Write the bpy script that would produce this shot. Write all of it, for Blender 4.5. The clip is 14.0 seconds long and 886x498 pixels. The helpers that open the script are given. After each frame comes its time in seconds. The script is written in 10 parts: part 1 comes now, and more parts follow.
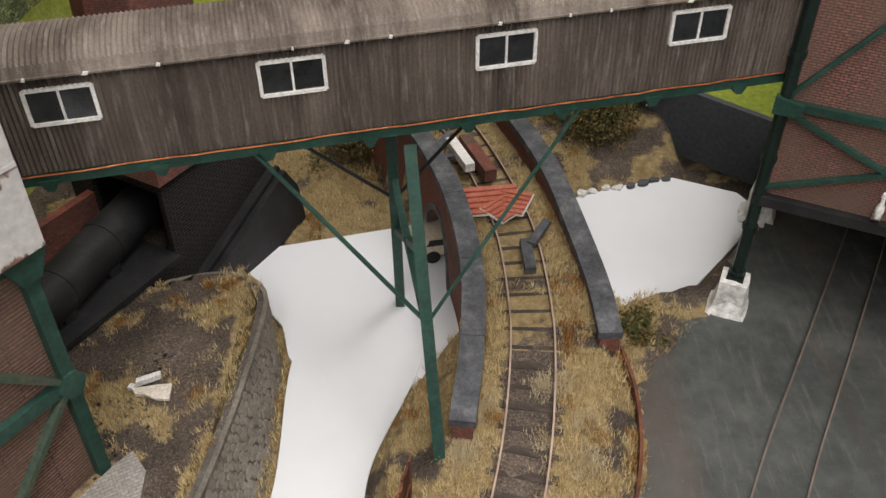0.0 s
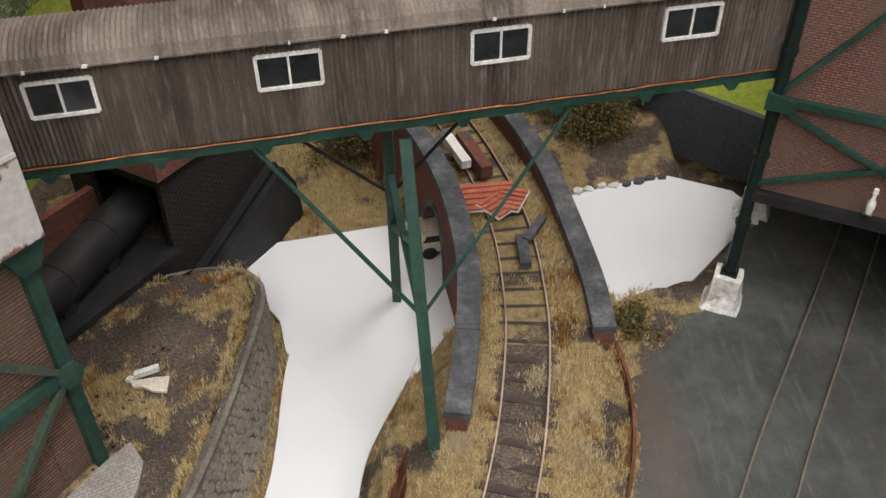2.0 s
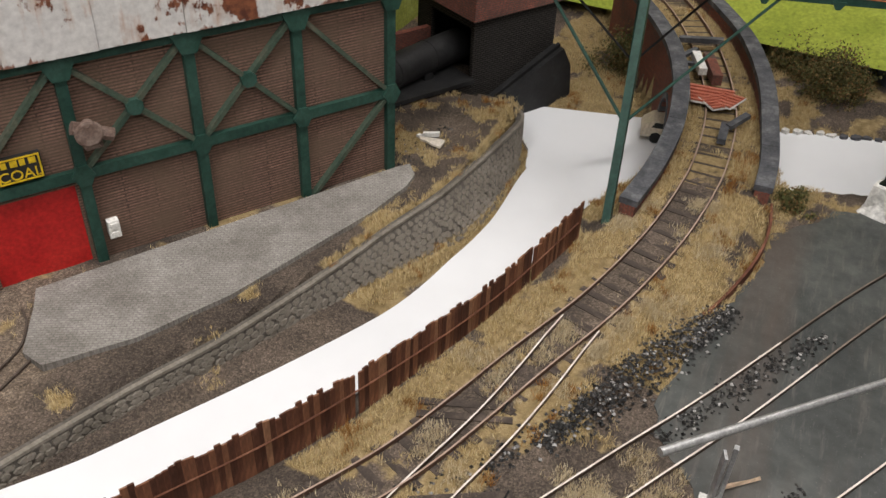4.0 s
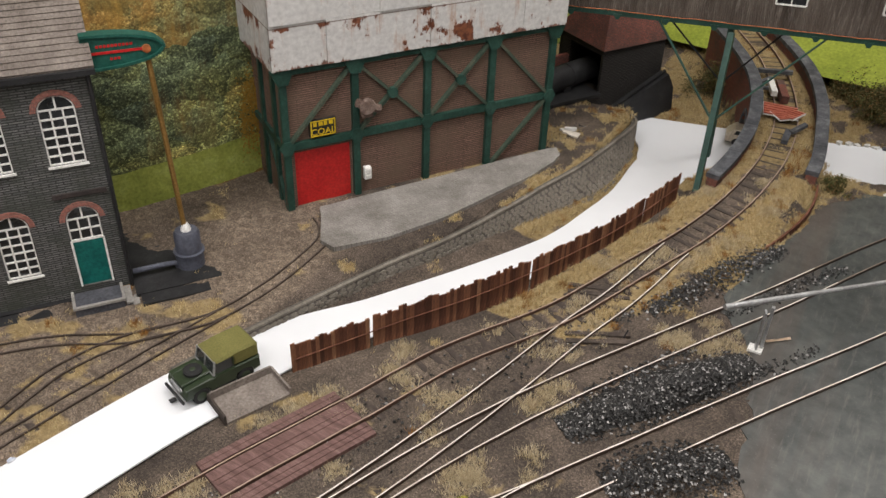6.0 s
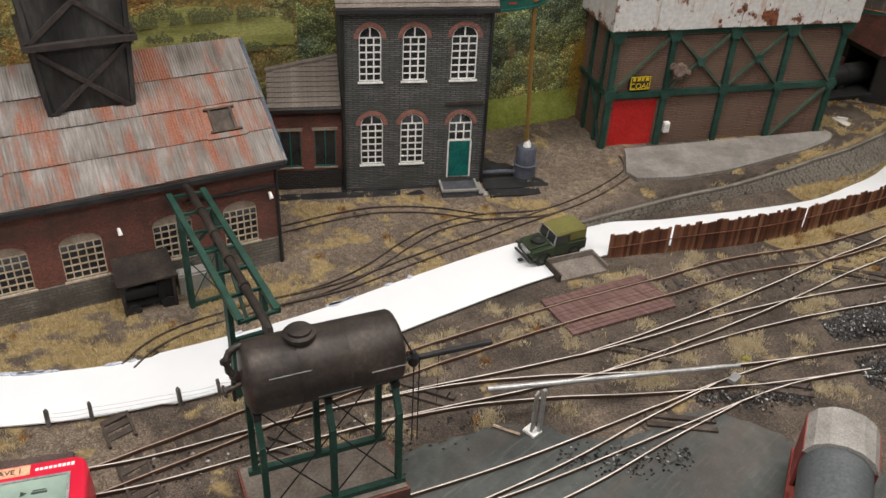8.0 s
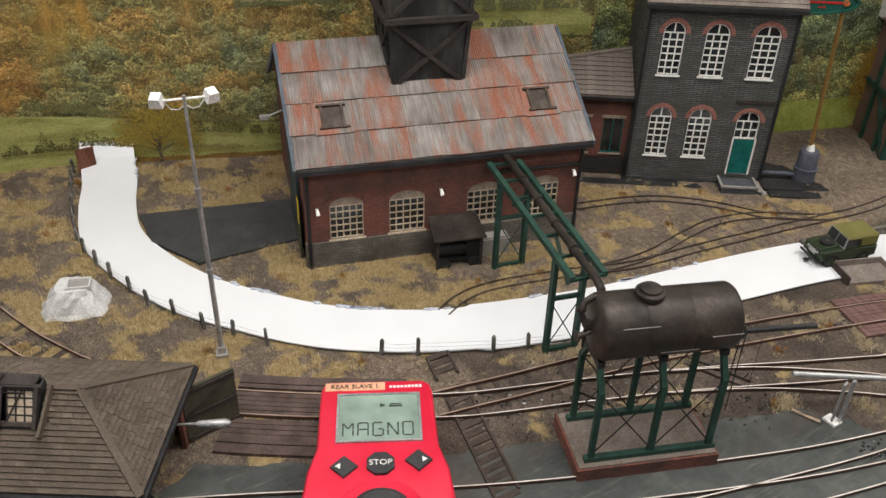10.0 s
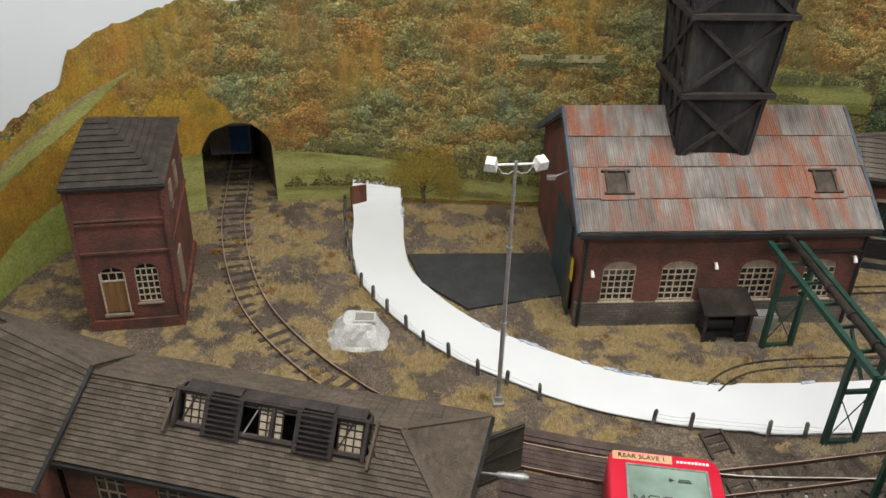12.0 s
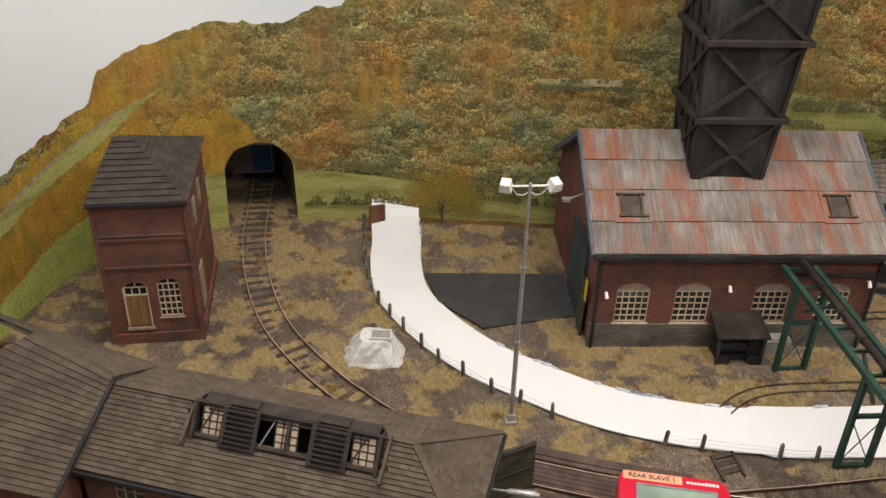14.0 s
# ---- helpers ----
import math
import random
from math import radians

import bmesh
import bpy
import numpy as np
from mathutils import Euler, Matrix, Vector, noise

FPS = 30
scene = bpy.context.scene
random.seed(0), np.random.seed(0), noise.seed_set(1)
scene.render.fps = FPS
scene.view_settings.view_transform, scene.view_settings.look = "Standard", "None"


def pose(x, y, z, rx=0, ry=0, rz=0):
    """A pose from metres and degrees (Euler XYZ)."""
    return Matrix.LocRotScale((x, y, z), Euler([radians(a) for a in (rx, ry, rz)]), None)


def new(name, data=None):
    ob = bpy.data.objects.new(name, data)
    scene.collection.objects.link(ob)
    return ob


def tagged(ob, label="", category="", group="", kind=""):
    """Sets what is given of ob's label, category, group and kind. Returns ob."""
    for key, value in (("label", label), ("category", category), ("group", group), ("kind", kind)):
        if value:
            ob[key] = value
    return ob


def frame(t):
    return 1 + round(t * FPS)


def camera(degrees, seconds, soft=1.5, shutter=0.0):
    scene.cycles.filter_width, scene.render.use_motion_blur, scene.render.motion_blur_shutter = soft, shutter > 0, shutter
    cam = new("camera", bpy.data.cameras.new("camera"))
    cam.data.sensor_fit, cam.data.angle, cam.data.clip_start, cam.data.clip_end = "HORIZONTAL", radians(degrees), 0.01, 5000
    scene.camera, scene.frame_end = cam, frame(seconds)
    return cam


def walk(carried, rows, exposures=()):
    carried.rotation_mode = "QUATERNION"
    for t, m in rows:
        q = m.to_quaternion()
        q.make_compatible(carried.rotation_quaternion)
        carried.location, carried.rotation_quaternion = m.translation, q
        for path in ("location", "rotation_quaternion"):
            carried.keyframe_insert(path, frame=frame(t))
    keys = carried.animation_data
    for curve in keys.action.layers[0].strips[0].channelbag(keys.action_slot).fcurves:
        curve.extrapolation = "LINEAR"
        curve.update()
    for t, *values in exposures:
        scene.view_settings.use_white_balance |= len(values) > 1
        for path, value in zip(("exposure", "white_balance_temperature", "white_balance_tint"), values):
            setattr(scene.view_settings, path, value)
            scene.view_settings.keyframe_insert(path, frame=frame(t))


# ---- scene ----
cam = camera(54.1, 14.0)
METRES, EYE, TILT, LEAN, TURN = 1.4, 0.476, -39.0, 0.0, 0.0
ROWS = [
    (0.0, 0.0, 0.0, 0.0, 0.0, 0.0, -0.0),
    (0.5, 0.0004, -0.0007, 0.0002, -0.02, 0.13, 0.01),
    (1.0, 0.0009, -0.0004, -0.0007, -0.04, 0.18, -0.04),
    (1.5, 0.0024, 0.0007, -0.0018, -0.05, 0.2, 0.0),
    (2.0, 0.0023, -0.0041, -0.0043, 0.01, 0.19, -0.12),
    (2.5, 0.0071, -0.0358, -0.0248, 3.64, 0.89, -3.38),
    (3.0, 0.0313, -0.0726, -0.0638, 9.31, 0.42, -8.26),
    (3.5, 0.0598, -0.1123, -0.109, 14.8, 0.06, -13.88),
    (6.0, 0.1412, -0.4131, -0.2411, 23.68, 0.87, -20.14),
    (6.5, 0.1561, -0.4744, -0.2697, 26.61, 0.8, -22.44),
    (7.0, 0.1621, -0.5308, -0.3167, 29.35, 0.27, -24.91),
    (7.5, 0.1686, -0.5636, -0.3477, 32.53, -1.22, -27.03),
    (8.0, 0.1742, -0.5997, -0.3732, 36.91, -3.31, -28.71),
    (10.5, 0.1348, -0.7182, -0.4665, 53.99, -12.26, -34.86),
    (11.0, 0.1225, -0.7493, -0.4835, 58.25, -14.66, -36.18),
    (11.5, 0.1078, -0.7715, -0.4869, 61.29, -15.45, -37.09),
    (12.0, 0.1017, -0.7838, -0.4868, 63.48, -15.55, -37.37),
    (12.5, 0.1036, -0.7884, -0.4865, 64.87, -15.64, -37.53),
    (13.0, 0.107, -0.7891, -0.4858, 65.14, -15.54, -37.64),
    (13.5, 0.1082, -0.7893, -0.4838, 65.29, -15.45, -37.7),
    (14.0, 0.1127, -0.7874, -0.4831, 65.37, -15.33, -37.78),
]
walk(cam, [(t, pose(0, 0, EYE, TILT, LEAN, TURN) @ pose(METRES * x, METRES * y, METRES * z, 90 + pitch, roll, yaw)) for t, x, y, z, yaw, pitch, roll in ROWS],
     [(0.0, 0.31, 6600, 12), (2.0, 0.31, 6600, 12), (2.5, 0.32, 6600, 12), (3.5, 0.22, 6600, 12), (6.5, 0.18, 6600, 12), (8.0, 0.14, 6650, 11), (10.5, 0.07, 6650, 10), (12.0, 0.06, 6550, 7), (13.0, 0.06, 6600, 7), (13.5, 0.06, 6700, 9), (14.0, 0.05, 7150, 13)])

# ---- light: a room with unseen strip lights added over the layout ----
world = bpy.data.worlds.new("room_air")
scene.world = world
world.use_nodes = True
world.node_tree.nodes["Background"].inputs[0].default_value = (1.0, 0.97, 0.93, 1)
world.node_tree.nodes["Background"].inputs[1].default_value = 0.3
scene.view_settings.exposure = 0.0


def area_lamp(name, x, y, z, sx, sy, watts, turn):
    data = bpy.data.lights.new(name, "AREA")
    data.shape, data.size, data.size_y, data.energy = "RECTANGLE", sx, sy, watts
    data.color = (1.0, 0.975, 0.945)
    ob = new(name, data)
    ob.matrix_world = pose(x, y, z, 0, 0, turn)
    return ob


# x, y and watts of the added lamps, placed to brighten the layout
ADDED_STRIPS = [(0.27, 0.45, 11.5), (-0.33, -1.08, 13.0), (0.72, -0.8, 10.0)]
for x, y, watts in ADDED_STRIPS:
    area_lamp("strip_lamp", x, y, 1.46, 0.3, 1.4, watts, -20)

# ---- materials ----
def mat(name, build, rough=0.7, metal=0.0, spec=0.4):
    m = bpy.data.materials.new(name)
    m.use_nodes = True
    nt = m.node_tree
    b = nt.nodes["Principled BSDF"]
    b.inputs["Roughness"].default_value = rough
    b.inputs["Metallic"].default_value = metal
    b.inputs["Specular IOR Level"].default_value = spec
    build(nt, b)
    return m


def node(nt, kind, **kw):
    n = nt.nodes.new(kind)
    for k, val in kw.items():
        if k in n.inputs:
            n.inputs[k].default_value = val
    return n


def coord(nt, which="Object", scale=(1, 1, 1), rot=(0, 0, 0)):
    tc = nt.nodes.new("ShaderNodeTexCoord")
    mp = nt.nodes.new("ShaderNodeMapping")
    mp.inputs["Scale"].default_value = scale
    mp.inputs["Rotation"].default_value = rot
    nt.links.new(tc.outputs[which], mp.inputs["Vector"])
    return mp.outputs["Vector"]


def noise_tex(nt, vec, scale, detail=4.0, rough=0.6):
    n = node(nt, "ShaderNodeTexNoise", Scale=scale, Detail=detail, Roughness=rough)
    nt.links.new(vec, n.inputs["Vector"])
    return n.outputs["Fac"]


def ramp(nt, fac, stops, mode="LINEAR"):
    r = nt.nodes.new("ShaderNodeValToRGB")
    r.color_ramp.interpolation = mode
    els = r.color_ramp.elements
    while len(els) < len(stops):
        els.new(0.5)
    for e, (p, c) in zip(els, stops):
        e.position, e.color = p, (*c, 1)
    nt.links.new(fac, r.inputs["Fac"])
    return r.outputs["Color"]


def mix(nt, fac, a, b, mode="MIX"):
    n = nt.nodes.new("ShaderNodeMix")
    n.data_type, n.blend_type = "RGBA", mode
    for sock, val in ((n.inputs["Factor"], fac), (n.inputs["A"], a), (n.inputs["B"], b)):
        if isinstance(val, (float, int)):
            sock.default_value = val
        elif isinstance(val, tuple):
            sock.default_value = (*val, 1)
        else:
            nt.links.new(val, sock)
    return n.outputs["Result"]


def math_node(nt, op, a, b=0.0):
    n = nt.nodes.new("ShaderNodeMath")
    n.operation = op
    for sock, val in zip(n.inputs, (a, b)):
        if isinstance(val, (float, int)):
            sock.default_value = val
        else:
            nt.links.new(val, sock)
    return n.outputs[0]


def bump(nt, b, height, strength=0.3, dist=0.001):
    n = node(nt, "ShaderNodeBump", Strength=strength, Distance=dist)
    nt.links.new(height, n.inputs["Height"])
    nt.links.new(n.outputs["Normal"], b.inputs["Normal"])


def speckled(name, cols, scale=60.0, fine=600.0, rough=0.8, metal=0.0, bump_s=0.3, stretch=(1, 1, 1), spec=0.3, which="Object"):
    """A paint or stone in three tones, blotched at a large scale and grained at a fine one."""
    def build(nt, b):
        vec = coord(nt, which, stretch)
        big, small = noise_tex(nt, vec, scale), noise_tex(nt, vec, fine, 3)
        c = ramp(nt, big, ((0.3, cols[0]), (0.52, cols[1]), (0.75, cols[2])))
        g = ramp(nt, small, ((0.3, (0.72, 0.72, 0.72)), (0.7, (1.2, 1.2, 1.2))))
        nt.links.new(mix(nt, 1.0, c, g, "MULTIPLY"), b.inputs["Base Color"])
        bump(nt, b, small, bump_s)
    return mat(name, build, rough, metal, spec)


def brick_mat(name, c1, c2, mortar, width=0.0052, height=0.0018, grime=(0.05, 0.045, 0.04), grime_at=0.56, rough=0.85, gap=0.0003):
    """Moulded brick sheet with painted grime; courses run along the wall's own x or y and up its z."""
    def build(nt, b):
        tc = nt.nodes.new("ShaderNodeTexCoord")
        sep = nt.nodes.new("ShaderNodeSeparateXYZ")
        nt.links.new(tc.outputs["Object"], sep.inputs[0])
        com = nt.nodes.new("ShaderNodeCombineXYZ")
        nt.links.new(math_node(nt, "ADD", sep.outputs[0], sep.outputs[1]), com.inputs[0])
        nt.links.new(sep.outputs[2], com.inputs[1])
        br = node(nt, "ShaderNodeTexBrick", Scale=1.0)
        br.inputs["Color1"].default_value, br.inputs["Color2"].default_value = (*c1, 1), (*c2, 1)
        br.inputs["Mortar"].default_value = (*mortar, 1)
        br.inputs["Mortar Size"].default_value = gap
        br.inputs["Brick Width"].default_value, br.inputs["Row Height"].default_value = width, height
        nt.links.new(com.outputs[0], br.inputs["Vector"])
        vec = tc.outputs["Object"]
        blot = noise_tex(nt, vec, 22.0, 5)
        dirt = ramp(nt, blot, ((grime_at - 0.12, (0, 0, 0)), (grime_at + 0.15, (0.85, 0.85, 0.85))))
        fine = noise_tex(nt, vec, 420.0, 2)
        tone = ramp(nt, fine, ((0.3, (0.7, 0.7, 0.7)), (0.7, (1.2, 1.2, 1.2))))
        c = mix(nt, 1.0, br.outputs["Color"], tone, "MULTIPLY")
        nt.links.new(mix(nt, dirt, c, grime), b.inputs["Base Color"])
        inv = math_node(nt, "SUBTRACT", 1.0, br.outputs["Fac"])
        bump(nt, b, inv, 0.6, 0.0006)
    return mat(name, build, rough, 0.0, 0.25)


def rusty_mat(name, base, base2, rust, rust2, at=0.55, scale=14.0, stretch=(1, 1, 0.35), rough=0.7, soft=0.06):
    """Painted or galvanised sheet with rust patches that run downwards."""
    def build(nt, b):
        vec = coord(nt, "Object", stretch)
        plain = coord(nt, "Object")
        n1 = noise_tex(nt, vec, scale, 6, 0.65)
        n2 = noise_tex(nt, plain, 90.0, 4)
        mask = ramp(nt, n1, ((at, (0, 0, 0)), (at + soft, (1, 1, 1))))
        under = ramp(nt, n2, ((0.3, base), (0.7, base2)))
        over = ramp(nt, n2, ((0.3, rust), (0.7, rust2)))
        nt.links.new(mix(nt, mask, under, over), b.inputs["Base Color"])
        bump(nt, b, n2, 0.25)
    return mat(name, build, rough, 0.0, 0.35)


def ground_look(nt, b):
    vec = coord(nt, "Object")
    big, mid, small = noise_tex(nt, vec, 16, 4), noise_tex(nt, vec, 130, 5, 0.7), noise_tex(nt, vec, 900, 2)
    grit = noise_tex(nt, vec, 420, 4, 0.75)
    ash = ramp(nt, big, ((0.3, (0.05, 0.041, 0.035)), (0.5, (0.083, 0.067, 0.055)), (0.7, (0.135, 0.107, 0.086))))
    gravel = ramp(nt, mid, ((0.32, (0.125, 0.097, 0.073)), (0.5, (0.21, 0.165, 0.125)), (0.68, (0.31, 0.25, 0.195))))
    pale = nt.nodes.new("ShaderNodeAttribute")
    pale.attribute_name = "gravel"
    ash = mix(nt, pale.outputs["Fac"], ash, gravel)
    stones = nt.nodes.new("ShaderNodeTexVoronoi")
    stones.inputs["Scale"].default_value = 950
    nt.links.new(vec, stones.inputs["Vector"])
    chip = ramp(nt, stones.outputs["Color"], ((0.15, (0.62, 0.61, 0.6)), (0.6, (1.0, 1.0, 1.0)), (0.95, (1.7, 1.66, 1.62))))
    ash = mix(nt, 1.0, ash, chip, "MULTIPLY")
    ash = mix(nt, 1.0, ash, ramp(nt, grit, ((0.3, (0.62, 0.61, 0.6)), (0.5, (1.0, 1.0, 1.0)), (0.75, (1.55, 1.5, 1.45)))), "MULTIPLY")
    straw = ramp(nt, mid, ((0.3, (0.165, 0.118, 0.054)), (0.5, (0.28, 0.205, 0.098)), (0.7, (0.4, 0.31, 0.165))))
    at = nt.nodes.new("ShaderNodeAttribute")
    at.attribute_name = "turf"
    k = ramp(nt, math_node(nt, "ADD", at.outputs["Fac"], math_node(nt, "MULTIPLY", math_node(nt, "SUBTRACT", mid, 0.5), 0.9)), ((0.3, (0, 0, 0)), (0.65, (0.85, 0.85, 0.85))))
    nt.links.new(mix(nt, k, ash, straw), b.inputs["Base Color"])
    bump(nt, b, math_node(nt, "ADD", stones.outputs["Distance"], small), 0.8, 0.0008)


M_GROUND = mat("ash_ground", ground_look, 0.95, 0, 0.15)
M_ROAD = mat("white_card_road", lambda nt, b: nt.links.new(ramp(nt, noise_tex(nt, coord(nt), 9, 3), ((0.3, (0.69, 0.705, 0.725)), (0.7, (0.74, 0.755, 0.775)))), b.inputs["Base Color"]), 0.45, 0, 0.4)
def rail_look(top, top2, side):
    """Worn bright running surface over rusty sides."""
    def build(nt, b):
        geo = nt.nodes.new("ShaderNodeNewGeometry")
        sep = nt.nodes.new("ShaderNodeSeparateXYZ")
        nt.links.new(geo.outputs["True Normal"], sep.inputs[0])
        up = math_node(nt, "GREATER_THAN", sep.outputs[2], 0.7)
        n = noise_tex(nt, coord(nt, "Object"), 35, 4)
        nt.links.new(mix(nt, up, side, ramp(nt, n, ((0.3, top2), (0.6, top)))), b.inputs["Base Color"])
    return build


M_RAIL = mat("worn_rail", rail_look((0.78, 0.71, 0.65), (0.55, 0.47, 0.41), (0.07, 0.042, 0.03)), 0.4, 0.25, 0.5)
M_RUSTRAIL = mat("rusty_rail", rail_look((0.42, 0.31, 0.25), (0.28, 0.19, 0.14), (0.1, 0.055, 0.04)), 0.5, 0.2, 0.4)


def yard_look(nt, b):
    """Smooth dark yard paint, rubbed, scratched along the tracks and stained with rust and ash."""
    vec, long = coord(nt, "Object"), coord(nt, "Object", (1, 0.12, 1), (0, 0, -0.55))
    big, mid, streak, fine = noise_tex(nt, vec, 6, 4, 0.55), noise_tex(nt, vec, 48, 5, 0.7), noise_tex(nt, long, 190, 4, 0.7), noise_tex(nt, vec, 600, 3)
    c = ramp(nt, big, ((0.3, (0.03, 0.034, 0.033)), (0.5, (0.052, 0.057, 0.054)), (0.7, (0.085, 0.09, 0.085))))
    c = mix(nt, 1.0, c, ramp(nt, mid, ((0.3, (0.78, 0.78, 0.78)), (0.5, (1.0, 1.0, 1.0)), (0.72, (1.35, 1.33, 1.3)))), "MULTIPLY")
    c = mix(nt, ramp(nt, streak, ((0.55, (0, 0, 0)), (0.72, (0.55, 0.55, 0.55)))), c, (0.15, 0.14, 0.125))
    rust = ramp(nt, noise_tex(nt, long, 9, 5, 0.65), ((0.52, (0, 0, 0)), (0.68, (0.6, 0.6, 0.6))))
    c = mix(nt, rust, c, (0.085, 0.062, 0.05))
    nt.links.new(mix(nt, ramp(nt, fine, ((0.64, (0, 0, 0)), (0.76, (0.6, 0.6, 0.6)))), c, (0.2, 0.19, 0.175)), b.inputs["Base Color"])
    nt.links.new(ramp(nt, mid, ((0.3, (0.62, 0.62, 0.62)), (0.7, (0.36, 0.36, 0.36)))), b.inputs["Roughness"])
    bump(nt, b, math_node(nt, "ADD", fine, streak), 0.25, 0.0005)


M_YARD = mat("dark_setts", yard_look, 0.55, 0, 0.4)
M_SLEEPER = speckled("old_sleeper", ((0.035, 0.028, 0.023), (0.06, 0.046, 0.038), (0.11, 0.085, 0.07)), 60, 700, 0.9)
M_GREEN = speckled("green_steel_paint", ((0.012, 0.038, 0.029), (0.018, 0.056, 0.042), (0.034, 0.08, 0.062)), 40, 300, 0.5, bump_s=0.08)
M_CREAM = speckled("cream_window_paint", ((0.38, 0.3, 0.22), (0.5, 0.41, 0.31), (0.58, 0.49, 0.38)), 60, 400, 0.7)
M_RED_BRICK = brick_mat("red_brick", (0.27, 0.085, 0.058), (0.18, 0.056, 0.042), (0.11, 0.07, 0.06), 0.0052, 0.0021, (0.055, 0.042, 0.036), 0.55, gap=0.0004)
M_ARCH = brick_mat("pink_brick_arch", (0.36, 0.14, 0.11), (0.3, 0.11, 0.085), (0.2, 0.12, 0.1), 0.0018, 0.004, grime_at=0.75)
M_PANEL = brick_mat("brown_red_brick", (0.3, 0.13, 0.1), (0.22, 0.1, 0.08), (0.085, 0.06, 0.05), 0.0052, 0.0019, (0.13, 0.088, 0.065), 0.5, gap=0.00045)
M_GREY_STONE = brick_mat("slate_stone", (0.185, 0.181, 0.176), (0.098, 0.099, 0.101), (0.036, 0.036, 0.035), 0.0135, 0.0026, (0.05, 0.054, 0.044), 0.54, gap=0.00065)
M_TIMBER = speckled("dark_stained_timber", ((0.025, 0.02, 0.019), (0.04, 0.032, 0.03), (0.065, 0.05, 0.045)), 60, 500, 0.7)
M_PLINTH = brick_mat("sooty_plinth", (0.2, 0.18, 0.155), (0.15, 0.134, 0.115), (0.08, 0.072, 0.062), 0.01, 0.004, (0.06, 0.052, 0.045), 0.5)
M_DARK_BRICK = brick_mat("black_engineering_brick", (0.06, 0.054, 0.05), (0.042, 0.038, 0.036), (0.014, 0.013, 0.012), 0.0075, 0.0027, (0.03, 0.028, 0.026), 0.62, gap=0.0006)
M_WHITE = speckled("white_paint", ((0.66, 0.65, 0.62), (0.76, 0.75, 0.72), (0.8, 0.79, 0.77)), 60, 500, 0.6, bump_s=0.1)


def conveyor_look(pale):
    """Brown painted sheet with rain streaks, soot drips and rubbed ribs."""
    def build(nt, b):
        drip, rub, plain = coord(nt, "Object", (1, 0.25, 0.06)), coord(nt, "Object", (1, 0.2, 0.12)), coord(nt, "Object")
        n1, n2, n3, n4 = noise_tex(nt, drip, 42, 4, 0.65), noise_tex(nt, rub, 240, 3, 0.7), noise_tex(nt, plain, 12, 4), noise_tex(nt, plain, 600, 2)
        c = ramp(nt, n3, ((0.3, (0.1 * pale, 0.083 * pale, 0.071 * pale)), (0.55, (0.15 * pale, 0.126 * pale, 0.108 * pale)), (0.75, (0.2 * pale, 0.17 * pale, 0.148 * pale))))
        c = mix(nt, 1.0, c, ramp(nt, n1, ((0.32, (0.36, 0.33, 0.3)), (0.46, (0.88, 0.85, 0.82)), (0.6, (1.22, 1.2, 1.17)))), "MULTIPLY")
        c = mix(nt, ramp(nt, n2, ((0.52, (0, 0, 0)), (0.72, (0.6, 0.6, 0.6)))), c, (0.3, 0.265, 0.235))
        nt.links.new(mix(nt, 1.0, c, ramp(nt, n4, ((0.3, (0.8, 0.8, 0.8)), (0.7, (1.15, 1.15, 1.15)))), "MULTIPLY"), b.inputs["Base Color"])
        bump(nt, b, n4, 0.2)
    return build


M_CONV = mat("brown_corrugated_sheet", conveyor_look(0.8), 0.72, 0, 0.35)
M_CONVROOF = mat("grey_brown_corrugated_roof", conveyor_look(1.1), 0.7, 0, 0.35)


def clad_look(nt, b):
    """White sheets whose rust breaks out under the lap joints and runs down."""
    tc = nt.nodes.new("ShaderNodeTexCoord")
    sep = nt.nodes.new("ShaderNodeSeparateXYZ")
    nt.links.new(tc.outputs["Object"], sep.inputs[0])
    lap = math_node(nt, "FRACT", math_node(nt, "MULTIPLY", math_node(nt, "SUBTRACT", sep.outputs[2], 0.1875), 1 / 0.052))
    below = math_node(nt, "POWER", lap, 3.0)
    spot, run, fine = noise_tex(nt, coord(nt, "Object", (1, 1, 0.75)), 24, 5, 0.65), noise_tex(nt, coord(nt, "Object", (1, 1, 0.1)), 110, 3), noise_tex(nt, coord(nt), 160, 4)
    heavy = math_node(nt, "ADD", spot, math_node(nt, "MULTIPLY", below, 0.11))
    mask = ramp(nt, heavy, ((0.605, (0, 0, 0)), (0.635, (1, 1, 1))))
    drip = ramp(nt, math_node(nt, "ADD", math_node(nt, "MULTIPLY", run, 0.5), math_node(nt, "MULTIPLY", heavy, 0.6)), ((0.6, (0, 0, 0)), (0.72, (0.75, 0.75, 0.75))))
    white = ramp(nt, fine, ((0.3, (0.43, 0.42, 0.41)), (0.7, (0.6, 0.59, 0.57))))
    c = mix(nt, drip, white, (0.36, 0.2, 0.12))
    hem = math_node(nt, "SUBTRACT", noise_tex(nt, coord(nt, "Object", (1, 1, 0.3)), 45, 5, 0.7), math_node(nt, "MULTIPLY", math_node(nt, "SUBTRACT", sep.outputs[2], 0.19), 28.0))
    mask = math_node(nt, "MAXIMUM", mask, ramp(nt, hem, ((0.46, (0, 0, 0)), (0.52, (0.9, 0.9, 0.9)))))
    c = mix(nt, mask, c, ramp(nt, fine, ((0.35, (0.075, 0.022, 0.012)), (0.65, (0.21, 0.075, 0.035)))))
    joint = ramp(nt, lap, ((0.965, (0, 0, 0)), (0.985, (0.8, 0.8, 0.8))))
    nt.links.new(mix(nt, joint, c, (0.13, 0.085, 0.065)), b.inputs["Base Color"])
    bump(nt, b, mask, 0.3)


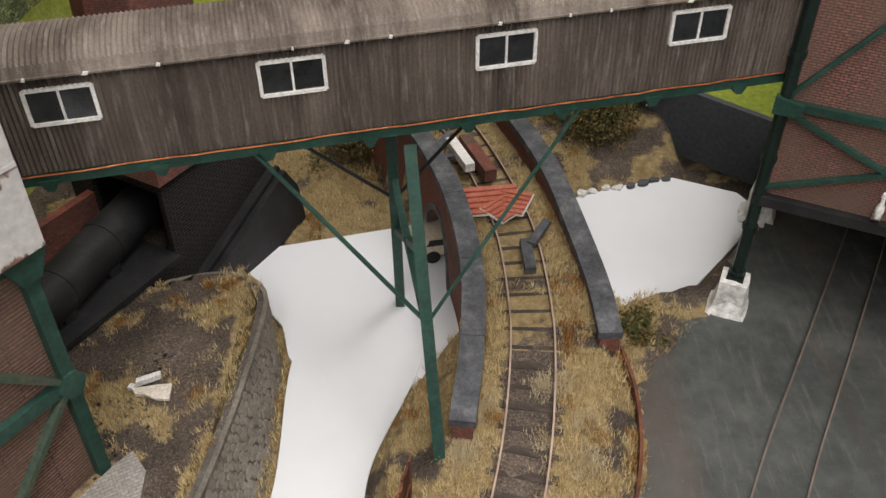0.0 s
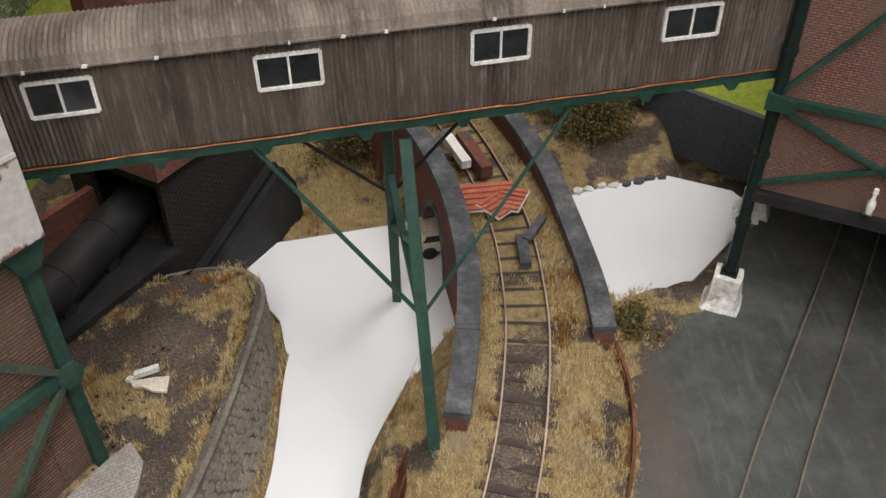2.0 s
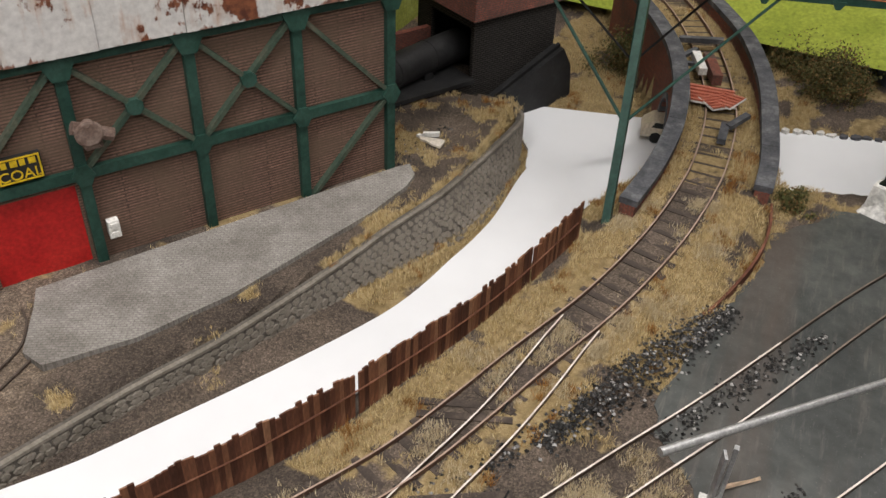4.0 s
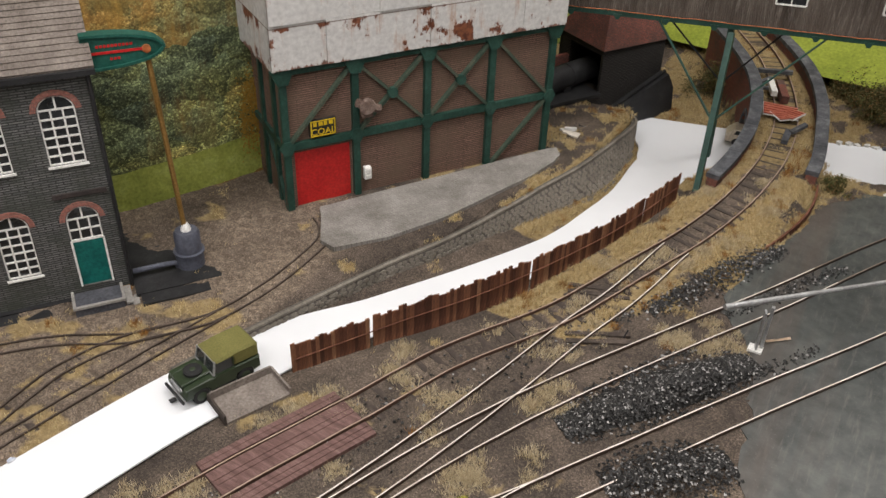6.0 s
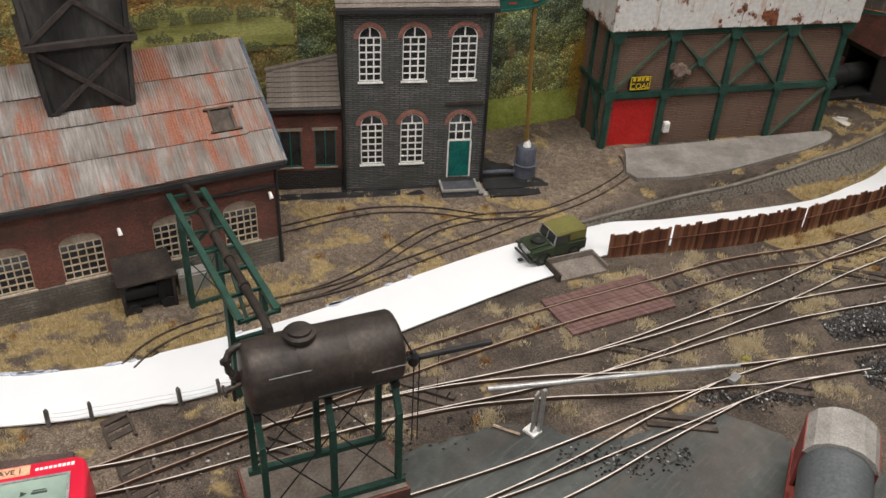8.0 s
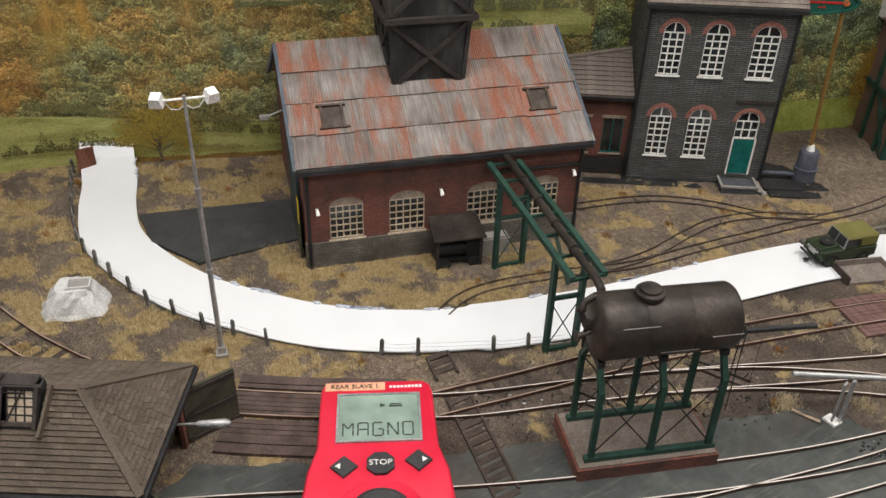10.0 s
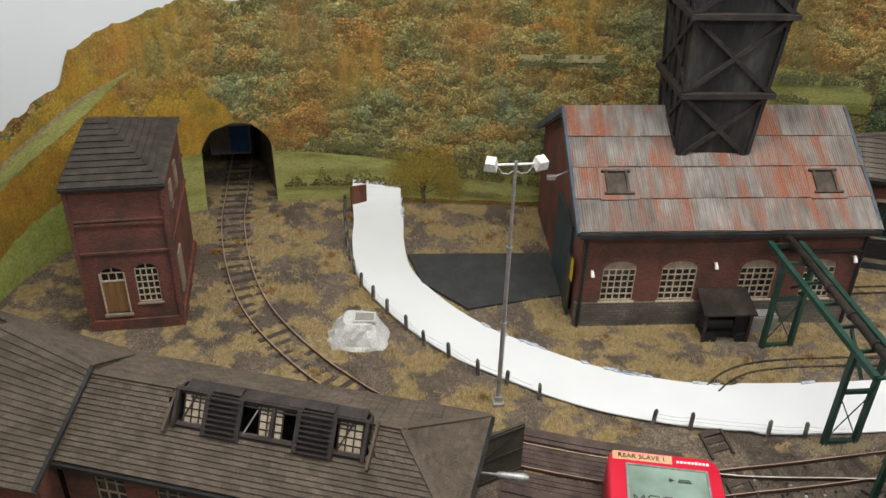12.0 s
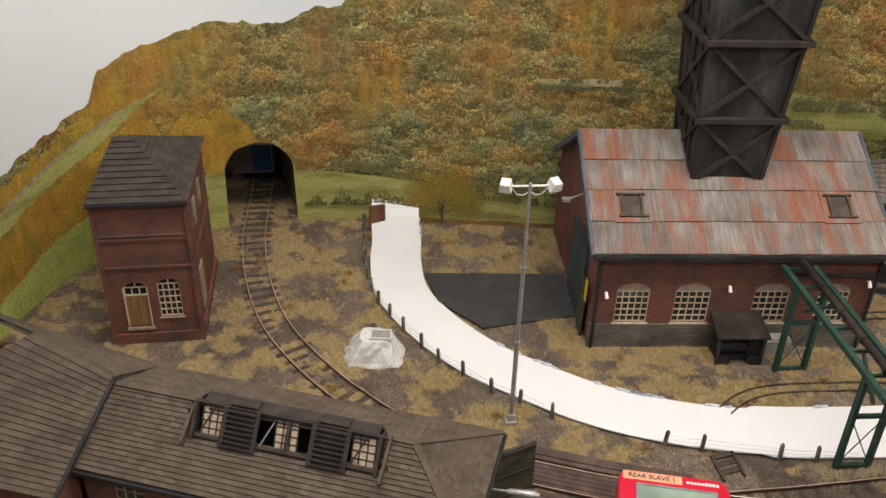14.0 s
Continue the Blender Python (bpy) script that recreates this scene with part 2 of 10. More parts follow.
M_CLAD = mat("white_rusted_cladding", clad_look, 0.65, 0, 0.35)
M_PLASTER_ROUGH = speckled("rough_white_plaster", ((0.5, 0.49, 0.46), (0.66, 0.65, 0.62), (0.75, 0.74, 0.71)), 60, 260, 0.85, bump_s=1.0)
M_BUNKER = brick_mat("brown_bunker_brick", (0.235, 0.135, 0.1), (0.17, 0.1, 0.076), (0.075, 0.05, 0.04), 0.05, 0.0027, (0.13, 0.088, 0.062), 0.5, gap=0.0006)
M_TINROOF = rusty_mat("rusted_tin", (0.17, 0.158, 0.146), (0.31, 0.29, 0.268), (0.25, 0.078, 0.04), (0.36, 0.16, 0.1), 0.47, 38.0, (1, 0.22, 0.3), soft=0.16)
M_SLATE = speckled("brown_slate", ((0.13, 0.108, 0.092), (0.18, 0.152, 0.132), (0.24, 0.208, 0.182)), 50, 400, 0.85)
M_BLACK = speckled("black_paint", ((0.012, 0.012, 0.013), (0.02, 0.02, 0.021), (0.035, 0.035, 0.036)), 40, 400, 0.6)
M_TANK = speckled("dark_iron_tank", ((0.022, 0.018, 0.016), (0.046, 0.037, 0.032), (0.1, 0.076, 0.062)), 25, 300, 0.45, 0.3, 0.1)
M_HEADGEAR = speckled("dry_brushed_black_boards", ((0.016, 0.015, 0.015), (0.03, 0.029, 0.028), (0.085, 0.082, 0.078)), 30, 300, 0.6, stretch=(1, 1, 0.25))
M_STEEL = speckled("grey_metal", ((0.3, 0.3, 0.3), (0.42, 0.42, 0.42), (0.55, 0.55, 0.55)), 60, 500, 0.4, 0.6, 0.05)
M_RED_DOOR = speckled("red_door_paint", ((0.38, 0.014, 0.014), (0.45, 0.02, 0.018), (0.5, 0.03, 0.025)), 30, 300, 0.5, bump_s=0.05)
M_FENCE = speckled("rust_brown_boards", ((0.07, 0.025, 0.014), (0.13, 0.05, 0.028), (0.22, 0.1, 0.06)), 50, 500, 0.85, stretch=(1, 1, 0.25))
M_CAP = speckled("grey_coping", ((0.045, 0.047, 0.053), (0.085, 0.088, 0.096), (0.18, 0.182, 0.187)), 55, 380, 0.8, bump_s=0.5)
M_CONCRETE = speckled("grey_concrete", ((0.2, 0.19, 0.175), (0.28, 0.265, 0.245), (0.36, 0.34, 0.32)), 30, 500, 0.9, bump_s=0.4)
M_GLASS_DARK = speckled("dark_window", ((0.012, 0.014, 0.015), (0.02, 0.022, 0.024), (0.04, 0.042, 0.045)), 40, 100, 0.12, bump_s=0.0, spec=0.6)
M_TAN = speckled("tan_surround", ((0.22, 0.17, 0.13), (0.3, 0.24, 0.19), (0.38, 0.31, 0.25)), 60, 500, 0.8)
def gloss_red(nt, b):
    n = noise_tex(nt, coord(nt, "Object"), 30, 3)
    nt.links.new(ramp(nt, n, ((0.3, (0.6, 0.012, 0.04)), (0.7, (0.66, 0.016, 0.05)))), b.inputs["Base Color"])
    nt.links.new(ramp(nt, n, ((0.3, (0.3, 0.3, 0.3)), (0.7, (0.42, 0.42, 0.42)))), b.inputs["Roughness"])


M_RED_PLASTIC = mat("red_plastic", gloss_red, 0.35, 0, 0.5)
M_OLIVE = speckled("olive_canvas", ((0.13, 0.12, 0.035), (0.15, 0.14, 0.042), (0.17, 0.155, 0.05)), 40, 800, 0.8, bump_s=0.1)
M_BRONZE_GREEN = speckled("bronze_green_paint", ((0.018, 0.03, 0.014), (0.024, 0.038, 0.018), (0.03, 0.046, 0.022)), 40, 500, 0.35, bump_s=0.02, spec=0.5)
M_OCHRE_WOOD = speckled("plywood", ((0.3, 0.2, 0.1), (0.36, 0.25, 0.13), (0.42, 0.3, 0.17)), 10, 200, 0.7, stretch=(1, 0.1, 1))
M_TARMAC = speckled("black_tarmac", ((0.035, 0.036, 0.036), (0.045, 0.046, 0.046), (0.06, 0.06, 0.06)), 30, 600, 0.85)

# ---- building tools ----
class Shape:
    """Collects vertices and faces of one mesh."""

    def __init__(self):
        self.v, self.f, self.weld = [], [], False

    def add(self, verts, faces):
        o = len(self.v)
        self.v += [tuple(p) for p in verts]
        self.f += [tuple(i + o for i in f) for f in faces]
        return self

    def box(self, x0, x1, y0, y1, z0, z1, m=None):
        vs = [Vector(p) for p in ((x0, y0, z0), (x1, y0, z0), (x1, y1, z0), (x0, y1, z0), (x0, y0, z1), (x1, y0, z1), (x1, y1, z1), (x0, y1, z1))]
        if m is not None:
            vs = [m @ p for p in vs]
        return self.add(vs, ((3, 2, 1, 0), (4, 5, 6, 7), (0, 1, 5, 4), (1, 2, 6, 5), (2, 3, 7, 6), (3, 0, 4, 7)))

    def bar(self, a, b, w, h=None, up=(0, 0, 1)):
        """A square bar from a to b, w wide and h deep."""
        a, b, h = Vector(a), Vector(b), h or w
        d = (b - a).normalized()
        s = d.cross(Vector(up))
        s = s.normalized() if s.length > 1e-6 else Vector((1, 0, 0))
        t = s.cross(d)
        q = [s * (w / 2 * i) + t * (h / 2 * j) for i, j in ((-1, -1), (1, -1), (1, 1), (-1, 1))]
        vs = [a + p for p in q] + [b + p for p in q]
        return self.add(vs, ((0, 1, 2, 3), (7, 6, 5, 4), (0, 4, 5, 1), (1, 5, 6, 2), (2, 6, 7, 3), (3, 7, 4, 0)))

    def rod(self, pts, r, n=8, r2=None):
        """A round rod through the points, with closed ends."""
        pts = [Vector(p) for p in pts]
        rings = []
        for i, p in enumerate(pts):
            d = (pts[min(i + 1, len(pts) - 1)] - pts[max(i - 1, 0)]).normalized()
            s = d.cross(Vector((0, 0, 1)))
            s = s.normalized() if s.length > 1e-4 else Vector((1, 0, 0))
            t = s.cross(d)
            k = r if r2 is None else r + (r2 - r) * i / (len(pts) - 1)
            rings.append([p + (s * math.cos(a) + t * math.sin(a)) * k for a in (2 * math.pi * j / n for j in range(n))])
        o = [q for ring in rings for q in ring]
        fs = [(i * n + j, i * n + (j + 1) % n, (i + 1) * n + (j + 1) % n, (i + 1) * n + j) for i in range(len(pts) - 1) for j in range(n)]
        fs += [tuple(range(n - 1, -1, -1)), tuple(range((len(pts) - 1) * n, len(pts) * n))]
        return self.add(o, fs)

    def lathe(self, axis_a, axis_b, prof, n=24):
        """A turned body: prof gives (share of the way from a to b, radius)."""
        a, b = Vector(axis_a), Vector(axis_b)
        d = (b - a).normalized()
        s = d.cross(Vector((0, 0, 1)))
        s = s.normalized() if s.length > 1e-4 else Vector((1, 0, 0))
        t = s.cross(d)
        o = [a + (b - a) * k + (s * math.cos(2 * math.pi * j / n) + t * math.sin(2 * math.pi * j / n)) * r for k, r in prof for j in range(n)]
        m = len(prof)
        fs = [(i * n + j, i * n + (j + 1) % n, (i + 1) * n + (j + 1) % n, (i + 1) * n + j) for i in range(m - 1) for j in range(n)]
        fs += [tuple(range(n - 1, -1, -1)), tuple(range((m - 1) * n, m * n))]
        return self.add(o, fs)

    def prism(self, poly, y0, y1, plane="xz"):
        """A polygon in the xz, yz or xy plane, drawn out along the third axis."""
        put = {"xz": lambda p, k: (p[0], k, p[1]), "yz": lambda p, k: (k, p[0], p[1]), "xy": lambda p, k: (p[0], p[1], k)}[plane]
        n = len(poly)
        vs = [put(p, y0) for p in poly] + [put(p, y1) for p in poly]
        fs = [tuple(range(n)), tuple(range(2 * n - 1, n - 1, -1))] + [(i, i + n, (i + 1) % n + n, (i + 1) % n) for i in range(n)]
        return self.add(vs, fs)

    def strip(self, left, right, drop=0.0):
        """A ribbon between two rows of points; drop gives it thickness."""
        n = len(left)
        o = [tuple(p) for pair in zip(left, right) for p in pair]
        fs = [(2 * i, 2 * i + 1, 2 * i + 3, 2 * i + 2) for i in range(n - 1)]
        if drop:
            o += [(x, y, z - drop) for x, y, z in o]
            k = 2 * n
            fs += [(k + 2 * i, k + 2 * i + 2, k + 2 * i + 3, k + 2 * i + 1) for i in range(n - 1)]
            fs += [(2 * i + 2, 2 * i, k + 2 * i, k + 2 * i + 2)[::-1] for i in range(n - 1)] + [(2 * i + 1, 2 * i + 3, k + 2 * i + 3, k + 2 * i + 1)[::-1] for i in range(n - 1)]
            fs += [(0, 1, k + 1, k), (2 * n - 1, 2 * n - 2, k + 2 * n - 2, k + 2 * n - 1)]
        return self.add(o, fs)

    def mesh(self, name, material, smooth=False):
        me = bpy.data.meshes.new(name)
        me.from_pydata(self.v, [], self.f)
        if material:
            me.materials.append(material)
        bm = bmesh.new()
        bm.from_mesh(me)
        if self.weld:
            bmesh.ops.remove_doubles(bm, verts=bm.verts, dist=1e-5)
        bmesh.ops.recalc_face_normals(bm, faces=bm.faces)
        bm.to_mesh(me)
        bm.free()
        if smooth:
            me.polygons.foreach_set("use_smooth", [True] * len(me.polygons))
            me.set_sharp_from_angle(angle=radians(40))
        return me


def thing(name, label, category, m=None, group="", kind=""):
    ob = new(name)
    ob.empty_display_size = 0.01
    if m is not None:
        ob.matrix_world = m
    return tagged(ob, label, category, group, kind)


def part(name, shape, material, parent, label="", smooth=False, kind=""):
    ob = new(name, shape.mesh(name, material, smooth) if isinstance(shape, Shape) else shape)
    ob.parent = parent
    return tagged(ob, label, kind=kind)


def single(name, shape, material, label, category, m=None, group="", kind="", smooth=False):
    ob = new(name, shape.mesh(name, material, smooth))
    if m is not None:
        ob.matrix_world = m
    return tagged(ob, label, category, group, kind)


def spline(pts, step=0.01):
    """Points at even steps along a smooth line through pts."""
    p = np.array(pts, float)
    q = np.vstack([2 * p[0] - p[1], p, 2 * p[-1] - p[-2]])
    out = []
    for i in range(1, len(q) - 2):
        t = np.linspace(0, 1, 40, endpoint=False)[:, None]
        a, b, c, d = q[i - 1], q[i], q[i + 1], q[i + 2]
        out.append(0.5 * (2 * b + (c - a) * t + (2 * a - 5 * b + 4 * c - d) * t**2 + (3 * b - a - 3 * c + d) * t**3))
    out = np.vstack(out + [p[-1:]])
    s = np.r_[0, np.cumsum(np.linalg.norm(np.diff(out[:, :2], axis=0), axis=1))]
    at = np.linspace(0, s[-1], max(2, int(s[-1] / step) + 1))
    return np.stack([np.interp(at, s, out[:, k]) for k in range(out.shape[1])], 1)


def sideways(line):
    """Unit vectors to the left of a line of points, in the plan."""
    d = np.gradient(line[:, :2], axis=0)
    d /= np.linalg.norm(d, axis=1)[:, None] + 1e-12
    return np.stack([-d[:, 1], d[:, 0]], 1)


def offset(line, k):
    out = line.copy()
    out[:, :2] += sideways(line) * k
    return out


def from_line(xy, line):
    """Distance of plan points from a line of points, and the nearest one's number."""
    best, idx = np.full(len(xy), 9.0), np.zeros(len(xy), int)
    for i, p in enumerate(line[:, :2]):
        d = np.hypot(xy[:, 0] - p[0], xy[:, 1] - p[1])
        m = d < best
        best[m], idx[m] = d[m], i
    return best, idx


def ease(x, a, b):
    t = np.clip((x - a) / (b - a), 0, 1)
    return t * t * (3 - 2 * t)

# ---- the room round the layout ----
M_WALLPAINT = speckled("cream_wall_paint", ((0.66, 0.64, 0.6), (0.7, 0.68, 0.64), (0.72, 0.7, 0.67)), 2, 60, 0.9, bump_s=0.03)
M_CARPET = speckled("grey_floor_carpet", ((0.1, 0.1, 0.1), (0.13, 0.13, 0.13), (0.16, 0.16, 0.16)), 8, 300, 0.95)
single("floor", Shape().box(-1.9, 3.0, -3.0, 2.6, -1.05, -1.0), M_CARPET, "plain dark grey carpet floor", "floor", kind="structure")
single("ceiling", Shape().box(-1.9, 3.0, -3.0, 2.6, 1.55, 1.6), M_WALLPAINT, "plain pale ceiling over the layout", "ceiling", kind="structure")
for name, args in (("wall_west", (-1.95, -1.9, -3.0, 2.6)), ("wall_east", (3.0, 3.05, -3.0, 2.6)), ("wall_south", (-1.9, 3.0, -3.05, -3.0)), ("wall_north", (-1.9, 3.0, 2.6, 2.65))):
    single(name, Shape().box(*args, -1.0, 1.55), M_WALLPAINT, "plain cream painted room wall", "wall", kind="structure")
M_TUBE = bpy.data.materials.new("added_lamp_glow")
M_TUBE.use_nodes = True
M_TUBE.node_tree.nodes["Principled BSDF"].inputs["Emission Color"].default_value = (1, 0.975, 0.945, 1)
M_TUBE.node_tree.nodes["Principled BSDF"].inputs["Emission Strength"].default_value = 3.0
# glowing bodies for the added lamps, out of view
for x, y, watts in ADDED_STRIPS:
    lamp = thing("added_ceiling_light", "unseen white strip light added over the layout", "lamp", pose(x, y, 1.47, 0, 0, -20), "ceiling strips")
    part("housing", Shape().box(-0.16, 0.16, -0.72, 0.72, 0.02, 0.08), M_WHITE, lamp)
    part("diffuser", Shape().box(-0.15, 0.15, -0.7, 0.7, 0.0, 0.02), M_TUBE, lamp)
# baseboard edge of the layout
single("baseboard", Shape().box(-1.3, 0.74, -1.7, 1.24, -0.13, -0.09), M_OCHRE_WOOD, "plywood baseboard under the layout", "baseboard", kind="structure")

# ---- lines of the plan: tracks and road ----
MAIN = spline([(-0.32, -0.83, 0), (-0.297, -0.72, 0), (-0.274, -0.6, 0), (-0.25, -0.51, 0), (-0.222, -0.41, 0), (-0.19, -0.308, 0), (-0.148, -0.19, 0), (-0.112, -0.085, 0),
               (-0.05, 0.035, 0.001), (-0.006, 0.16, 0.004), (0.027, 0.25, 0.009), (0.052, 0.345, 0.016), (0.064, 0.43, 0.022), (0.066, 0.49, 0.026), (0.06, 0.57, 0.03), (0.042, 0.645, 0.034),
               (0.012, 0.73, 0.038), (-0.03, 0.82, 0.04), (-0.09, 0.92, 0.04)])
LOOP = spline([(-1.25, -1.1, 0.0), (-1.07, -1.143, 0), (-0.957, -1.168, 0), (-0.824, -1.178, 0), (-0.712, -1.165, 0), (-0.581, -1.115, 0), (-0.48, -1.045, 0), (-0.4, -0.95, 0), (-0.308, -0.8, 0),
               (-0.26, -0.68, 0), (-0.208, -0.555, 0), (-0.156, -0.445, 0), (-0.105, -0.33, 0), (-0.058, -0.2, 0), (-0.003, -0.077, 0), (0.071, 0.062, 0), (0.14, 0.185, 0), (0.221, 0.342, 0), (0.282, 0.447, 0),
               (0.336, 0.539, 0), (0.38, 0.614, 0), (0.46, 0.75, 0)])
CROSS = spline([(0.018, 0.215, 0.004), (-0.003, 0.1, 0.002), (-0.026, 0.012, 0), (-0.046, -0.085, 0), (-0.066, -0.172, 0), (-0.093, -0.275, 0), (-0.12, -0.365, 0)])
YARDLINE = spline([(-0.36, -1.16, 0), (-0.285, -1.005, 0), (-0.186, -0.818, 0), (-0.085, -0.577, 0), (-0.03, -0.4, 0), (0.022, -0.235, 0), (0.088, -0.115, 0), (0.173, 0.028, 0), (0.255, 0.16, 0), (0.36, 0.34, 0), (0.5, 0.58, 0)])
LINK = spline([(-0.23, -0.605, 0), (-0.18, -0.505, 0), (-0.125, -0.425, 0), (-0.065, -0.35, 0), (-0.002, -0.262, 0), (0.05, -0.18, 0)])
SPUR = spline([(0.0, -0.3, 0), (-0.02, -0.4, 0), (-0.035, -0.49, 0), (-0.057, -0.58, 0), (-0.09, -0.7, 0), (-0.12, -0.8, 0)])

ROAD = spline([(-0.985, -0.945, 0.045), (-0.955, -0.955, 0.014), (-0.91, -0.966, 0.002), (-0.85, -0.985, 0), (-0.772, -0.998, 0), (-0.687, -0.982, 0), (-0.61, -0.95, 0), (-0.556, -0.912, 0), (-0.5, -0.865, 0),
               (-0.456, -0.813, 0), (-0.41, -0.735, 0), (-0.372, -0.63, 0), (-0.345, -0.53, 0), (-0.325, -0.42, 0), (-0.295, -0.275, 0), (-0.255, -0.15, -0.001), (-0.205, -0.045, -0.006), (-0.15, 0.075, -0.013),
               (-0.112, 0.19, -0.02), (-0.09, 0.3, -0.027), (-0.083, 0.4, -0.034), (-0.07, 0.49, -0.037), (-0.055, 0.56, -0.038)])


def half_road(y, x):
    """Half the road's width along its way."""
    w = 0.04 + 0 * y
    w = np.where(y > 0.05, 0.04 - 0.008 * ease(y, 0.05, 0.25), w)
    w = np.where(y > 0.33, 0.032 + 0.02 * ease(y, 0.36, 0.5), w)
    return np.where((y < -0.6) & (x < -0.4), 0.036, w)


PLAZA = [(-0.11, 0.47), (-0.126, 0.495), (-0.136, 0.53), (-0.152, 0.551), (-0.168, 0.559), (-0.197, 0.561), (-0.226, 0.553), (-0.205, 0.6), (-0.16, 0.636), (-0.05, 0.665), (0.03, 0.69), (0.14, 0.718), (0.184, 0.737), (0.24, 0.752), (0.3, 0.725), (0.312, 0.7), (0.28, 0.645), (0.21, 0.562), (0.16, 0.545), (0.06, 0.5), (-0.005, 0.48), (-0.04, 0.45)]
PLAZA_Z = -0.038


def inside(xy, poly):
    """Which plan points lie in a polygon, and how far all are from its edge."""
    p = np.array(poly)
    hit = np.zeros(len(xy), bool)
    dist = np.full(len(xy), 9.0)
    for a, b in zip(p, np.roll(p, -1, 0)):
        cond = (a[1] > xy[:, 1]) != (b[1] > xy[:, 1])
        hit ^= cond & (xy[:, 0] < (b[0] - a[0]) * (xy[:, 1] - a[1]) / (b[1] - a[1] + 1e-12) + a[0])
        ab = b - a
        t = np.clip(((xy - a) @ ab) / (ab @ ab), 0, 1)[:, None]
        dist = np.minimum(dist, np.linalg.norm(xy - a - t * ab, axis=1))
    return hit, dist


YARD = [(0.118, 0.29), (0.134, 0.35), (0.142, 0.42), (0.16, 0.45), (0.22, 0.52), (0.25, 0.575), (0.29, 0.62), (0.33, 0.7), (0.7, 0.9), (0.74, 0.2), (0.74, -0.32), (0.3, -0.32), (0.25, -0.2), (0.187, -0.12), (0.17, -0.06), (0.162, 0.0), (0.15, 0.06), (0.13, 0.1), (0.09, 0.15), (0.1, 0.22)]
FRONT = [(-0.32, -1.2), (-0.36, -1.03), (-0.3, -0.93), (-0.17, -0.62), (-0.13, -0.5), (-0.04, -0.44), (0.0, -0.33), (0.1, -0.3), (0.3, -0.25), (0.4, -1.2)]


# top line of the stone retaining wall beside the road
STONE_WALL = spline([(-0.228, 0.535, 0.0), (-0.195, 0.548, -0.002), (-0.168, 0.545, -0.001), (-0.15, 0.525, 0.001), (-0.146, 0.49, 0.005), (-0.1475, 0.43, 0.01), (-0.15, 0.385, 0.013), (-0.158, 0.32, 0.014), (-0.175, 0.255, 0.013), (-0.192, 0.18, 0.012),
                     (-0.221, 0.076, 0.011), (-0.252, -0.003, 0.01), (-0.3, -0.15, 0.008), (-0.33, -0.25, 0.004)], 0.006)


def land(xy):
    """Height of the ground at plan points."""
    x, y = xy[:, 0], xy[:, 1]
    d_main, i_main = from_line(xy, MAIN)
    d_road, i_road = from_line(xy, ROAD)
    road_z = ROAD[i_road, 2]
    half = half_road(ROAD[i_road, 1], ROAD[i_road, 0])
    d_wall, i_wall = from_line(xy, STONE_WALL)
    s = sideways(ROAD)[i_road]
    left = ((xy - ROAD[i_road, :2]) * s).sum(1) > 0
    h = np.zeros(len(xy))
    # embankment under the line to the bridge
    h = np.maximum(h, MAIN[i_main, 2] * (1 - ease(d_main, 0.05, 0.075)) - 0.0003)
    # the terrace behind the stone wall
    h = np.where(left & (y > -0.3), 0.012 * ease(y, -0.3, 0.05), h)
    # valley floor: the low ground round the road by the bridge
    low = (x > -0.13) & (y > 0.3) & (x < 0.02)
    sw = sideways(STONE_WALL)[i_wall]
    road_side = ((xy - STONE_WALL[i_wall, :2]) * sw).sum(1) > -0.003
    between = left & (y > -0.12) & (y < 0.55) & road_side & (d_wall < 0.08)
    h = np.where(between, road_z + 0.006, h)
    far = ease(y, 0.6, 0.66)
    h = np.where(d_main > 0.06, h * (1 - far) + (-0.034 + 0.03 * ease(y, 0.72, 1.0)) * far, h)
    h = np.where((y > 0.72) & (d_main > 0.06), h - 0.05 * ease(x, 0.245, 0.275), h)
    # cut down to the road
    cut = 1 - ease(d_road - half, 0.0, 0.02)
    h = h * (1 - cut) + np.minimum(h, road_z - 0.003) * cut
    hit, dist = inside(xy, PLAZA)
    k = np.where(hit, 1.0, 1 - ease(dist, 0.0, 0.02))
    k = np.where(~road_side & (d_wall < 0.06) & ~hit, 0.0, k)
    h = h * (1 - k) + np.minimum(h, PLAZA_Z - 0.004) * k
    return h


def uneven(xy, k=1.0):
    return np.array([noise.noise(Vector((x * 40, y * 40, 0))) * 0.0012 + noise.noise(Vector((x * 150, y * 150, 3))) * 0.0006 for x, y in xy]) * k


CELL = 0.008
gx, gy = np.arange(-1.3, 0.75, CELL), np.arange(-1.7, 1.25, CELL)
GX, GY = np.meshgrid(gx, gy)
grid = np.stack([GX.ravel(), GY.ravel()], 1)
GZ = land(grid) + uneven(grid)
for poly in (YARD, FRONT):
    hit, dist = inside(grid, poly)
    GZ -= np.where(hit, 0.0035 * ease(dist, 0.0, 0.03), 0.0)
ground = Shape()
W = len(gx)
ground.v = [tuple(p) for p in np.c_[grid, GZ]]
ground.f = [(j * W + i, j * W + i + 1, (j + 1) * W + i + 1, (j + 1) * W + i) for j in range(len(gy) - 1) for i in range(W - 1)]
ground_ob = single("ground", ground, M_GROUND, "brown ash and earth ground with patches of dry turf", "ground", kind="structure", smooth=True)


WALL_Y, WALL_X = (0.0, 0.08, 0.185, 0.255, 0.32, 0.39, 0.45, 0.51, 0.6), (-0.265, -0.233, -0.202, -0.185, -0.168, -0.16, -0.156, -0.157, -0.2)


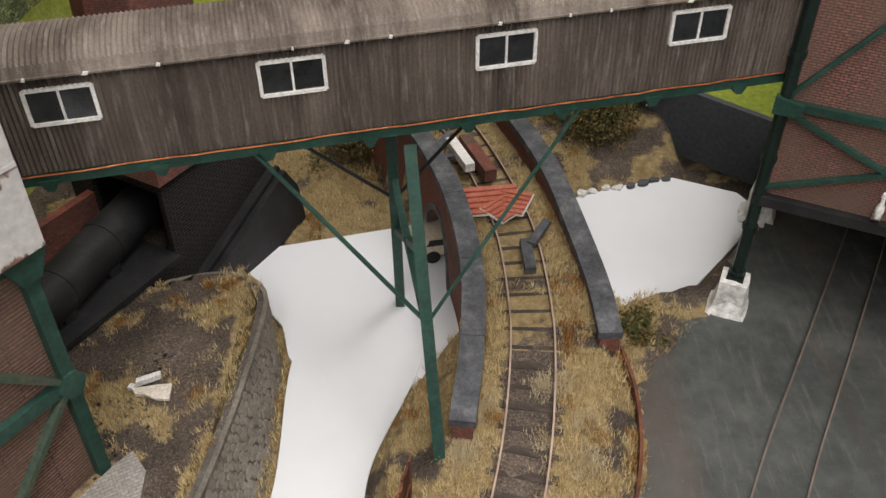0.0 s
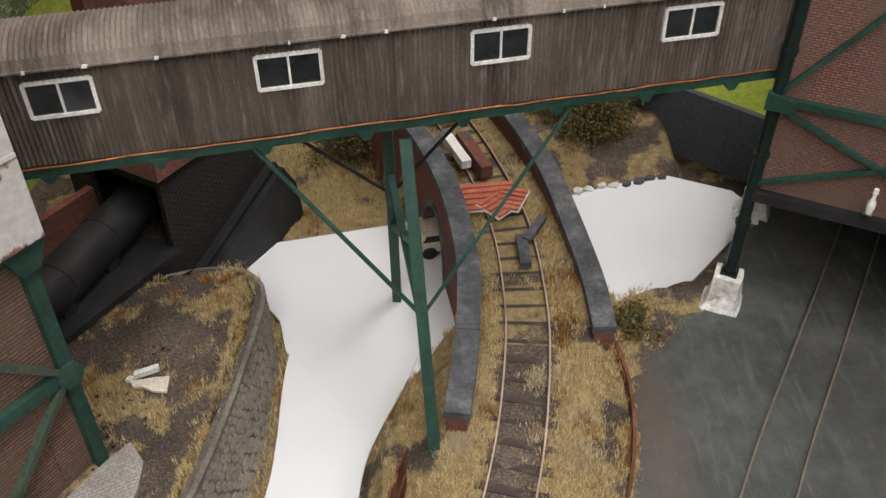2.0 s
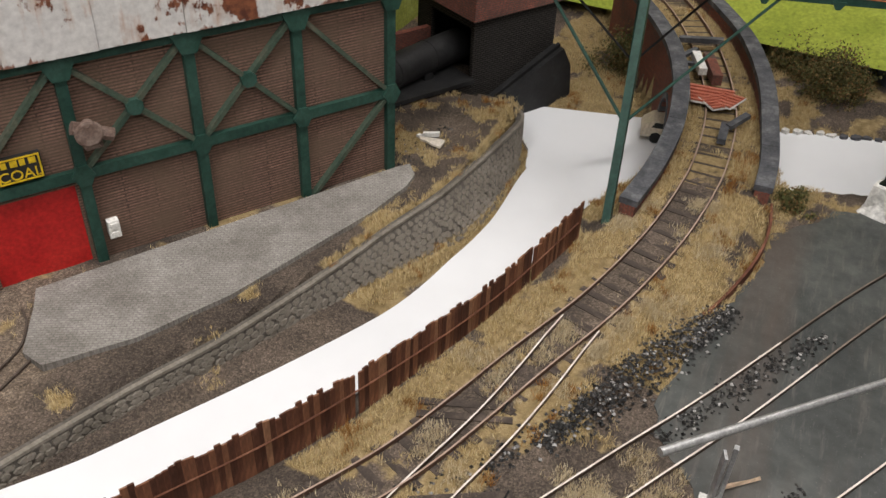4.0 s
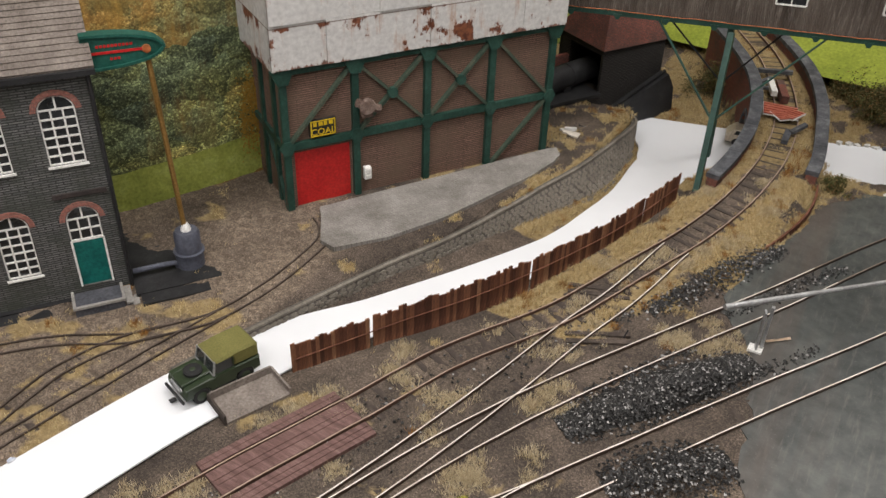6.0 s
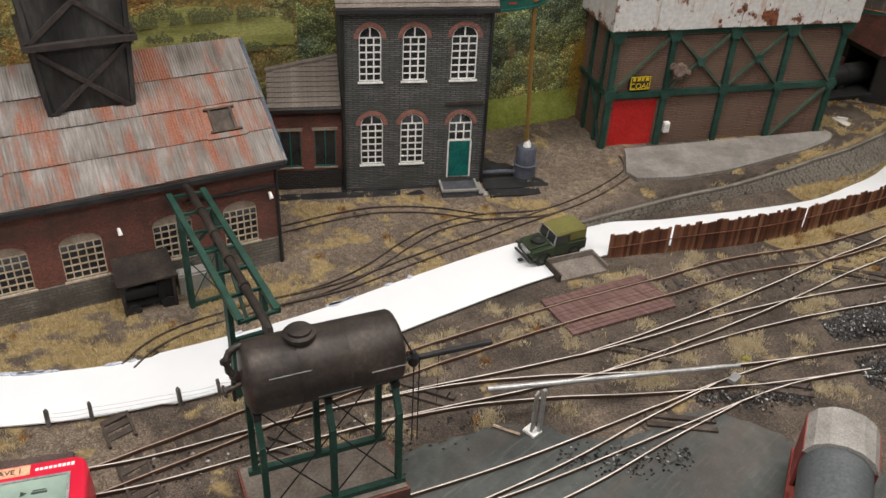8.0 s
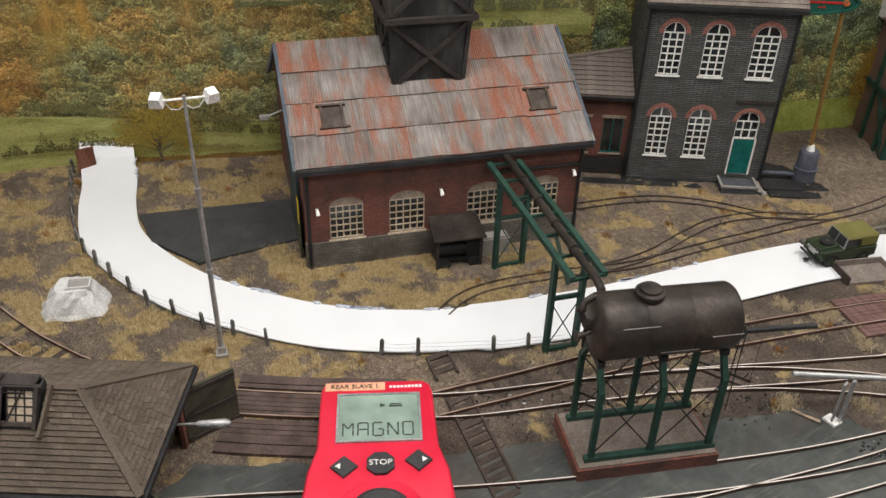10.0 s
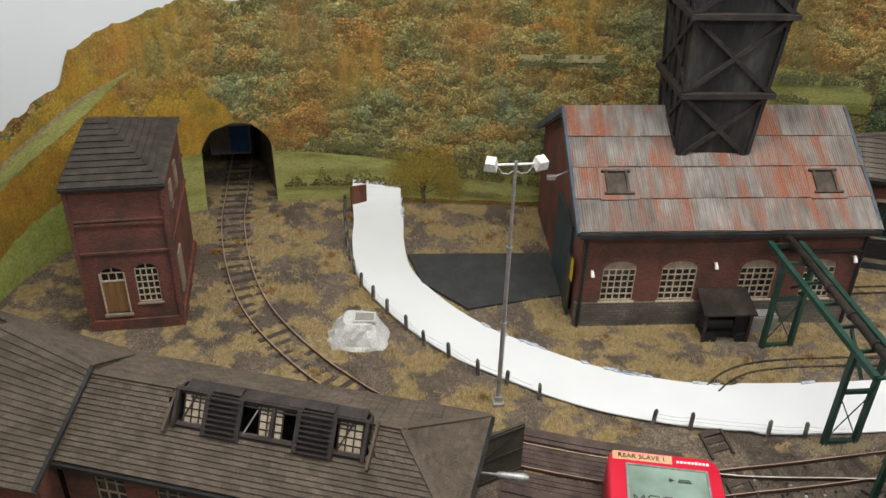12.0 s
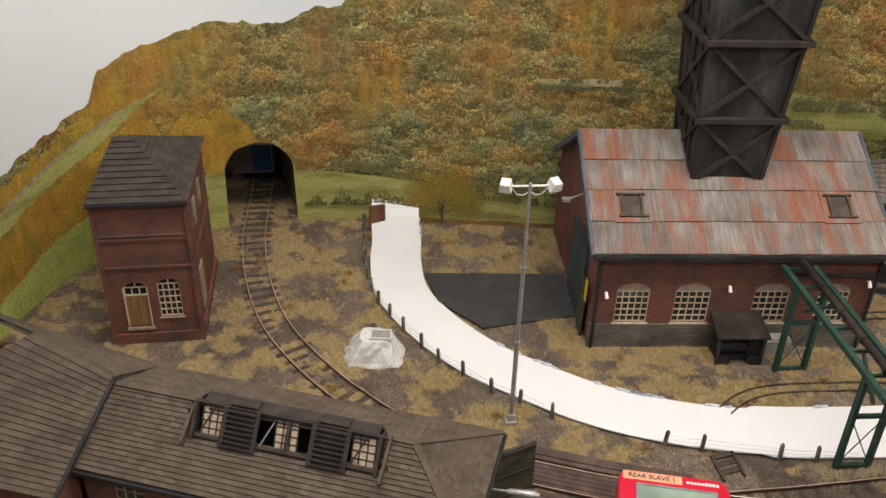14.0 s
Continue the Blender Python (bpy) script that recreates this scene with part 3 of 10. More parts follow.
def turf(x, y):
    """How much dry grass grows at a plan point, 0 to 1."""
    n = noise.noise(Vector((x * 21, y * 21, 7))) * 0.6 + noise.noise(Vector((x * 55, y * 55, 2))) * 0.4
    want = 0.05
    if y < -0.85 and x < -0.4:
        want = 0.14
    elif x < -0.42 and y < -0.5:
        want = 0.18
    elif y > 0.12 and x < float(np.interp(y, WALL_Y, WALL_X)):
        want = 0.06
    elif 0.0 < y < 0.9 and abs(x - float(np.interp(y, MAIN[:, 1], MAIN[:, 0]))) < 0.019:
        want = -0.12
    elif 0.0 < y < 0.6 and abs(x - float(np.interp(y, MAIN[:, 1], MAIN[:, 0]))) < 0.055:
        want = 0.42
    elif y > 0.18 and x < 0.15:
        want = 0.34
    elif x > 0.05 and y < 0.25:
        want = -0.3
    elif x > -0.33 and y < 0.18:
        want = -0.2
    elif y > -0.15 and x < -0.28:
        want = -0.12
    return min(1.0, max(0.0, (n + want) * 3.0))


at = ground_ob.data.attributes.new("turf", "FLOAT", "POINT")
at.data.foreach_set("value", [turf(x, y) for x, y in grid])


def gravelled(x, y):
    """Where pale ash gravel is spread: round the tramway and below the road's end."""
    n = noise.noise(Vector((x * 13, y * 13, 5))) * 0.5 + noise.noise(Vector((x * 48, y * 48, 1))) * 0.25
    k = 0.0
    if x < -0.3 and -0.7 < y < 0.1:
        k = 0.55
    elif x < -0.4 and y < -0.7:
        k = 0.35
    elif y < -0.75 and x < -0.3:
        k = 0.5
    elif y > 0.1 and x < -0.2:
        k = 0.0
    return min(1.0, max(0.0, k + n))


at = ground_ob.data.attributes.new("gravel", "FLOAT", "POINT")
at.data.foreach_set("value", [gravelled(x, y) for x, y in grid])


def ground_z(x, y):
    i = min(max(int((x - gx[0]) / CELL), 0), W - 1)
    j = min(max(int((y - gy[0]) / CELL), 0), len(gy) - 1)
    return float(GZ[j * W + i])


# white road
half = half_road(ROAD[:, 1], ROAD[:, 0])[:, None]
sv = sideways(ROAD)
L3, R3 = ROAD.copy(), ROAD.copy()
L3[:, :2] += sv * (half - 0.009 * (ease(ROAD[:, 1], -0.16, -0.06) * (1 - ease(ROAD[:, 1], 0.16, 0.3)))[:, None])
R3[:, :2] -= sv * (half - 0.011 * (ease(ROAD[:, 1], -0.24, -0.18) * (1 - ease(ROAD[:, 1], 0.2, 0.34)))[:, None])
L3[:, 2] += 0.0015
R3[:, 2] += 0.0015
road = single("road", Shape().strip(L3, R3, 0.0015), M_ROAD, "bare white card road winding through the layout", "road", kind="structure")
part("forecourt", Shape().prism(PLAZA, PLAZA_Z - 0.002, PLAZA_Z + 0.001, "xy"), M_ROAD, road, "white card turning area under the bridge")
def ragged(poly, amp, step=0.012, seed=0):
    """A polygon whose edges wander."""
    out = []
    for a, b in zip(poly, poly[1:] + poly[:1]):
        d = math.hypot(b[0] - a[0], b[1] - a[1])
        k = max(1, int(d / step))
        for i in range(k):
            x, y = a[0] + (b[0] - a[0]) * i / k, a[1] + (b[1] - a[1]) * i / k
            out.append((x + amp * noise.noise(Vector((x * 60, y * 60, seed))), y + amp * noise.noise(Vector((x * 60, y * 60, seed + 5)))))
    return out


def setts_look(nt, b):
    """Small worn setts, dusted with pale cement."""
    vec = coord(nt, "Object", (1, 1, 1), (0, 0, -0.5))
    br = node(nt, "ShaderNodeTexBrick", Scale=1.0)
    br.inputs["Color1"].default_value, br.inputs["Color2"].default_value, br.inputs["Mortar"].default_value = (0.27, 0.255, 0.235, 1), (0.23, 0.217, 0.2, 1), (0.185, 0.174, 0.16, 1)
    br.inputs["Mortar Size"].default_value, br.inputs["Brick Width"].default_value, br.inputs["Row Height"].default_value = 0.00035, 0.0046, 0.0026
    nt.links.new(vec, br.inputs["Vector"])
    big, fine = noise_tex(nt, vec, 26, 4), noise_tex(nt, vec, 420, 3)
    c = mix(nt, 1.0, br.outputs["Color"], ramp(nt, big, ((0.3, (0.72, 0.7, 0.68)), (0.7, (1.25, 1.25, 1.25)))), "MULTIPLY")
    nt.links.new(mix(nt, 1.0, c, ramp(nt, fine, ((0.3, (0.75, 0.75, 0.75)), (0.7, (1.22, 1.22, 1.22)))), "MULTIPLY"), b.inputs["Base Color"])
    bump(nt, b, math_node(nt, "SUBTRACT", fine, br.outputs["Fac"]), 0.5, 0.0006)


M_SETTS = mat("pale_setts", setts_look, 0.9, 0, 0.2)
# dark yard floor
single("yard_floor", Shape().prism(ragged(YARD, 0.012), -0.004, 0.0009, "xy"), M_YARD, "dark grey weathered yard paving beside the tracks", "yard", kind="structure")
single("yard_apron", Shape().prism(ragged(FRONT, 0.012, 0.012, 3), -0.004, 0.0006, "xy"), M_YARD, "dark grey oily yard surface", "yard", kind="structure")
single("tarmac", Shape().prism([(-0.81, -0.955), (-0.75, -0.77), (-0.655, -0.8), (-0.665, -0.925), (-0.74, -0.96)], -0.002, 0.0026, "xy"), M_TARMAC, "black tarmac patch beside the white road", "tarmac", kind="structure")
APRON = [(-0.38, 0.05), (-0.213, 0.345), (-0.203, 0.358), (-0.19, 0.342), (-0.188, 0.32), (-0.197, 0.264), (-0.218, 0.192), (-0.24, 0.114), (-0.273, 0.041), (-0.313, -0.012), (-0.335, -0.008), (-0.366, 0.034)]
single("concrete_apron", Shape().prism(APRON, 0.004, 0.0165, "xy"), M_SETTS,
       "pale grey concrete apron along the coal bunker", "apron", kind="structure")


# ---- tracks ----
M_YARDRAIL = mat("dull_yard_rail", rail_look((0.2, 0.155, 0.125), (0.11, 0.085, 0.07), (0.05, 0.035, 0.028)), 0.5, 0.1, 0.4)


def track(name, line, rails, label, pitch=0.018, sleepers=True, gauge=0.032, rail=0.00066, tall=0.0044, sink=-0.0009):
    line = line.copy()
    line[:, 2] = np.maximum(line[:, 2], [ground_z(x, y) for x, y, z in line]) + 0.0004
    t = thing(name, label, "track")
    line = line[[*range(0, len(line) - 2, 3), len(line) - 1]]
    fine = spline(line, 0.008)
    for side in (-1, 1):
        a, b = offset(fine, side * gauge / 2 - rail), offset(fine, side * gauge / 2 + rail)
        a[:, 2] += tall
        b[:, 2] += tall
        part("rail", Shape().strip(a, b, tall - 0.0006), rails, t, smooth=False)
    if sleepers:
        at = spline(line, pitch)
        s = sideways(at)
        me = Shape().box(-gauge * 0.74, gauge * 0.74, -0.0034, 0.0034, -0.003, sink).mesh("sleeper", M_SLEEPER)
        for (x, y, z), n in zip(at, s):
            ob = new("sleeper", me)
            ob.parent = t
            ob.matrix_basis = pose(x, y, z, 0, 0, math.degrees(math.atan2(n[1], n[0])) + random.uniform(-2, 2))
    return t


track("railway_track", MAIN, M_RUSTRAIL, "rusty single track curving up to the bridge", sink=-0.0004)
east, west = LOOP[:, 1] > 0.26, (LOOP[:, 1] < -0.86)
a, b = int(np.nonzero(west)[0][-1]), int(np.nonzero(east)[0][0])
track("railway_track", LOOP[:a + 1], M_RUSTRAIL, "rusty running line with dark sleepers curving into the tunnel", sink=-0.0003)
track("railway_track", LOOP[a:b + 1], M_RAIL, "worn running line with bright rail tops")
track("railway_track", LOOP[b:], M_YARDRAIL, "dull brown track sunk in the yard floor", sleepers=False)
track("railway_track", CROSS, M_RAIL, "crossover track between two running lines")
track("railway_track", YARDLINE, M_RAIL, "yard siding track with shiny rail tops")
track("railway_track", LINK, M_RAIL, "linking track across the yard")
track("railway_track", SPUR, M_RAIL, "short spur track towards the engine shed", sleepers=False)
NARROW_A = spline([(-0.437, -0.723, 0), (-0.45, -0.691, 0), (-0.452, -0.655, 0), (-0.441, -0.6, 0), (-0.424, -0.545, 0), (-0.41, -0.486, 0), (-0.408, -0.43, 0), (-0.418, -0.36, 0), (-0.42, -0.3, 0), (-0.4, -0.24, 0), (-0.352, -0.173, 0), (-0.335, -0.1, 0), (-0.333, -0.03, 0),
                   (-0.342, 0.012, 0), (-0.37, 0.035, 0)])
NARROW_B = spline([(-0.547, -0.454, 0), (-0.514, -0.351, 0), (-0.465, -0.285, 0), (-0.4, -0.237, 0), (-0.352, -0.173, 0)])
NARROW_C = spline([(-0.43, -0.56, 0), (-0.4, -0.47, 0), (-0.386, -0.37, 0), (-0.366, -0.25, 0), (-0.342, -0.14, 0)])
M_NARROW = speckled("brown_narrow_rail", ((0.045, 0.034, 0.028), (0.07, 0.052, 0.042), (0.11, 0.085, 0.07)), 40, 300, 0.7)
for line in (NARROW_A, NARROW_B, NARROW_C):
    track("tramway_track", line, M_NARROW, "half buried brown narrow gauge tramway", 0.016, True, 0.0145, 0.0008, 0.0022)

# ---- bridge with parapets ----
def bend(shape, line):
    """Lays a shape drawn along x onto a line in the plan; its y goes to the line's left."""
    s = np.r_[0, np.cumsum(np.linalg.norm(np.diff(line[:, :2], axis=0), axis=1))]
    n = sideways(line)
    out = []
    for x, y, z in shape.v:
        p = [np.interp(x, s, line[:, k]) for k in (0, 1)]
        q = [np.interp(x, s, n[:, k]) for k in (0, 1)]
        out.append((p[0] + q[0] * y, p[1] + q[1] * y, z))
    shape.v = out
    return shape


def long_wall(length, z0, top, holes, y0, y1, step=0.02):
    """A wall in short lengths, so that it can be bent; top is a height for each place along it."""
    s = Shape()
    s.weld = True
    cuts = sorted({0.0, length, *np.arange(step, length - step / 2, step).tolist(), *(h[0] for h in holes), *(h[1] for h in holes)})
    for a, b in zip(cuts, cuts[1:]):
        m = (a + b) / 2
        low = z0
        for h in holes:
            if h[0] < m < h[1]:
                half = (h[1] - h[0]) / 2
                low = h[2] + h[3] * math.sqrt(max(0.0, 1 - ((m - h[0] - half) / half) ** 2))
        ta, tb = top(a), top(b)
        s.add([(a, y0, low), (b, y0, low), (b, y1, low), (a, y1, low), (a, y0, ta), (b, y0, tb), (b, y1, tb), (a, y1, ta)],
              ((3, 2, 1, 0), (4, 5, 6, 7), (0, 1, 5, 4), (1, 2, 6, 5), (2, 3, 7, 6), (3, 0, 4, 7)))
    return s


PAR_L = spline([(0.0125, 0.366, 0), (0.021, 0.44, 0), (0.022, 0.51, 0), (0.012, 0.575, 0), (-0.002, 0.625, 0), (-0.025, 0.685, 0), (-0.065, 0.76, 0), (-0.13, 0.86, 0)], 0.006)
PAR_R = spline([(0.121, 0.447, 0), (0.119, 0.5, 0), (0.108, 0.57, 0), (0.094, 0.635, 0), (0.07, 0.705, 0), (0.042, 0.77, 0), (-0.01, 0.86, 0), (-0.07, 0.95, 0)], 0.006)
br = thing("bridge", "red brick road bridge with grey coped parapets", "bridge")
M_BRIDGE = brick_mat("bridge_brick", (0.24, 0.075, 0.05), (0.18, 0.055, 0.04), (0.12, 0.075, 0.06), grime_at=0.58)
for line, a, hole, z_end, z_far in ((PAR_L, 0.1, (0.215, 0.285, -0.04, 0.062), 0.03, 0.058), (PAR_R, 0.0, (0.14, 0.215, -0.04, 0.062), 0.03, 0.056)):
    ln = float(np.sum(np.linalg.norm(np.diff(line[:, :2], axis=0), axis=1)))
    top = lambda x, e=z_end, f=z_far: e + (f - e) * float(ease(np.array([x]), 0.0, 0.3)[0])
    inner = (-0.007, 0.007)
    part("side_wall", bend(long_wall(ln, -0.045, top, [hole], *inner, 0.008), line), M_BRIDGE, br, "weathered red brick side wall")
    h0, h1, hz, hh = hole
    half = (h1 - h0) / 2
    for k in range(16):
        t0, t1 = math.pi * k / 16, math.pi * (k + 1) / 16
        q = [(h0 + half - (half + r) * math.cos(t), hz + (hh + r) * math.sin(t)) for r, t in ((0, t0), (0, t1), (0.006, t1), (0.006, t0))]
        part("arch_stone", bend(Shape().prism(q, -0.0085, 0.0085), line), M_CAP, br)
    cuts = np.arange(0, ln, 0.075)
    for c in cuts:
        e = min(c + 0.0745, ln)
        cap = long_wall(e - c, 0, lambda x: 0, [], -0.0088, 0.0088, 0.0149)
        cap.v = [(x + c, y, (top(x + c) + (0.0065 if i % 8 > 3 else 0.0))) for i, (x, y, z) in enumerate(cap.v)]
        part("coping_stone", bend(cap, line), M_CAP, br, "grey slate coping")
deck = MAIN[(MAIN[:, 1] > 0.44)]
dl, dr = offset(deck, 0.05), offset(deck, -0.05)
deck_ob = part("deck", Shape().strip(dl, dr, 0.006), M_GROUND, br, "ash covered bridge deck")
at = deck_ob.data.attributes.new("turf", "FLOAT", "POINT")
at.data.foreach_set("value", [turf(q.co.x, q.co.y) for q in deck_ob.data.vertices])
# rusted sheet edging beside the bank
RUST = spline([(0.132, 0.452, 0), (0.136, 0.41, 0), (0.131, 0.36, 0), (0.114, 0.3, 0), (0.1, 0.27, 0)], 0.006)
ln = float(np.sum(np.linalg.norm(np.diff(RUST[:, :2], axis=0), axis=1)))
single("bank_edging", bend(long_wall(ln, -0.003, lambda x: 0.018 - 0.07 * x, [], -0.0012, 0.0012, 0.01), RUST), M_FENCE, "rusty edging boards along the bank", "edging")

# ---- stone retaining wall ----
M_RUBBLE = speckled("rubble_stone", ((0.13, 0.115, 0.095), (0.19, 0.168, 0.14), (0.26, 0.235, 0.2)), 30, 350, 0.9, bump_s=0.5)
M_MORTAR = speckled("dark_mortar", ((0.08, 0.071, 0.06), (0.11, 0.098, 0.084), (0.14, 0.126, 0.108)), 60, 400, 0.95)
sw = thing("retaining_wall", "rubble stone retaining wall with pale coping", "wall", kind="structure")
line = STONE_WALL[::-1]
ln = float(np.sum(np.linalg.norm(np.diff(line[:, :2], axis=0), axis=1)))
s_at = np.r_[0, np.cumsum(np.linalg.norm(np.diff(line[:, :2], axis=0), axis=1))]
wall_top = lambda x: float(np.interp(x, s_at, line[:, 2]))


def wall_foot(x):
    p = [np.interp(x, s_at, line[:, k]) for k in (0, 1)]
    d, i = from_line(np.array([p]), ROAD)
    return float(ROAD[i[0], 2]) - 0.012 if p[1] < 0.5 else -0.05


def batter(x):
    """How far the wall's foot stands out from its top."""
    p = [float(np.interp(x, s_at, line[:, k])) for k in (0, 1)]
    d, i = from_line(np.array([p]), ROAD)
    gap = float(d[0]) - float(half_road(ROAD[i, 1], ROAD[i, 0])[0]) - 0.01
    return max(0.0, min(0.036, gap)) * (0.2 + 0.8 * float(ease(np.array([p[1]]), 0.05, 0.38)[0])) * (1 - float(ease(np.array([p[1]]), 0.46, 0.52)[0]))


core = long_wall(ln, -0.055, lambda x: wall_top(x) + 0.001, [], -0.006, 0.002, 0.012)
core.v = [(x, y - (batter(x) if z < -0.05 and y < 0 else 0.0), wall_foot(x) if z < -0.05 else z) for x, y, z in core.v]
part("wall_core", bend(core, line), M_MORTAR, sw)
cop = long_wall(ln, 0, lambda x: 0, [], -0.0072, -0.0036, 0.011)
cop.v = [(x, y, wall_top(x) + (0.0038 if i % 8 > 3 else 0.0012)) for i, (x, y, z) in enumerate(cop.v)]
part("coping", bend(cop, line), M_RUBBLE, sw, "thin pale stone coping")
rnd = random.Random(11)
stones = []
for v in range(6):
    r = random.Random(v)
    n = 7
    o = [(0.5 * math.cos(2 * math.pi * k / n + 0.3) * r.uniform(0.85, 1.1), 0.0, 0.5 * math.sin(2 * math.pi * k / n + 0.3) * r.uniform(0.85, 1.1)) for k in range(n)]
    i = [(x * 0.78, -1.0, z * 0.78) for x, _, z in o]
    stones.append(Shape().add(o + i, [tuple(range(n, 2 * n))] + [(k, (k + 1) % n, n + (k + 1) % n, n + k) for k in range(n)]).mesh("stone", M_RUBBLE))
nrm = sideways(line)
rest = Shape()
count = 0
x = 0.004
while x < ln - 0.004:
    zt, zf = wall_top(x) - 0.001, wall_foot(x) + 0.004
    z = zt - 0.003
    k = 0
    bt = batter(x)
    fall = max(zt - zf, 0.004)
    tilt = math.atan2(bt, fall)
    while z > zf:
        w, hgt = rnd.uniform(0.0076, 0.0098), rnd.uniform(0.0062, 0.0078)
        xx = x + rnd.uniform(-0.0018, 0.0018) + (0.004 if k % 2 else 0)
        p = [np.interp(xx, s_at, line[:, q]) for q in (0, 1)]
        n = [np.interp(xx, s_at, nrm[:, q]) for q in (0, 1)]
        out = 0.006 + bt * (zt - z) / fall
        m = pose(p[0] - n[0] * out, p[1] - n[1] * out, z, -math.degrees(tilt), 0, math.degrees(math.atan2(-n[0], n[1]))) @ pose(0, 0, 0, 0, rnd.uniform(-25, 25), 0) @ Matrix.Diagonal((w, rnd.uniform(0.0007, 0.0015), hgt, 1))
        if 0.02 < p[1] < 0.52 and count < 300:
            ob = new("stone", stones[rnd.randrange(6)])
            ob.parent, ob.matrix_basis = sw, m
            count += 1
        else:
            me = stones[rnd.randrange(6)]
            rest.add([m @ q.co for q in me.vertices], [tuple(f.vertices) for f in me.polygons])
        z -= hgt * 0.78 * math.cos(tilt)
        k += 1
    x += 0.0078
part("rubble", rest, M_RUBBLE, sw, kind="stuff")

# ---- board fence beside the road ----
FENCE = spline([(-0.234, -0.183, -0.003), (-0.181, -0.085, -0.002), (-0.127, 0.008, -0.001), (-0.08, 0.115, 0.0), (-0.048, 0.21, 0.001), (-0.021, 0.33, 0.004)], 0.0042)
fn = thing("board_fence", "rust brown vertical board fence beside the road", "fence")
nf = sideways(FENCE)
def board_look(nt, b):
    info = nt.nodes.new("ShaderNodeObjectInfo")
    vec = coord(nt, "Object", (1, 1, 0.2))
    big, fine = noise_tex(nt, vec, 120, 4), noise_tex(nt, vec, 700, 3)
    c = ramp(nt, info.outputs["Random"], ((0.0, (0.065, 0.026, 0.016)), (0.45, (0.125, 0.05, 0.028)), (0.8, (0.19, 0.083, 0.045)), (1.0, (0.26, 0.135, 0.075))))
    c = mix(nt, 1.0, c, ramp(nt, big, ((0.3, (0.6, 0.58, 0.56)), (0.5, (1.0, 1.0, 1.0)), (0.72, (1.5, 1.45, 1.4)))), "MULTIPLY")
    nt.links.new(mix(nt, 1.0, c, ramp(nt, fine, ((0.3, (0.75, 0.75, 0.75)), (0.7, (1.25, 1.25, 1.25)))), "MULTIPLY"), b.inputs["Base Color"])
    bump(nt, b, fine, 0.3)


M_FENCEBOARD = mat("rusty_fence_board", board_look, 0.85, 0, 0.25)
boards = [Shape().box(-0.00225, 0.00225, -0.0007, 0.0007, -0.014, h).mesh("board", M_FENCEBOARD) for h in (0.0345, 0.0365, 0.0374, 0.0355, 0.0385)]
for i, (p, n) in enumerate(zip(FENCE, nf)):
    if i % 47 == 20:
        continue
    grow = float(ease(np.array([p[1]]), -0.2, 0.2)[0])
    ob = new("board", boards[rnd.randrange(5) if i % 7 else 4])
    ob.parent = fn
    ob.matrix_basis = pose(p[0], p[1], p[2] - 0.003 + 0.005 * grow, rnd.uniform(-1.2, 1.2), rnd.uniform(-0.6, 0.6), math.degrees(math.atan2(-n[0], n[1])) + rnd.uniform(-3, 3))
for dz in (0.016,):
    rail = offset(FENCE[::4], -0.0014)
    part("fence_rail", Shape().rod([(x, y, z + dz + 0.005 * float(ease(np.array([y]), -0.2, 0.2)[0])) for x, y, z in rail], 0.0008, 4), M_FENCE, fn)

# ---- hut and boiler behind the bunker ----
HUT = pose(-0.222, 0.558, -0.04, 0, 0, 60.5)
hut = thing("boiler_hut", "dark boiler hut with red brick upper walls", "building", HUT)
part("wall", Shape().box(0, 0.125, 0.0, 0.005, 0, 0.128), M_DARK_BRICK, hut)
part("wall", Shape().prism([(0.082, 0), (0.11, 0), (0.11, 0.128), (0.005, 0.128), (0.005, 0.118), (0.082, 0.118)], 0, 0.005, "yz"), M_DARK_BRICK, hut)
part("wall", Shape().box(0.12, 0.125, 0.005, 0.11, 0, 0.128), M_DARK_BRICK, hut)
part("wall", Shape().box(0.005, 0.12, 0.105, 0.11, 0, 0.128), M_DARK_BRICK, hut)
part("roof", Shape().add([(-0.003, -0.003, 0.128), (0.128, -0.003, 0.128), (0.128, 0.113, 0.128), (-0.003, 0.113, 0.128), (0.03, 0.03, 0.2), (0.095, 0.03, 0.2), (0.095, 0.08, 0.2), (0.03, 0.08, 0.2)],
                         ((0, 1, 5, 4), (1, 2, 6, 5), (2, 3, 7, 6), (3, 0, 4, 7), (4, 5, 6, 7), (3, 2, 1, 0))), M_RED_BRICK, hut, "sloping red brick flue base")
part("chimney", Shape().lathe((0.062, 0.055, 0.2), (0.062, 0.055, 0.36), ((0, 0.05), (0.12, 0.05), (0.13, 0.046), (1, 0.04)), 8), M_RED_BRICK, hut, "eight sided red brick stack")
part("ash_chute", Shape().prism([(0.02, 0.0), (0.13, -0.0), (0.145, 0.01), (0.14, 0.05), (0.125, 0.075), (0.0, 0.02)], -0.02, -0.001), M_BLACK, hut, "black steel chute plate")
part("chute_edge", Shape().bar((-0.004, -0.012, 0.022), (0.124, -0.012, 0.078), 0.004), M_BLACK, hut)
bo = thing("boiler", "long black horizontal boiler on a dark brick seating", "boiler", HUT)
part("shell", Shape().lathe((0.02, 0.053, 0.078), (-0.16, 0.0135, 0.078), ((0, 0.0185), (0.02, 0.0195), (0.3, 0.0195), (0.302, 0.0203), (0.312, 0.0203), (0.314, 0.0195), (0.62, 0.0195), (0.622, 0.0203), (0.632, 0.0203), (0.634, 0.0195), (0.98, 0.0195), (1, 0.017)), 28), M_BLACK, bo, smooth=True)
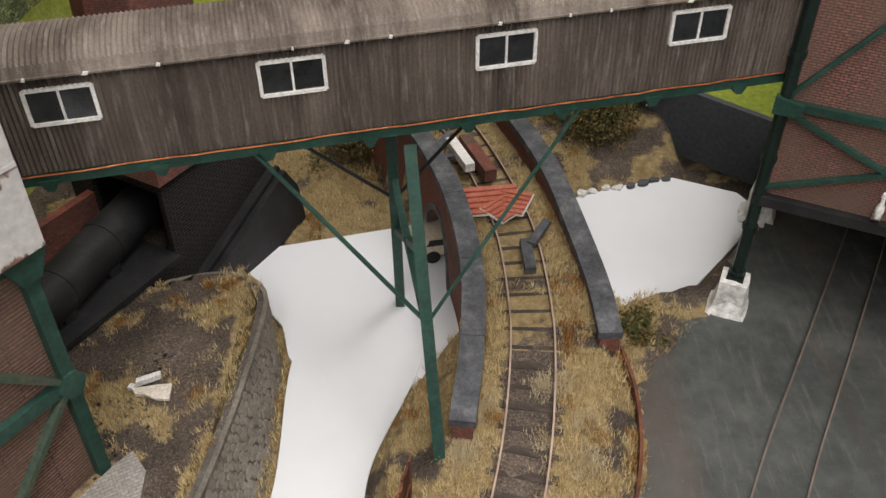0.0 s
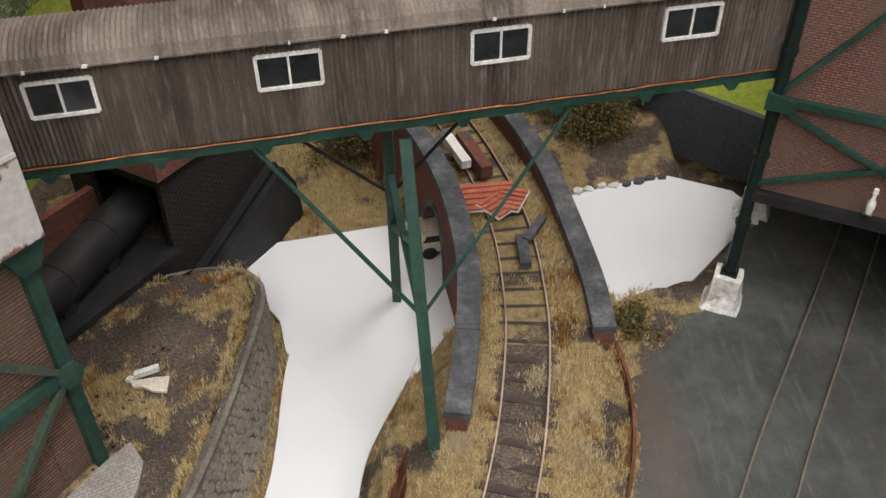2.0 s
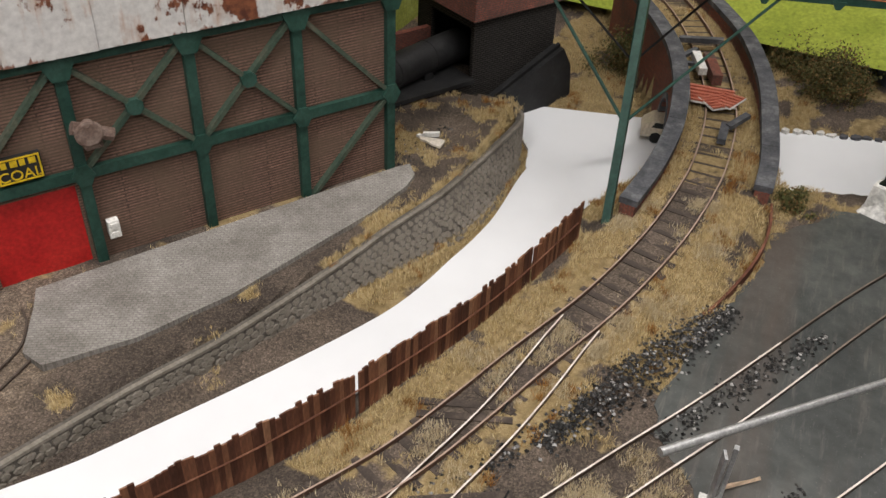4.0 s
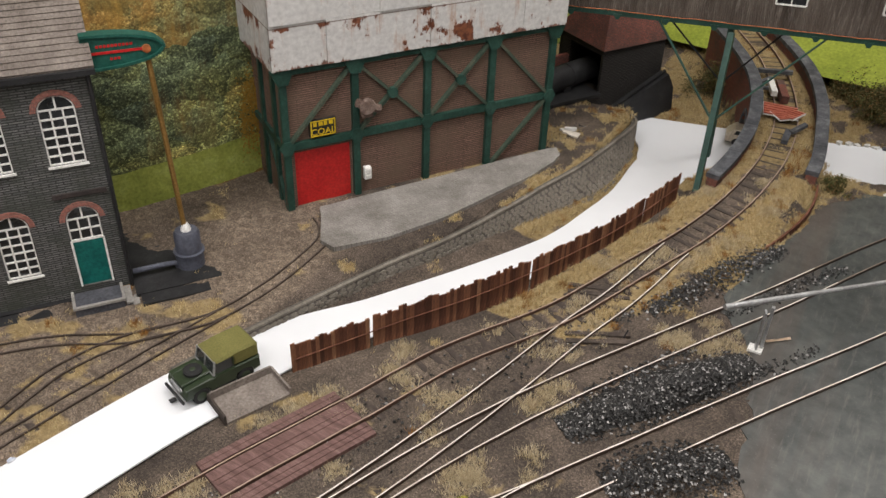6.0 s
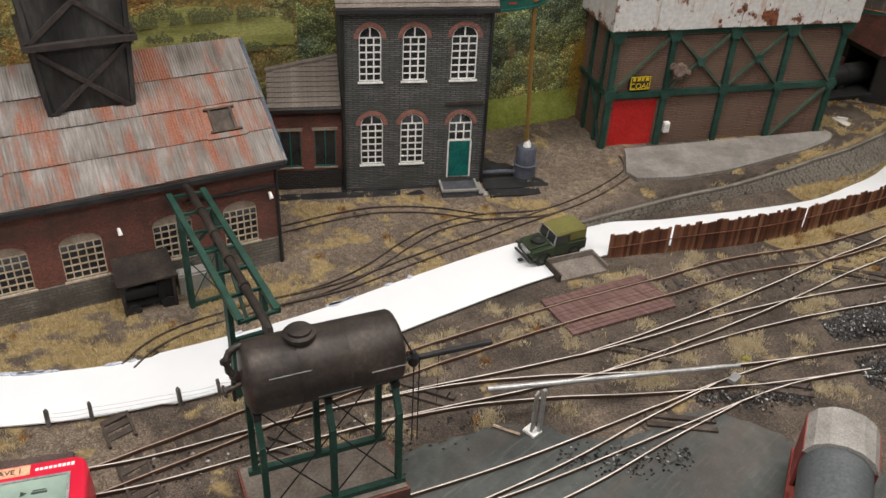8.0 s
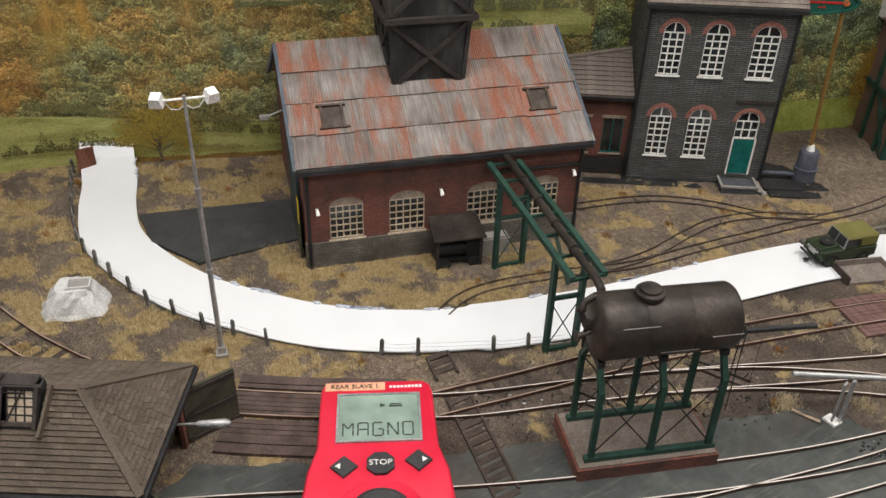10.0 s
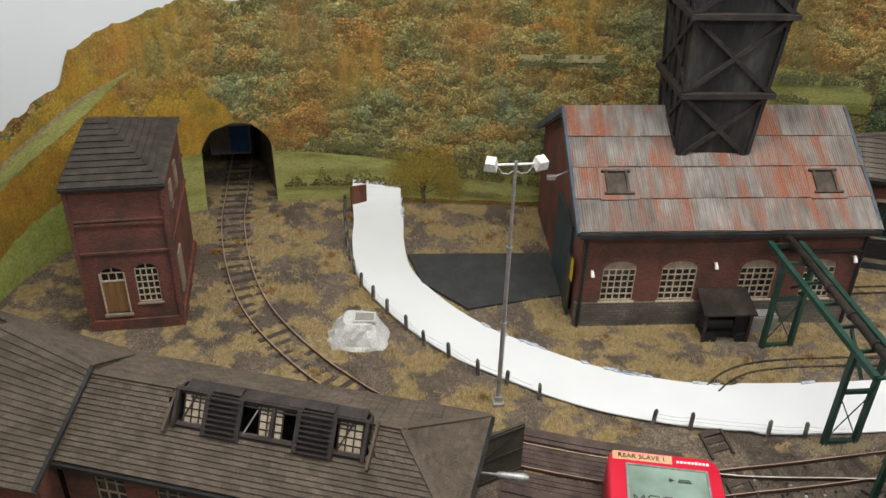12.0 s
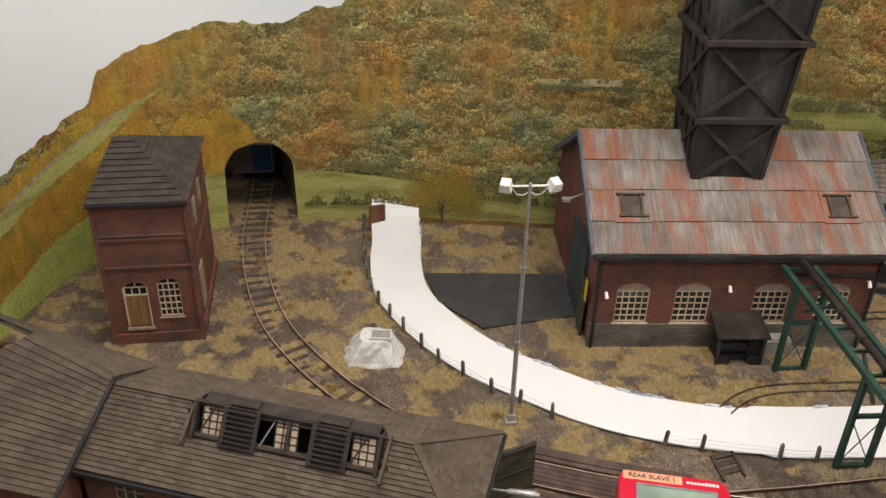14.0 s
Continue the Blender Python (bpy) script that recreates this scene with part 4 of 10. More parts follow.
for x in (-0.045, -0.1):
    part("saddle", Shape().box(x - 0.006, x + 0.006, 0.03 + 0.2 * x, 0.058 + 0.2 * x, 0.0601, 0.068), M_BLACK, bo)
part("seating", Shape().box(-0.2, 0.0, -0.002, 0.1, 0.0, 0.055), M_DARK_BRICK, bo)
part("seating_top", Shape().box(-0.2, 0.0, -0.006, 0.1, 0.055, 0.06), M_BLACK, bo)
single("yard_wall", Shape().box(-0.24, -0.0005, 0.082, 0.09, 0.0, 0.0935), M_RED_BRICK, "red brick boundary wall behind the boiler", "wall", HUT, kind="structure")

# ---- far side of the valley ----
M_BLUEGREY = speckled("dark_blue_grey_board", ((0.05, 0.057, 0.066), (0.066, 0.073, 0.084), (0.08, 0.088, 0.1)), 12, 200, 0.75, bump_s=0.05)
M_LIME = speckled("lime_field_paint", ((0.2, 0.23, 0.045), (0.28, 0.315, 0.065), (0.36, 0.39, 0.11)), 30, 260, 0.85, bump_s=0.05)
M_LIMEFAR = speckled("bright_lime_paint", ((0.2, 0.25, 0.03), (0.26, 0.31, 0.04), (0.31, 0.36, 0.06)), 14, 200, 0.85, bump_s=0.05)
single("valley_board", Shape().box(-0.05, 0.5, 0, 0.008, -0.06, 0.02), M_BLUEGREY, "plain dark blue-grey board behind the valley", "board", pose(0.235, 0.86, 0, 0, 0, -42), kind="structure")
single("far_field", Shape().add([(-0.5, 0.92, 0.0), (0.28, 0.84, 0.012), (0.75, 0.45, 0.012), (0.75, 1.24, 0.12), (-0.5, 1.24, 0.12)], ((0, 1, 2, 3, 4),)), M_LIMEFAR, "bright lime green painted field", "field", kind="structure")

# ---- building parts ----
def wall(x0, x1, z0, z1, holes, y0, y1):
    """A wall along x from y0 to y1 thick, with holes (x0, x1, z0, z1, rise) through it; rise rounds the hole's top."""
    s = Shape()
    s.weld = True
    xs = sorted({x0, x1, *(h[0] for h in holes), *(h[1] for h in holes)})
    zs = sorted({z0, z1, *(h[2] for h in holes), *(h[3] for h in holes)})
    for a, b in zip(xs, xs[1:]):
        start = None
        for c, d in list(zip(zs, zs[1:])) + [(None, None)]:
            solid = c is not None and not any(h[0] < (a + b) / 2 < h[1] and h[2] < (c + d) / 2 < h[3] for h in holes)
            if solid and start is None:
                start = c
            if not solid and start is not None:
                s.box(a, b, y0, y1, start, top)
                start = None
            top = d
    for a, b, c, d, rise in holes:
        if rise:
            m, n = (a + b) / 2, 6
            arc = [(m + (b - a) / 2 * math.sin(t), d - rise + rise * math.cos(t)) for t in (math.pi / 2 * k / n for k in range(n + 1))]
            s.prism([(b, d)] + arc, y0, y1)
            s.prism([(a, d)] + [(2 * m - p, q) for p, q in arc], y0, y1)
    return s


def window(parent, x0, x1, z0, z1, y, cols, rows, rise=0.0, frame=None, bar=0.0013, sill=True, name="window", head=None, sill_mat=None, deep=0.003, fan=False):
    """A window set in a hole of the wall whose outer face is at y."""
    frame = frame or M_WHITE
    m, n = (x0 + x1) / 2, 10
    outline = [(x0, z0), (x1, z0)]
    if rise:
        outline += [(m + (x1 - x0) / 2 * math.cos(t), z1 - rise + rise * math.sin(t)) for t in (math.pi * k / n for k in range(n + 1))]
    else:
        outline += [(x1, z1), (x0, z1)]
    w = part(name, Shape().prism(outline, y + deep, y + deep + 0.0008), M_GLASS_DARK, parent, "dark glass panes")
    f = Shape()
    k = bar * 1.6
    for (a, c), (b, d) in zip(outline, outline[1:] + outline[:1]):
        f.bar((a, y + deep - 0.0006, c), (b, y + deep - 0.0006, d), k, 0.0018, (0, 1, 0))
    part("window_frame", f, frame, w)
    g = Shape()
    top = lambda x: z1 if not rise else z1 - rise + rise * math.sqrt(max(0, 1 - ((x - m) / ((x1 - x0) / 2)) ** 2))
    zs = z1 - rise if fan else z1
    for i in range(1, cols):
        x = x0 + (x1 - x0) * i / cols
        g.bar((x, y + deep - 0.0005, z0), (x, y + deep - 0.0005, zs if fan else top(x)), bar, 0.0014, (0, 1, 0))
    if fan:
        g.bar((m, y + deep - 0.0005, zs), (m, y + deep - 0.0005, z1), bar, 0.0014, (0, 1, 0))
    for j in range(1, rows + (1 if fan else 0)):
        z = z0 + (zs - z0) * j / rows
        hw = (x1 - x0) / 2
        if rise and z > z1 - rise:
            hw *= math.sqrt(max(0, 1 - ((z - z1 + rise) / rise) ** 2))
        g.bar((m - hw, y + deep - 0.0005, z), (m + hw, y + deep - 0.0005, z), bar, 0.0014, (0, 1, 0))
    if g.v:
        part("glazing_bar", g, frame, w)
    if sill:
        part("window_sill", Shape().box(x0 - 0.002, x1 + 0.002, y - 0.002, y + deep, z0 - 0.0022, z0), sill_mat or frame, w)
    if head:
        a = Shape()
        if rise:
            out = [(m + ((x1 - x0) / 2 + 0.0062) * math.cos(t), z1 - rise + (rise + 0.0062) * math.sin(t)) for t in (math.pi * k / n for k in range(n + 1))]
            inn = [(m + ((x1 - x0) / 2 + 0.0008) * math.cos(t), z1 - rise + (rise + 0.0008) * math.sin(t)) for t in (math.pi * k / n for k in range(n + 1))]
            vs = [(p, yy, q) for yy in (y - 0.0012, y + 0.001) for p, q in out + inn]
            k, h = n + 1, 2 * (n + 1)
            fs = []
            for i in range(n):
                fs += [(i, i + 1, k + i + 1, k + i), (h + i, h + k + i, h + k + i + 1, h + i + 1), (i, h + i, h + i + 1, i + 1), (k + i, k + i + 1, h + k + i + 1, h + k + i)]
            fs += [(0, k, h + k, h), (n, h + n, h + k + n, k + n)]
            a.add(vs, fs)
        else:
            a.box(x0 - 0.003, x1 + 0.003, y - 0.0015, y + 0.001, z1, z1 + 0.004)
        part("window_head", a, head, w)
    return w


def gable_roof(w, d, eave, rise, over=0.006, thick=0.003, x0=0.0, y0=0.0):
    """Two slopes with the ridge along x."""
    k = rise / (d / 2)
    s = Shape()
    s.weld = True
    for sgn in (0, 1):
        ya, yb = (y0 - over, y0 + d / 2) if not sgn else (y0 + d + over, y0 + d / 2)
        za, zb = eave - over * k, eave + rise
        s.prism([(ya, za), (yb, zb), (yb, zb + thick), (ya, za + thick)], x0 - over, x0 + w + over, "yz")
    return s


def slate_rows(w, run, rise, pitch_rows, over=0.0, x0=0.0, lift=0.0006, per=0.0, seed=1):
    """Courses of slates on a slope that starts at the origin and climbs along y; each slate its own tile."""
    rnd = random.Random(seed)
    s = Shape()
    ln = math.hypot(run, rise)
    uy, uz = run / ln, rise / ln
    step = ln / pitch_rows
    for r in range(pitch_rows):
        a, b = r * step, (r + 1.25) * step
        b = min(b, ln)
        x = x0 - (per * (r % 2) / 2 if per else 0)
        while x < x0 + w - 1e-6:
            xa, xb = max(x, x0), min(x + (per or w), x0 + w)
            j = rnd.uniform(0, 0.0003)
            la, lb = 0.0013 + lift + j, lift
            vs = []
            for q, l in ((a, la), (b, lb)):
                for xx in (xa + 0.0001, xb - 0.0001):
                    vs.append((xx, uy * q - uz * l, uz * q + uy * l))
            for q, l in ((a, 0.0), (b, -0.0004)):
                for xx in (xa + 0.0001, xb - 0.0001):
                    vs.append((xx, uy * q - uz * l, uz * q + uy * l))
            s.add(vs, ((0, 1, 3, 2), (0, 4, 5, 1), (0, 2, 6, 4), (1, 5, 7, 3)))
            x += per or w
    return s


def box_house(t, w, d, z0, eave, rise, wall_mat, holes, thick=0.004, name="wall", side_holes=()):
    """Four walls with a gable at either end; front along x at y 0."""
    part(name, wall(0, w, z0, eave, holes, 0, thick), wall_mat, t)
    part(name, wall(0, w, z0, eave, [], d - thick, d), wall_mat, t)
    for x in (0.0, w - thick):
        s = Shape().prism([(thick, z0), (d - thick, z0), (d - thick, eave), (d / 2, eave + rise * (1 - 2 * thick / d)), (thick, eave)], x, x + thick, "yz")
        part(name, s, wall_mat, t)


# ---- grey stone pumping house ----
gb = thing("pump_house", "tall dark stone pumping house with white arched windows", "building", pose(-0.576, -0.329, -0.006, 0, 0, 54.6))
UP = [(0.022, 0.0505), (0.0775, 0.108), (0.1405, 0.174)]
holes = [(a, b, 0.164, 0.236, 0.0145) for a, b in UP] + [(a, b, 0.0445, 0.117, 0.0145) for a, b in ((0.0232, 0.053), (0.0765, 0.1075))] + [(0.142, 0.1735, 0.02, 0.1155, 0.0145)]
box_house(gb, 0.192, 0.12, 0, 0.263, 0.05, M_GREY_STONE, holes)
part("roof", gable_roof(0.192, 0.12, 0.263, 0.05), M_SLATE, gb)
sl = part("slate_course", slate_rows(0.204, 0.066, 0.055, 13, x0=-0.006, per=0.007), M_SLATE, gb, kind="stuff")
sl.matrix_basis = pose(0, -0.006, 0.2615)
for a, b in UP:
    window(gb, a, b, 0.164, 0.236, 0, 3, 6, 0.0145, head=M_ARCH, bar=0.0017, fan=True)
for a, b in ((0.0232, 0.053), (0.0765, 0.1075)):
    window(gb, a, b, 0.0445, 0.117, 0, 3, 6, 0.0145, head=M_ARCH, bar=0.0017, fan=True)
window(gb, 0.142, 0.1735, 0.0755, 0.1155, 0, 3, 2, 0.0145, head=M_ARCH, sill=False, bar=0.0017, fan=True)
M_TEAL = speckled("teal_door_paint", ((0.004, 0.09, 0.08), (0.006, 0.12, 0.105), (0.008, 0.14, 0.12)), 40, 300, 0.5)
door = part("door", Shape().box(0.1425, 0.173, 0.002, 0.004, 0.02, 0.0755), M_TEAL, gb, "teal painted door")
part("door_frame", Shape().box(0.1412, 0.1432, -0.001, 0.003, 0.02, 0.0765).box(0.1725, 0.1745, -0.001, 0.003, 0.02, 0.0765), M_WHITE, door)
M_STEPSTONE = speckled("dark_slate_step", ((0.04, 0.042, 0.05), (0.06, 0.062, 0.072), (0.09, 0.092, 0.1)), 50, 400, 0.8)
part("landing", Shape().box(0.131, 0.18, -0.036, -0.0062, 0.0, 0.0165), M_STEPSTONE, gb, "dark stone entrance landing")
part("landing_edge", Shape().box(0.1295, 0.1815, -0.0375, -0.0344, 0.0166, 0.0195).box(0.1295, 0.1325, -0.0344, -0.0062, 0.0166, 0.0195).box(0.1785, 0.1815, -0.0344, -0.0062, 0.0166, 0.0195), M_CONCRETE, gb, "pale grey landing edge")
for i in range(4):
    x = 0.1815 + 0.0062 * i
    st = part("step", Shape().box(x, x + 0.0062, -0.0355, -0.0062, 0.0, 0.0155 - 0.0042 * (i + 1)), M_STEPSTONE, gb)
    part("step_tread", Shape().box(x + 0.0002, x + 0.007, -0.037, -0.0062, 0.0156 - 0.0042 * (i + 1), 0.0176 - 0.0042 * (i + 1)), M_CONCRETE, st)
part("plinth", Shape().box(-0.004, 0.197, -0.006, 0.12, -0.004, 0.008), M_BLACK, gb)
part("kerb", Shape().box(-0.09, 0.13, -0.022, -0.0061, -0.002, 0.0065), M_BLACK, gb)
for x in (0.001, 0.191):
    part("downpipe", Shape().rod([(x, -0.003, 0.01), (x, -0.003, 0.258)], 0.0022), M_BLACK, gb)
part("gutter", Shape().bar((-0.006, -0.008, 0.258), (0.198, -0.008, 0.258), 0.005), M_BLACK, gb)
part("string_course", Shape().box(0.135, 0.186, -0.0026, 0.001, 0.129, 0.1335), M_TIMBER, gb)

# annexe of red brick
an = thing("annexe", "low red brick annexe with green windows and slate roof", "building", pose(-0.576 - 0.58 * 0.0925, -0.329 - 0.815 * 0.0925, -0.004, 0, 0, 54.6))
holes = [(0.009, 0.0365, 0.036, 0.09, 0), (0.055, 0.083, 0.036, 0.09, 0)]
part("wall", wall(0, 0.0915, 0.03, 0.125, holes, 0.012, 0.016), M_RED_BRICK, an)
part("wall", Shape().box(0, 0.004, 0.016, 0.056, 0, 0.122), M_RED_BRICK, an)
part("plinth", Shape().box(-0.002, 0.0915, 0.008, 0.016, 0, 0.03), M_DARK_BRICK, an)
for a, b, c, d, _ in holes:
    window(an, a, b, c, d, 0.012, 2, 1, 0, M_TEAL, bar=0.0014, head=M_TAN, sill_mat=M_TAN)
RK = 0.053 / 0.096
an_top = lambda x: 0.0573 + 0.02 * (x + 0.004) / 0.095
an_z = lambda y: 0.1262 + RK * (y - 0.004)
part("roof", Shape().add([(x, y, z - d) for d in (0.0, 0.004) for x, y, z in ((-0.004, 0.004, an_z(0.004)), (0.091, 0.004, an_z(0.004)), (0.091, an_top(0.091), an_z(an_top(0.091))), (-0.004, an_top(-0.004), an_z(an_top(-0.004))))],
                         ((0, 1, 2, 3), (7, 6, 5, 4), (0, 4, 5, 1), (1, 5, 6, 2), (2, 6, 7, 3), (3, 7, 4, 0))), M_SLATE, an)
for r in range(10):
    y0 = 0.004 + 0.0073 * r
    xa = -0.004 if y0 < an_top(-0.004) - 0.004 else -0.004 + 0.095 * (y0 + 0.004 - 0.0573) / 0.02
    if xa < 0.085:
        sl = part("slate_course", slate_rows(0.091 - xa, 0.0073, 0.0073 * RK, 1, x0=xa, per=0.007, seed=r), M_SLATE, an, kind="stuff")
        sl.matrix_basis = pose(0, y0, an_z(y0))
part("ridge_board", Shape().bar((-0.005, an_top(-0.004) + 0.001, an_z(an_top(-0.004)) + 0.0012), (0.0905, an_top(0.091) + 0.001, an_z(an_top(0.091)) + 0.0012), 0.009, 0.0035), M_SLATE, an)
part("gutter", Shape().bar((-0.004, 0.004, 0.122), (0.091, 0.004, 0.122), 0.004), M_BLACK, an)

# ---- engine house with rusty tin roof ----
eh = thing("engine_house", "red brick engine house with rusted tin roof", "building", pose(-0.594, -0.815, -0.012, 0, 0, 72.7))
M_ARCHRED = brick_mat("red_brick_arch", (0.25, 0.085, 0.06), (0.17, 0.06, 0.045), (0.1, 0.065, 0.055), 0.0018, 0.004, grime_at=0.7)
EW = [(0.028, 0.068), (0.099, 0.142), (0.195, 0.238), (0.273, 0.312)]
holes = [(a, b, 0.048, 0.104, 0.011) for a, b in EW]
part("wall", wall(0, 0.338, 0.046, 0.151, holes, 0, 0.004), M_RED_BRICK, eh)
part("plinth", Shape().box(-0.002, 0.34, -0.0025, 0.004, 0, 0.046), M_PLINTH, eh)
part("wall", Shape().box(0, 0.338, 0.28, 0.284, 0, 0.151), M_RED_BRICK, eh)
for x in (0.0, 0.334):
    part("wall", Shape().prism([(0.004, 0), (0.28, 0), (0.28, 0.151), (0.142, 0.233), (0.004, 0.151)], x, x + 0.004, "yz"), M_RED_BRICK, eh)
for a, b in EW:
    w = window(eh, a, b, 0.048, 0.092, 0, 5, 5, 0, frame=M_CREAM, bar=0.0014, sill_mat=M_CREAM)
    mid, hw = (a + b) / 2, (b - a) / 2
    part("tympanum", Shape().prism([(mid + hw * math.cos(t), 0.093 + 0.011 * math.sin(t)) for t in (math.pi * k / 10 for k in range(11))], 0.0012, 0.0038), M_TAN, w, "tan rendered arch infill")
    for k in range(9):
        t0, t1 = math.pi * (0.08 + 0.84 * k / 9), math.pi * (0.08 + 0.84 * (k + 0.9) / 9)
        part("arch_brick", Shape().prism([(mid + (hw + r) * math.cos(t), 0.093 + (0.011 + r) * math.sin(t)) for r, t in ((0.0006, t0), (0.0006, t1), (0.0052, t1), (0.0052, t0))], -0.0009, 0.001), M_ARCHRED, w)
part("roof", gable_roof(0.338, 0.284, 0.15, 0.085, 0.008, 0.002), M_TINROOF, eh)


def tin_look(nt, b):
    """Dull zinc sheet; rust creeps from the laps and runs down, more on some sheets than on others."""
    info = nt.nodes.new("ShaderNodeObjectInfo")
    tc = nt.nodes.new("ShaderNodeTexCoord")
    shift = nt.nodes.new("ShaderNodeVectorMath")
    shift.operation = "ADD"
    spread = math_node(nt, "MULTIPLY", info.outputs["Random"], 7.0)
    nt.links.new(tc.outputs["Object"], shift.inputs[0])
    nt.links.new(spread, shift.inputs[1])
    def scaled(*k):
        mp = nt.nodes.new("ShaderNodeMapping")
        mp.inputs["Scale"].default_value = k
        nt.links.new(shift.outputs[0], mp.inputs["Vector"])
        return mp.outputs["Vector"]
    runs, blots, fine, drip = noise_tex(nt, scaled(1, 0.2, 1), 55, 5, 0.65), noise_tex(nt, scaled(1, 0.6, 1), 26, 4), noise_tex(nt, scaled(1, 1, 1), 420, 3), noise_tex(nt, scaled(1, 0.08, 1), 230, 3)
    zinc = ramp(nt, blots, ((0.3, (0.14, 0.122, 0.11)), (0.52, (0.225, 0.205, 0.19)), (0.72, (0.32, 0.3, 0.285))))
    zinc = mix(nt, 1.0, zinc, ramp(nt, drip, ((0.35, (0.72, 0.69, 0.67)), (0.6, (1.1, 1.1, 1.1)))), "MULTIPLY")
    rust = ramp(nt, fine, ((0.3, (0.2, 0.062, 0.032)), (0.7, (0.34, 0.13, 0.075))))
    heavy = math_node(nt, "ADD", runs, math_node(nt, "MULTIPLY", math_node(nt, "SUBTRACT", info.outputs["Random"], 0.55), 0.14))
    k = ramp(nt, heavy, ((0.45, (0, 0, 0)), (0.54, (0.5, 0.5, 0.5)), (0.64, (0.9, 0.9, 0.9))))
    nt.links.new(mix(nt, k, zinc, rust), b.inputs["Base Color"])
    bump(nt, b, fine, 0.2)


M_TIN = mat("rust_streaked_zinc_sheet", tin_look, 0.62, 0.1, 0.35)
COLS, ROWS_UP, LN = 8, 4, 0.1748
sw_, sl_ = 0.354 / COLS, LN / ROWS_UP
tins = []
for v in range(3):
    sh = Shape()
    n = 44
    o = []
    for i in range(n + 1):
        x = (sw_ + 0.002) * i / n
        z = 0.00042 * math.sin(2 * math.pi * x / 0.0029)
        o += [(x, -0.0004 * (v - 1) * math.sin(x * 60), z + 0.0019), (x, sl_ + 0.003, z + 0.0002), (x, -0.0004 * (v - 1) * math.sin(x * 60), z + 0.0011)]
    sh.add(o, [(3 * i, 3 * i + 3, 3 * i + 4, 3 * i + 1) for i in range(n)] + [(3 * i + 2, 3 * i + 5, 3 * i + 3, 3 * i) for i in range(n)])
    tins.append(sh.mesh("roof_sheet", M_TIN))
sl = math.degrees(math.atan2(0.085, 0.142))
tin_rnd = random.Random(12)
for r in range(ROWS_UP):
    for c in range(COLS):
        ob = new("roof_sheet", tins[(c * 2 + r) % 3])
        ob.parent = eh
        ob.matrix_basis = pose(-0.008, -0.008, 0.1485, sl, 0, 0) @ pose(sw_ * c, sl_ * r, 0.0005 * ((c + r) % 2), 0, 0, tin_rnd.uniform(-0.5, 0.5))
M_BARGE = speckled("blue_grey_board", ((0.06, 0.075, 0.095), (0.08, 0.1, 0.125), (0.11, 0.13, 0.155)), 40, 300, 0.7)
for x in (-0.009, 0.347):
    for y in (-0.008, 0.292):
        part("barge_board", Shape().bar((x, y, 0.146), (x, 0.142, 0.236), 0.004, 0.008), M_BARGE, eh)
part("gutter", Shape().bar((-0.008, -0.0105, 0.145), (0.346, -0.0105, 0.145), 0.005), M_BLACK, eh)
# dark brown panel colour stands in for the skylight's unlit open hole
M_SKYHOLE = speckled("dark_skylight_hole", ((0.035, 0.026, 0.02), (0.06, 0.046, 0.037), (0.1, 0.08, 0.065)), 50, 300, 0.4, bump_s=0.0)
M_SKYFRAME = speckled("brown_skylight_frame", ((0.05, 0.036, 0.028), (0.08, 0.058, 0.046), (0.13, 0.1, 0.08)), 60, 400, 0.8)
for x in (0.043, 0.294):
    y = 0.047
    z = 0.1525 + y * 0.5986
    w = part("skylight", Shape().box(-0.011, 0.011, -0.0135, 0.0135, 0, 0.002), M_SKYHOLE, eh, "small brown framed skylight, its dark opening painted as a panel")
    w.matrix_basis = pose(x, y, z + 0.0022, sl, 0, 0)
    f = Shape().box(-0.0135, -0.0105, -0.0165, 0.0165, 0, 0.0042).box(0.0105, 0.0135, -0.0165, 0.0165, 0, 0.0042).box(-0.0175, 0.0165, 0.0135, 0.0158, 0, 0.005).box(-0.0165, 0.0185, -0.0162, -0.0138, 0, 0.0038)
    part("skylight_frame", f, M_SKYFRAME, w)
    part("flashing", Shape().box(-0.021, 0.022, -0.023, 0.021, -0.0006, 0.0014), M_TIN, w)

# timber headgear tower on the roof
hg = thing("headgear_tower", "black timber clad headgear tower with cross bracing", "tower", pose(-0.594, -0.815, -0.012, 0, 0, 72.7))


def hg_half(z):
    """Half width of the tower at a height."""
    return 0.042 + (z - 0.2) * 0.058


C = (0.165, 0.125)
Z0, Z1 = 0.19, 0.62
for sx, sy in ((0, -1), (1, 0), (0, 1), (-1, 0)):
    a, b = hg_half(Z0), hg_half(Z1)
    pts = []
    for z, k in ((Z0, a), (Z1, b)):
        for s in (-1, 1):
            pts.append((C[0] + sx * k + (s * k if sx == 0 else 0), C[1] + sy * k + (s * k if sy == 0 else 0), z))
    sh = Shape()
    v = [Vector(p) for p in pts]
    n = Vector((sx, sy, 0)) * -0.003
    sh.add([*v, *[p + n for p in v]], ((0, 1, 3, 2), (4, 6, 7, 5), (0, 4, 5, 1), (2, 3, 7, 6), (0, 2, 6, 4), (1, 5, 7, 3)))
    part("cladding", sh, M_HEADGEAR, hg)
    d = Shape()
    for i in range(5):
        s = -1 + 2 * i / 4
        p, q = [], []
        lo, hi = [(C[0] + sx * (k + 0.001) + (s * k if sx == 0 else 0), C[1] + sy * (k + 0.001) + (s * k if sy == 0 else 0), z) for z, k in ((Z0, a), (Z1, b))]
        if sy != -1 or i in (0, 4):
            d.bar(lo, hi, 0.004, 0.004, (sx, sy, 0))
    part("stud_frame", d, M_HEADGEAR, hg)
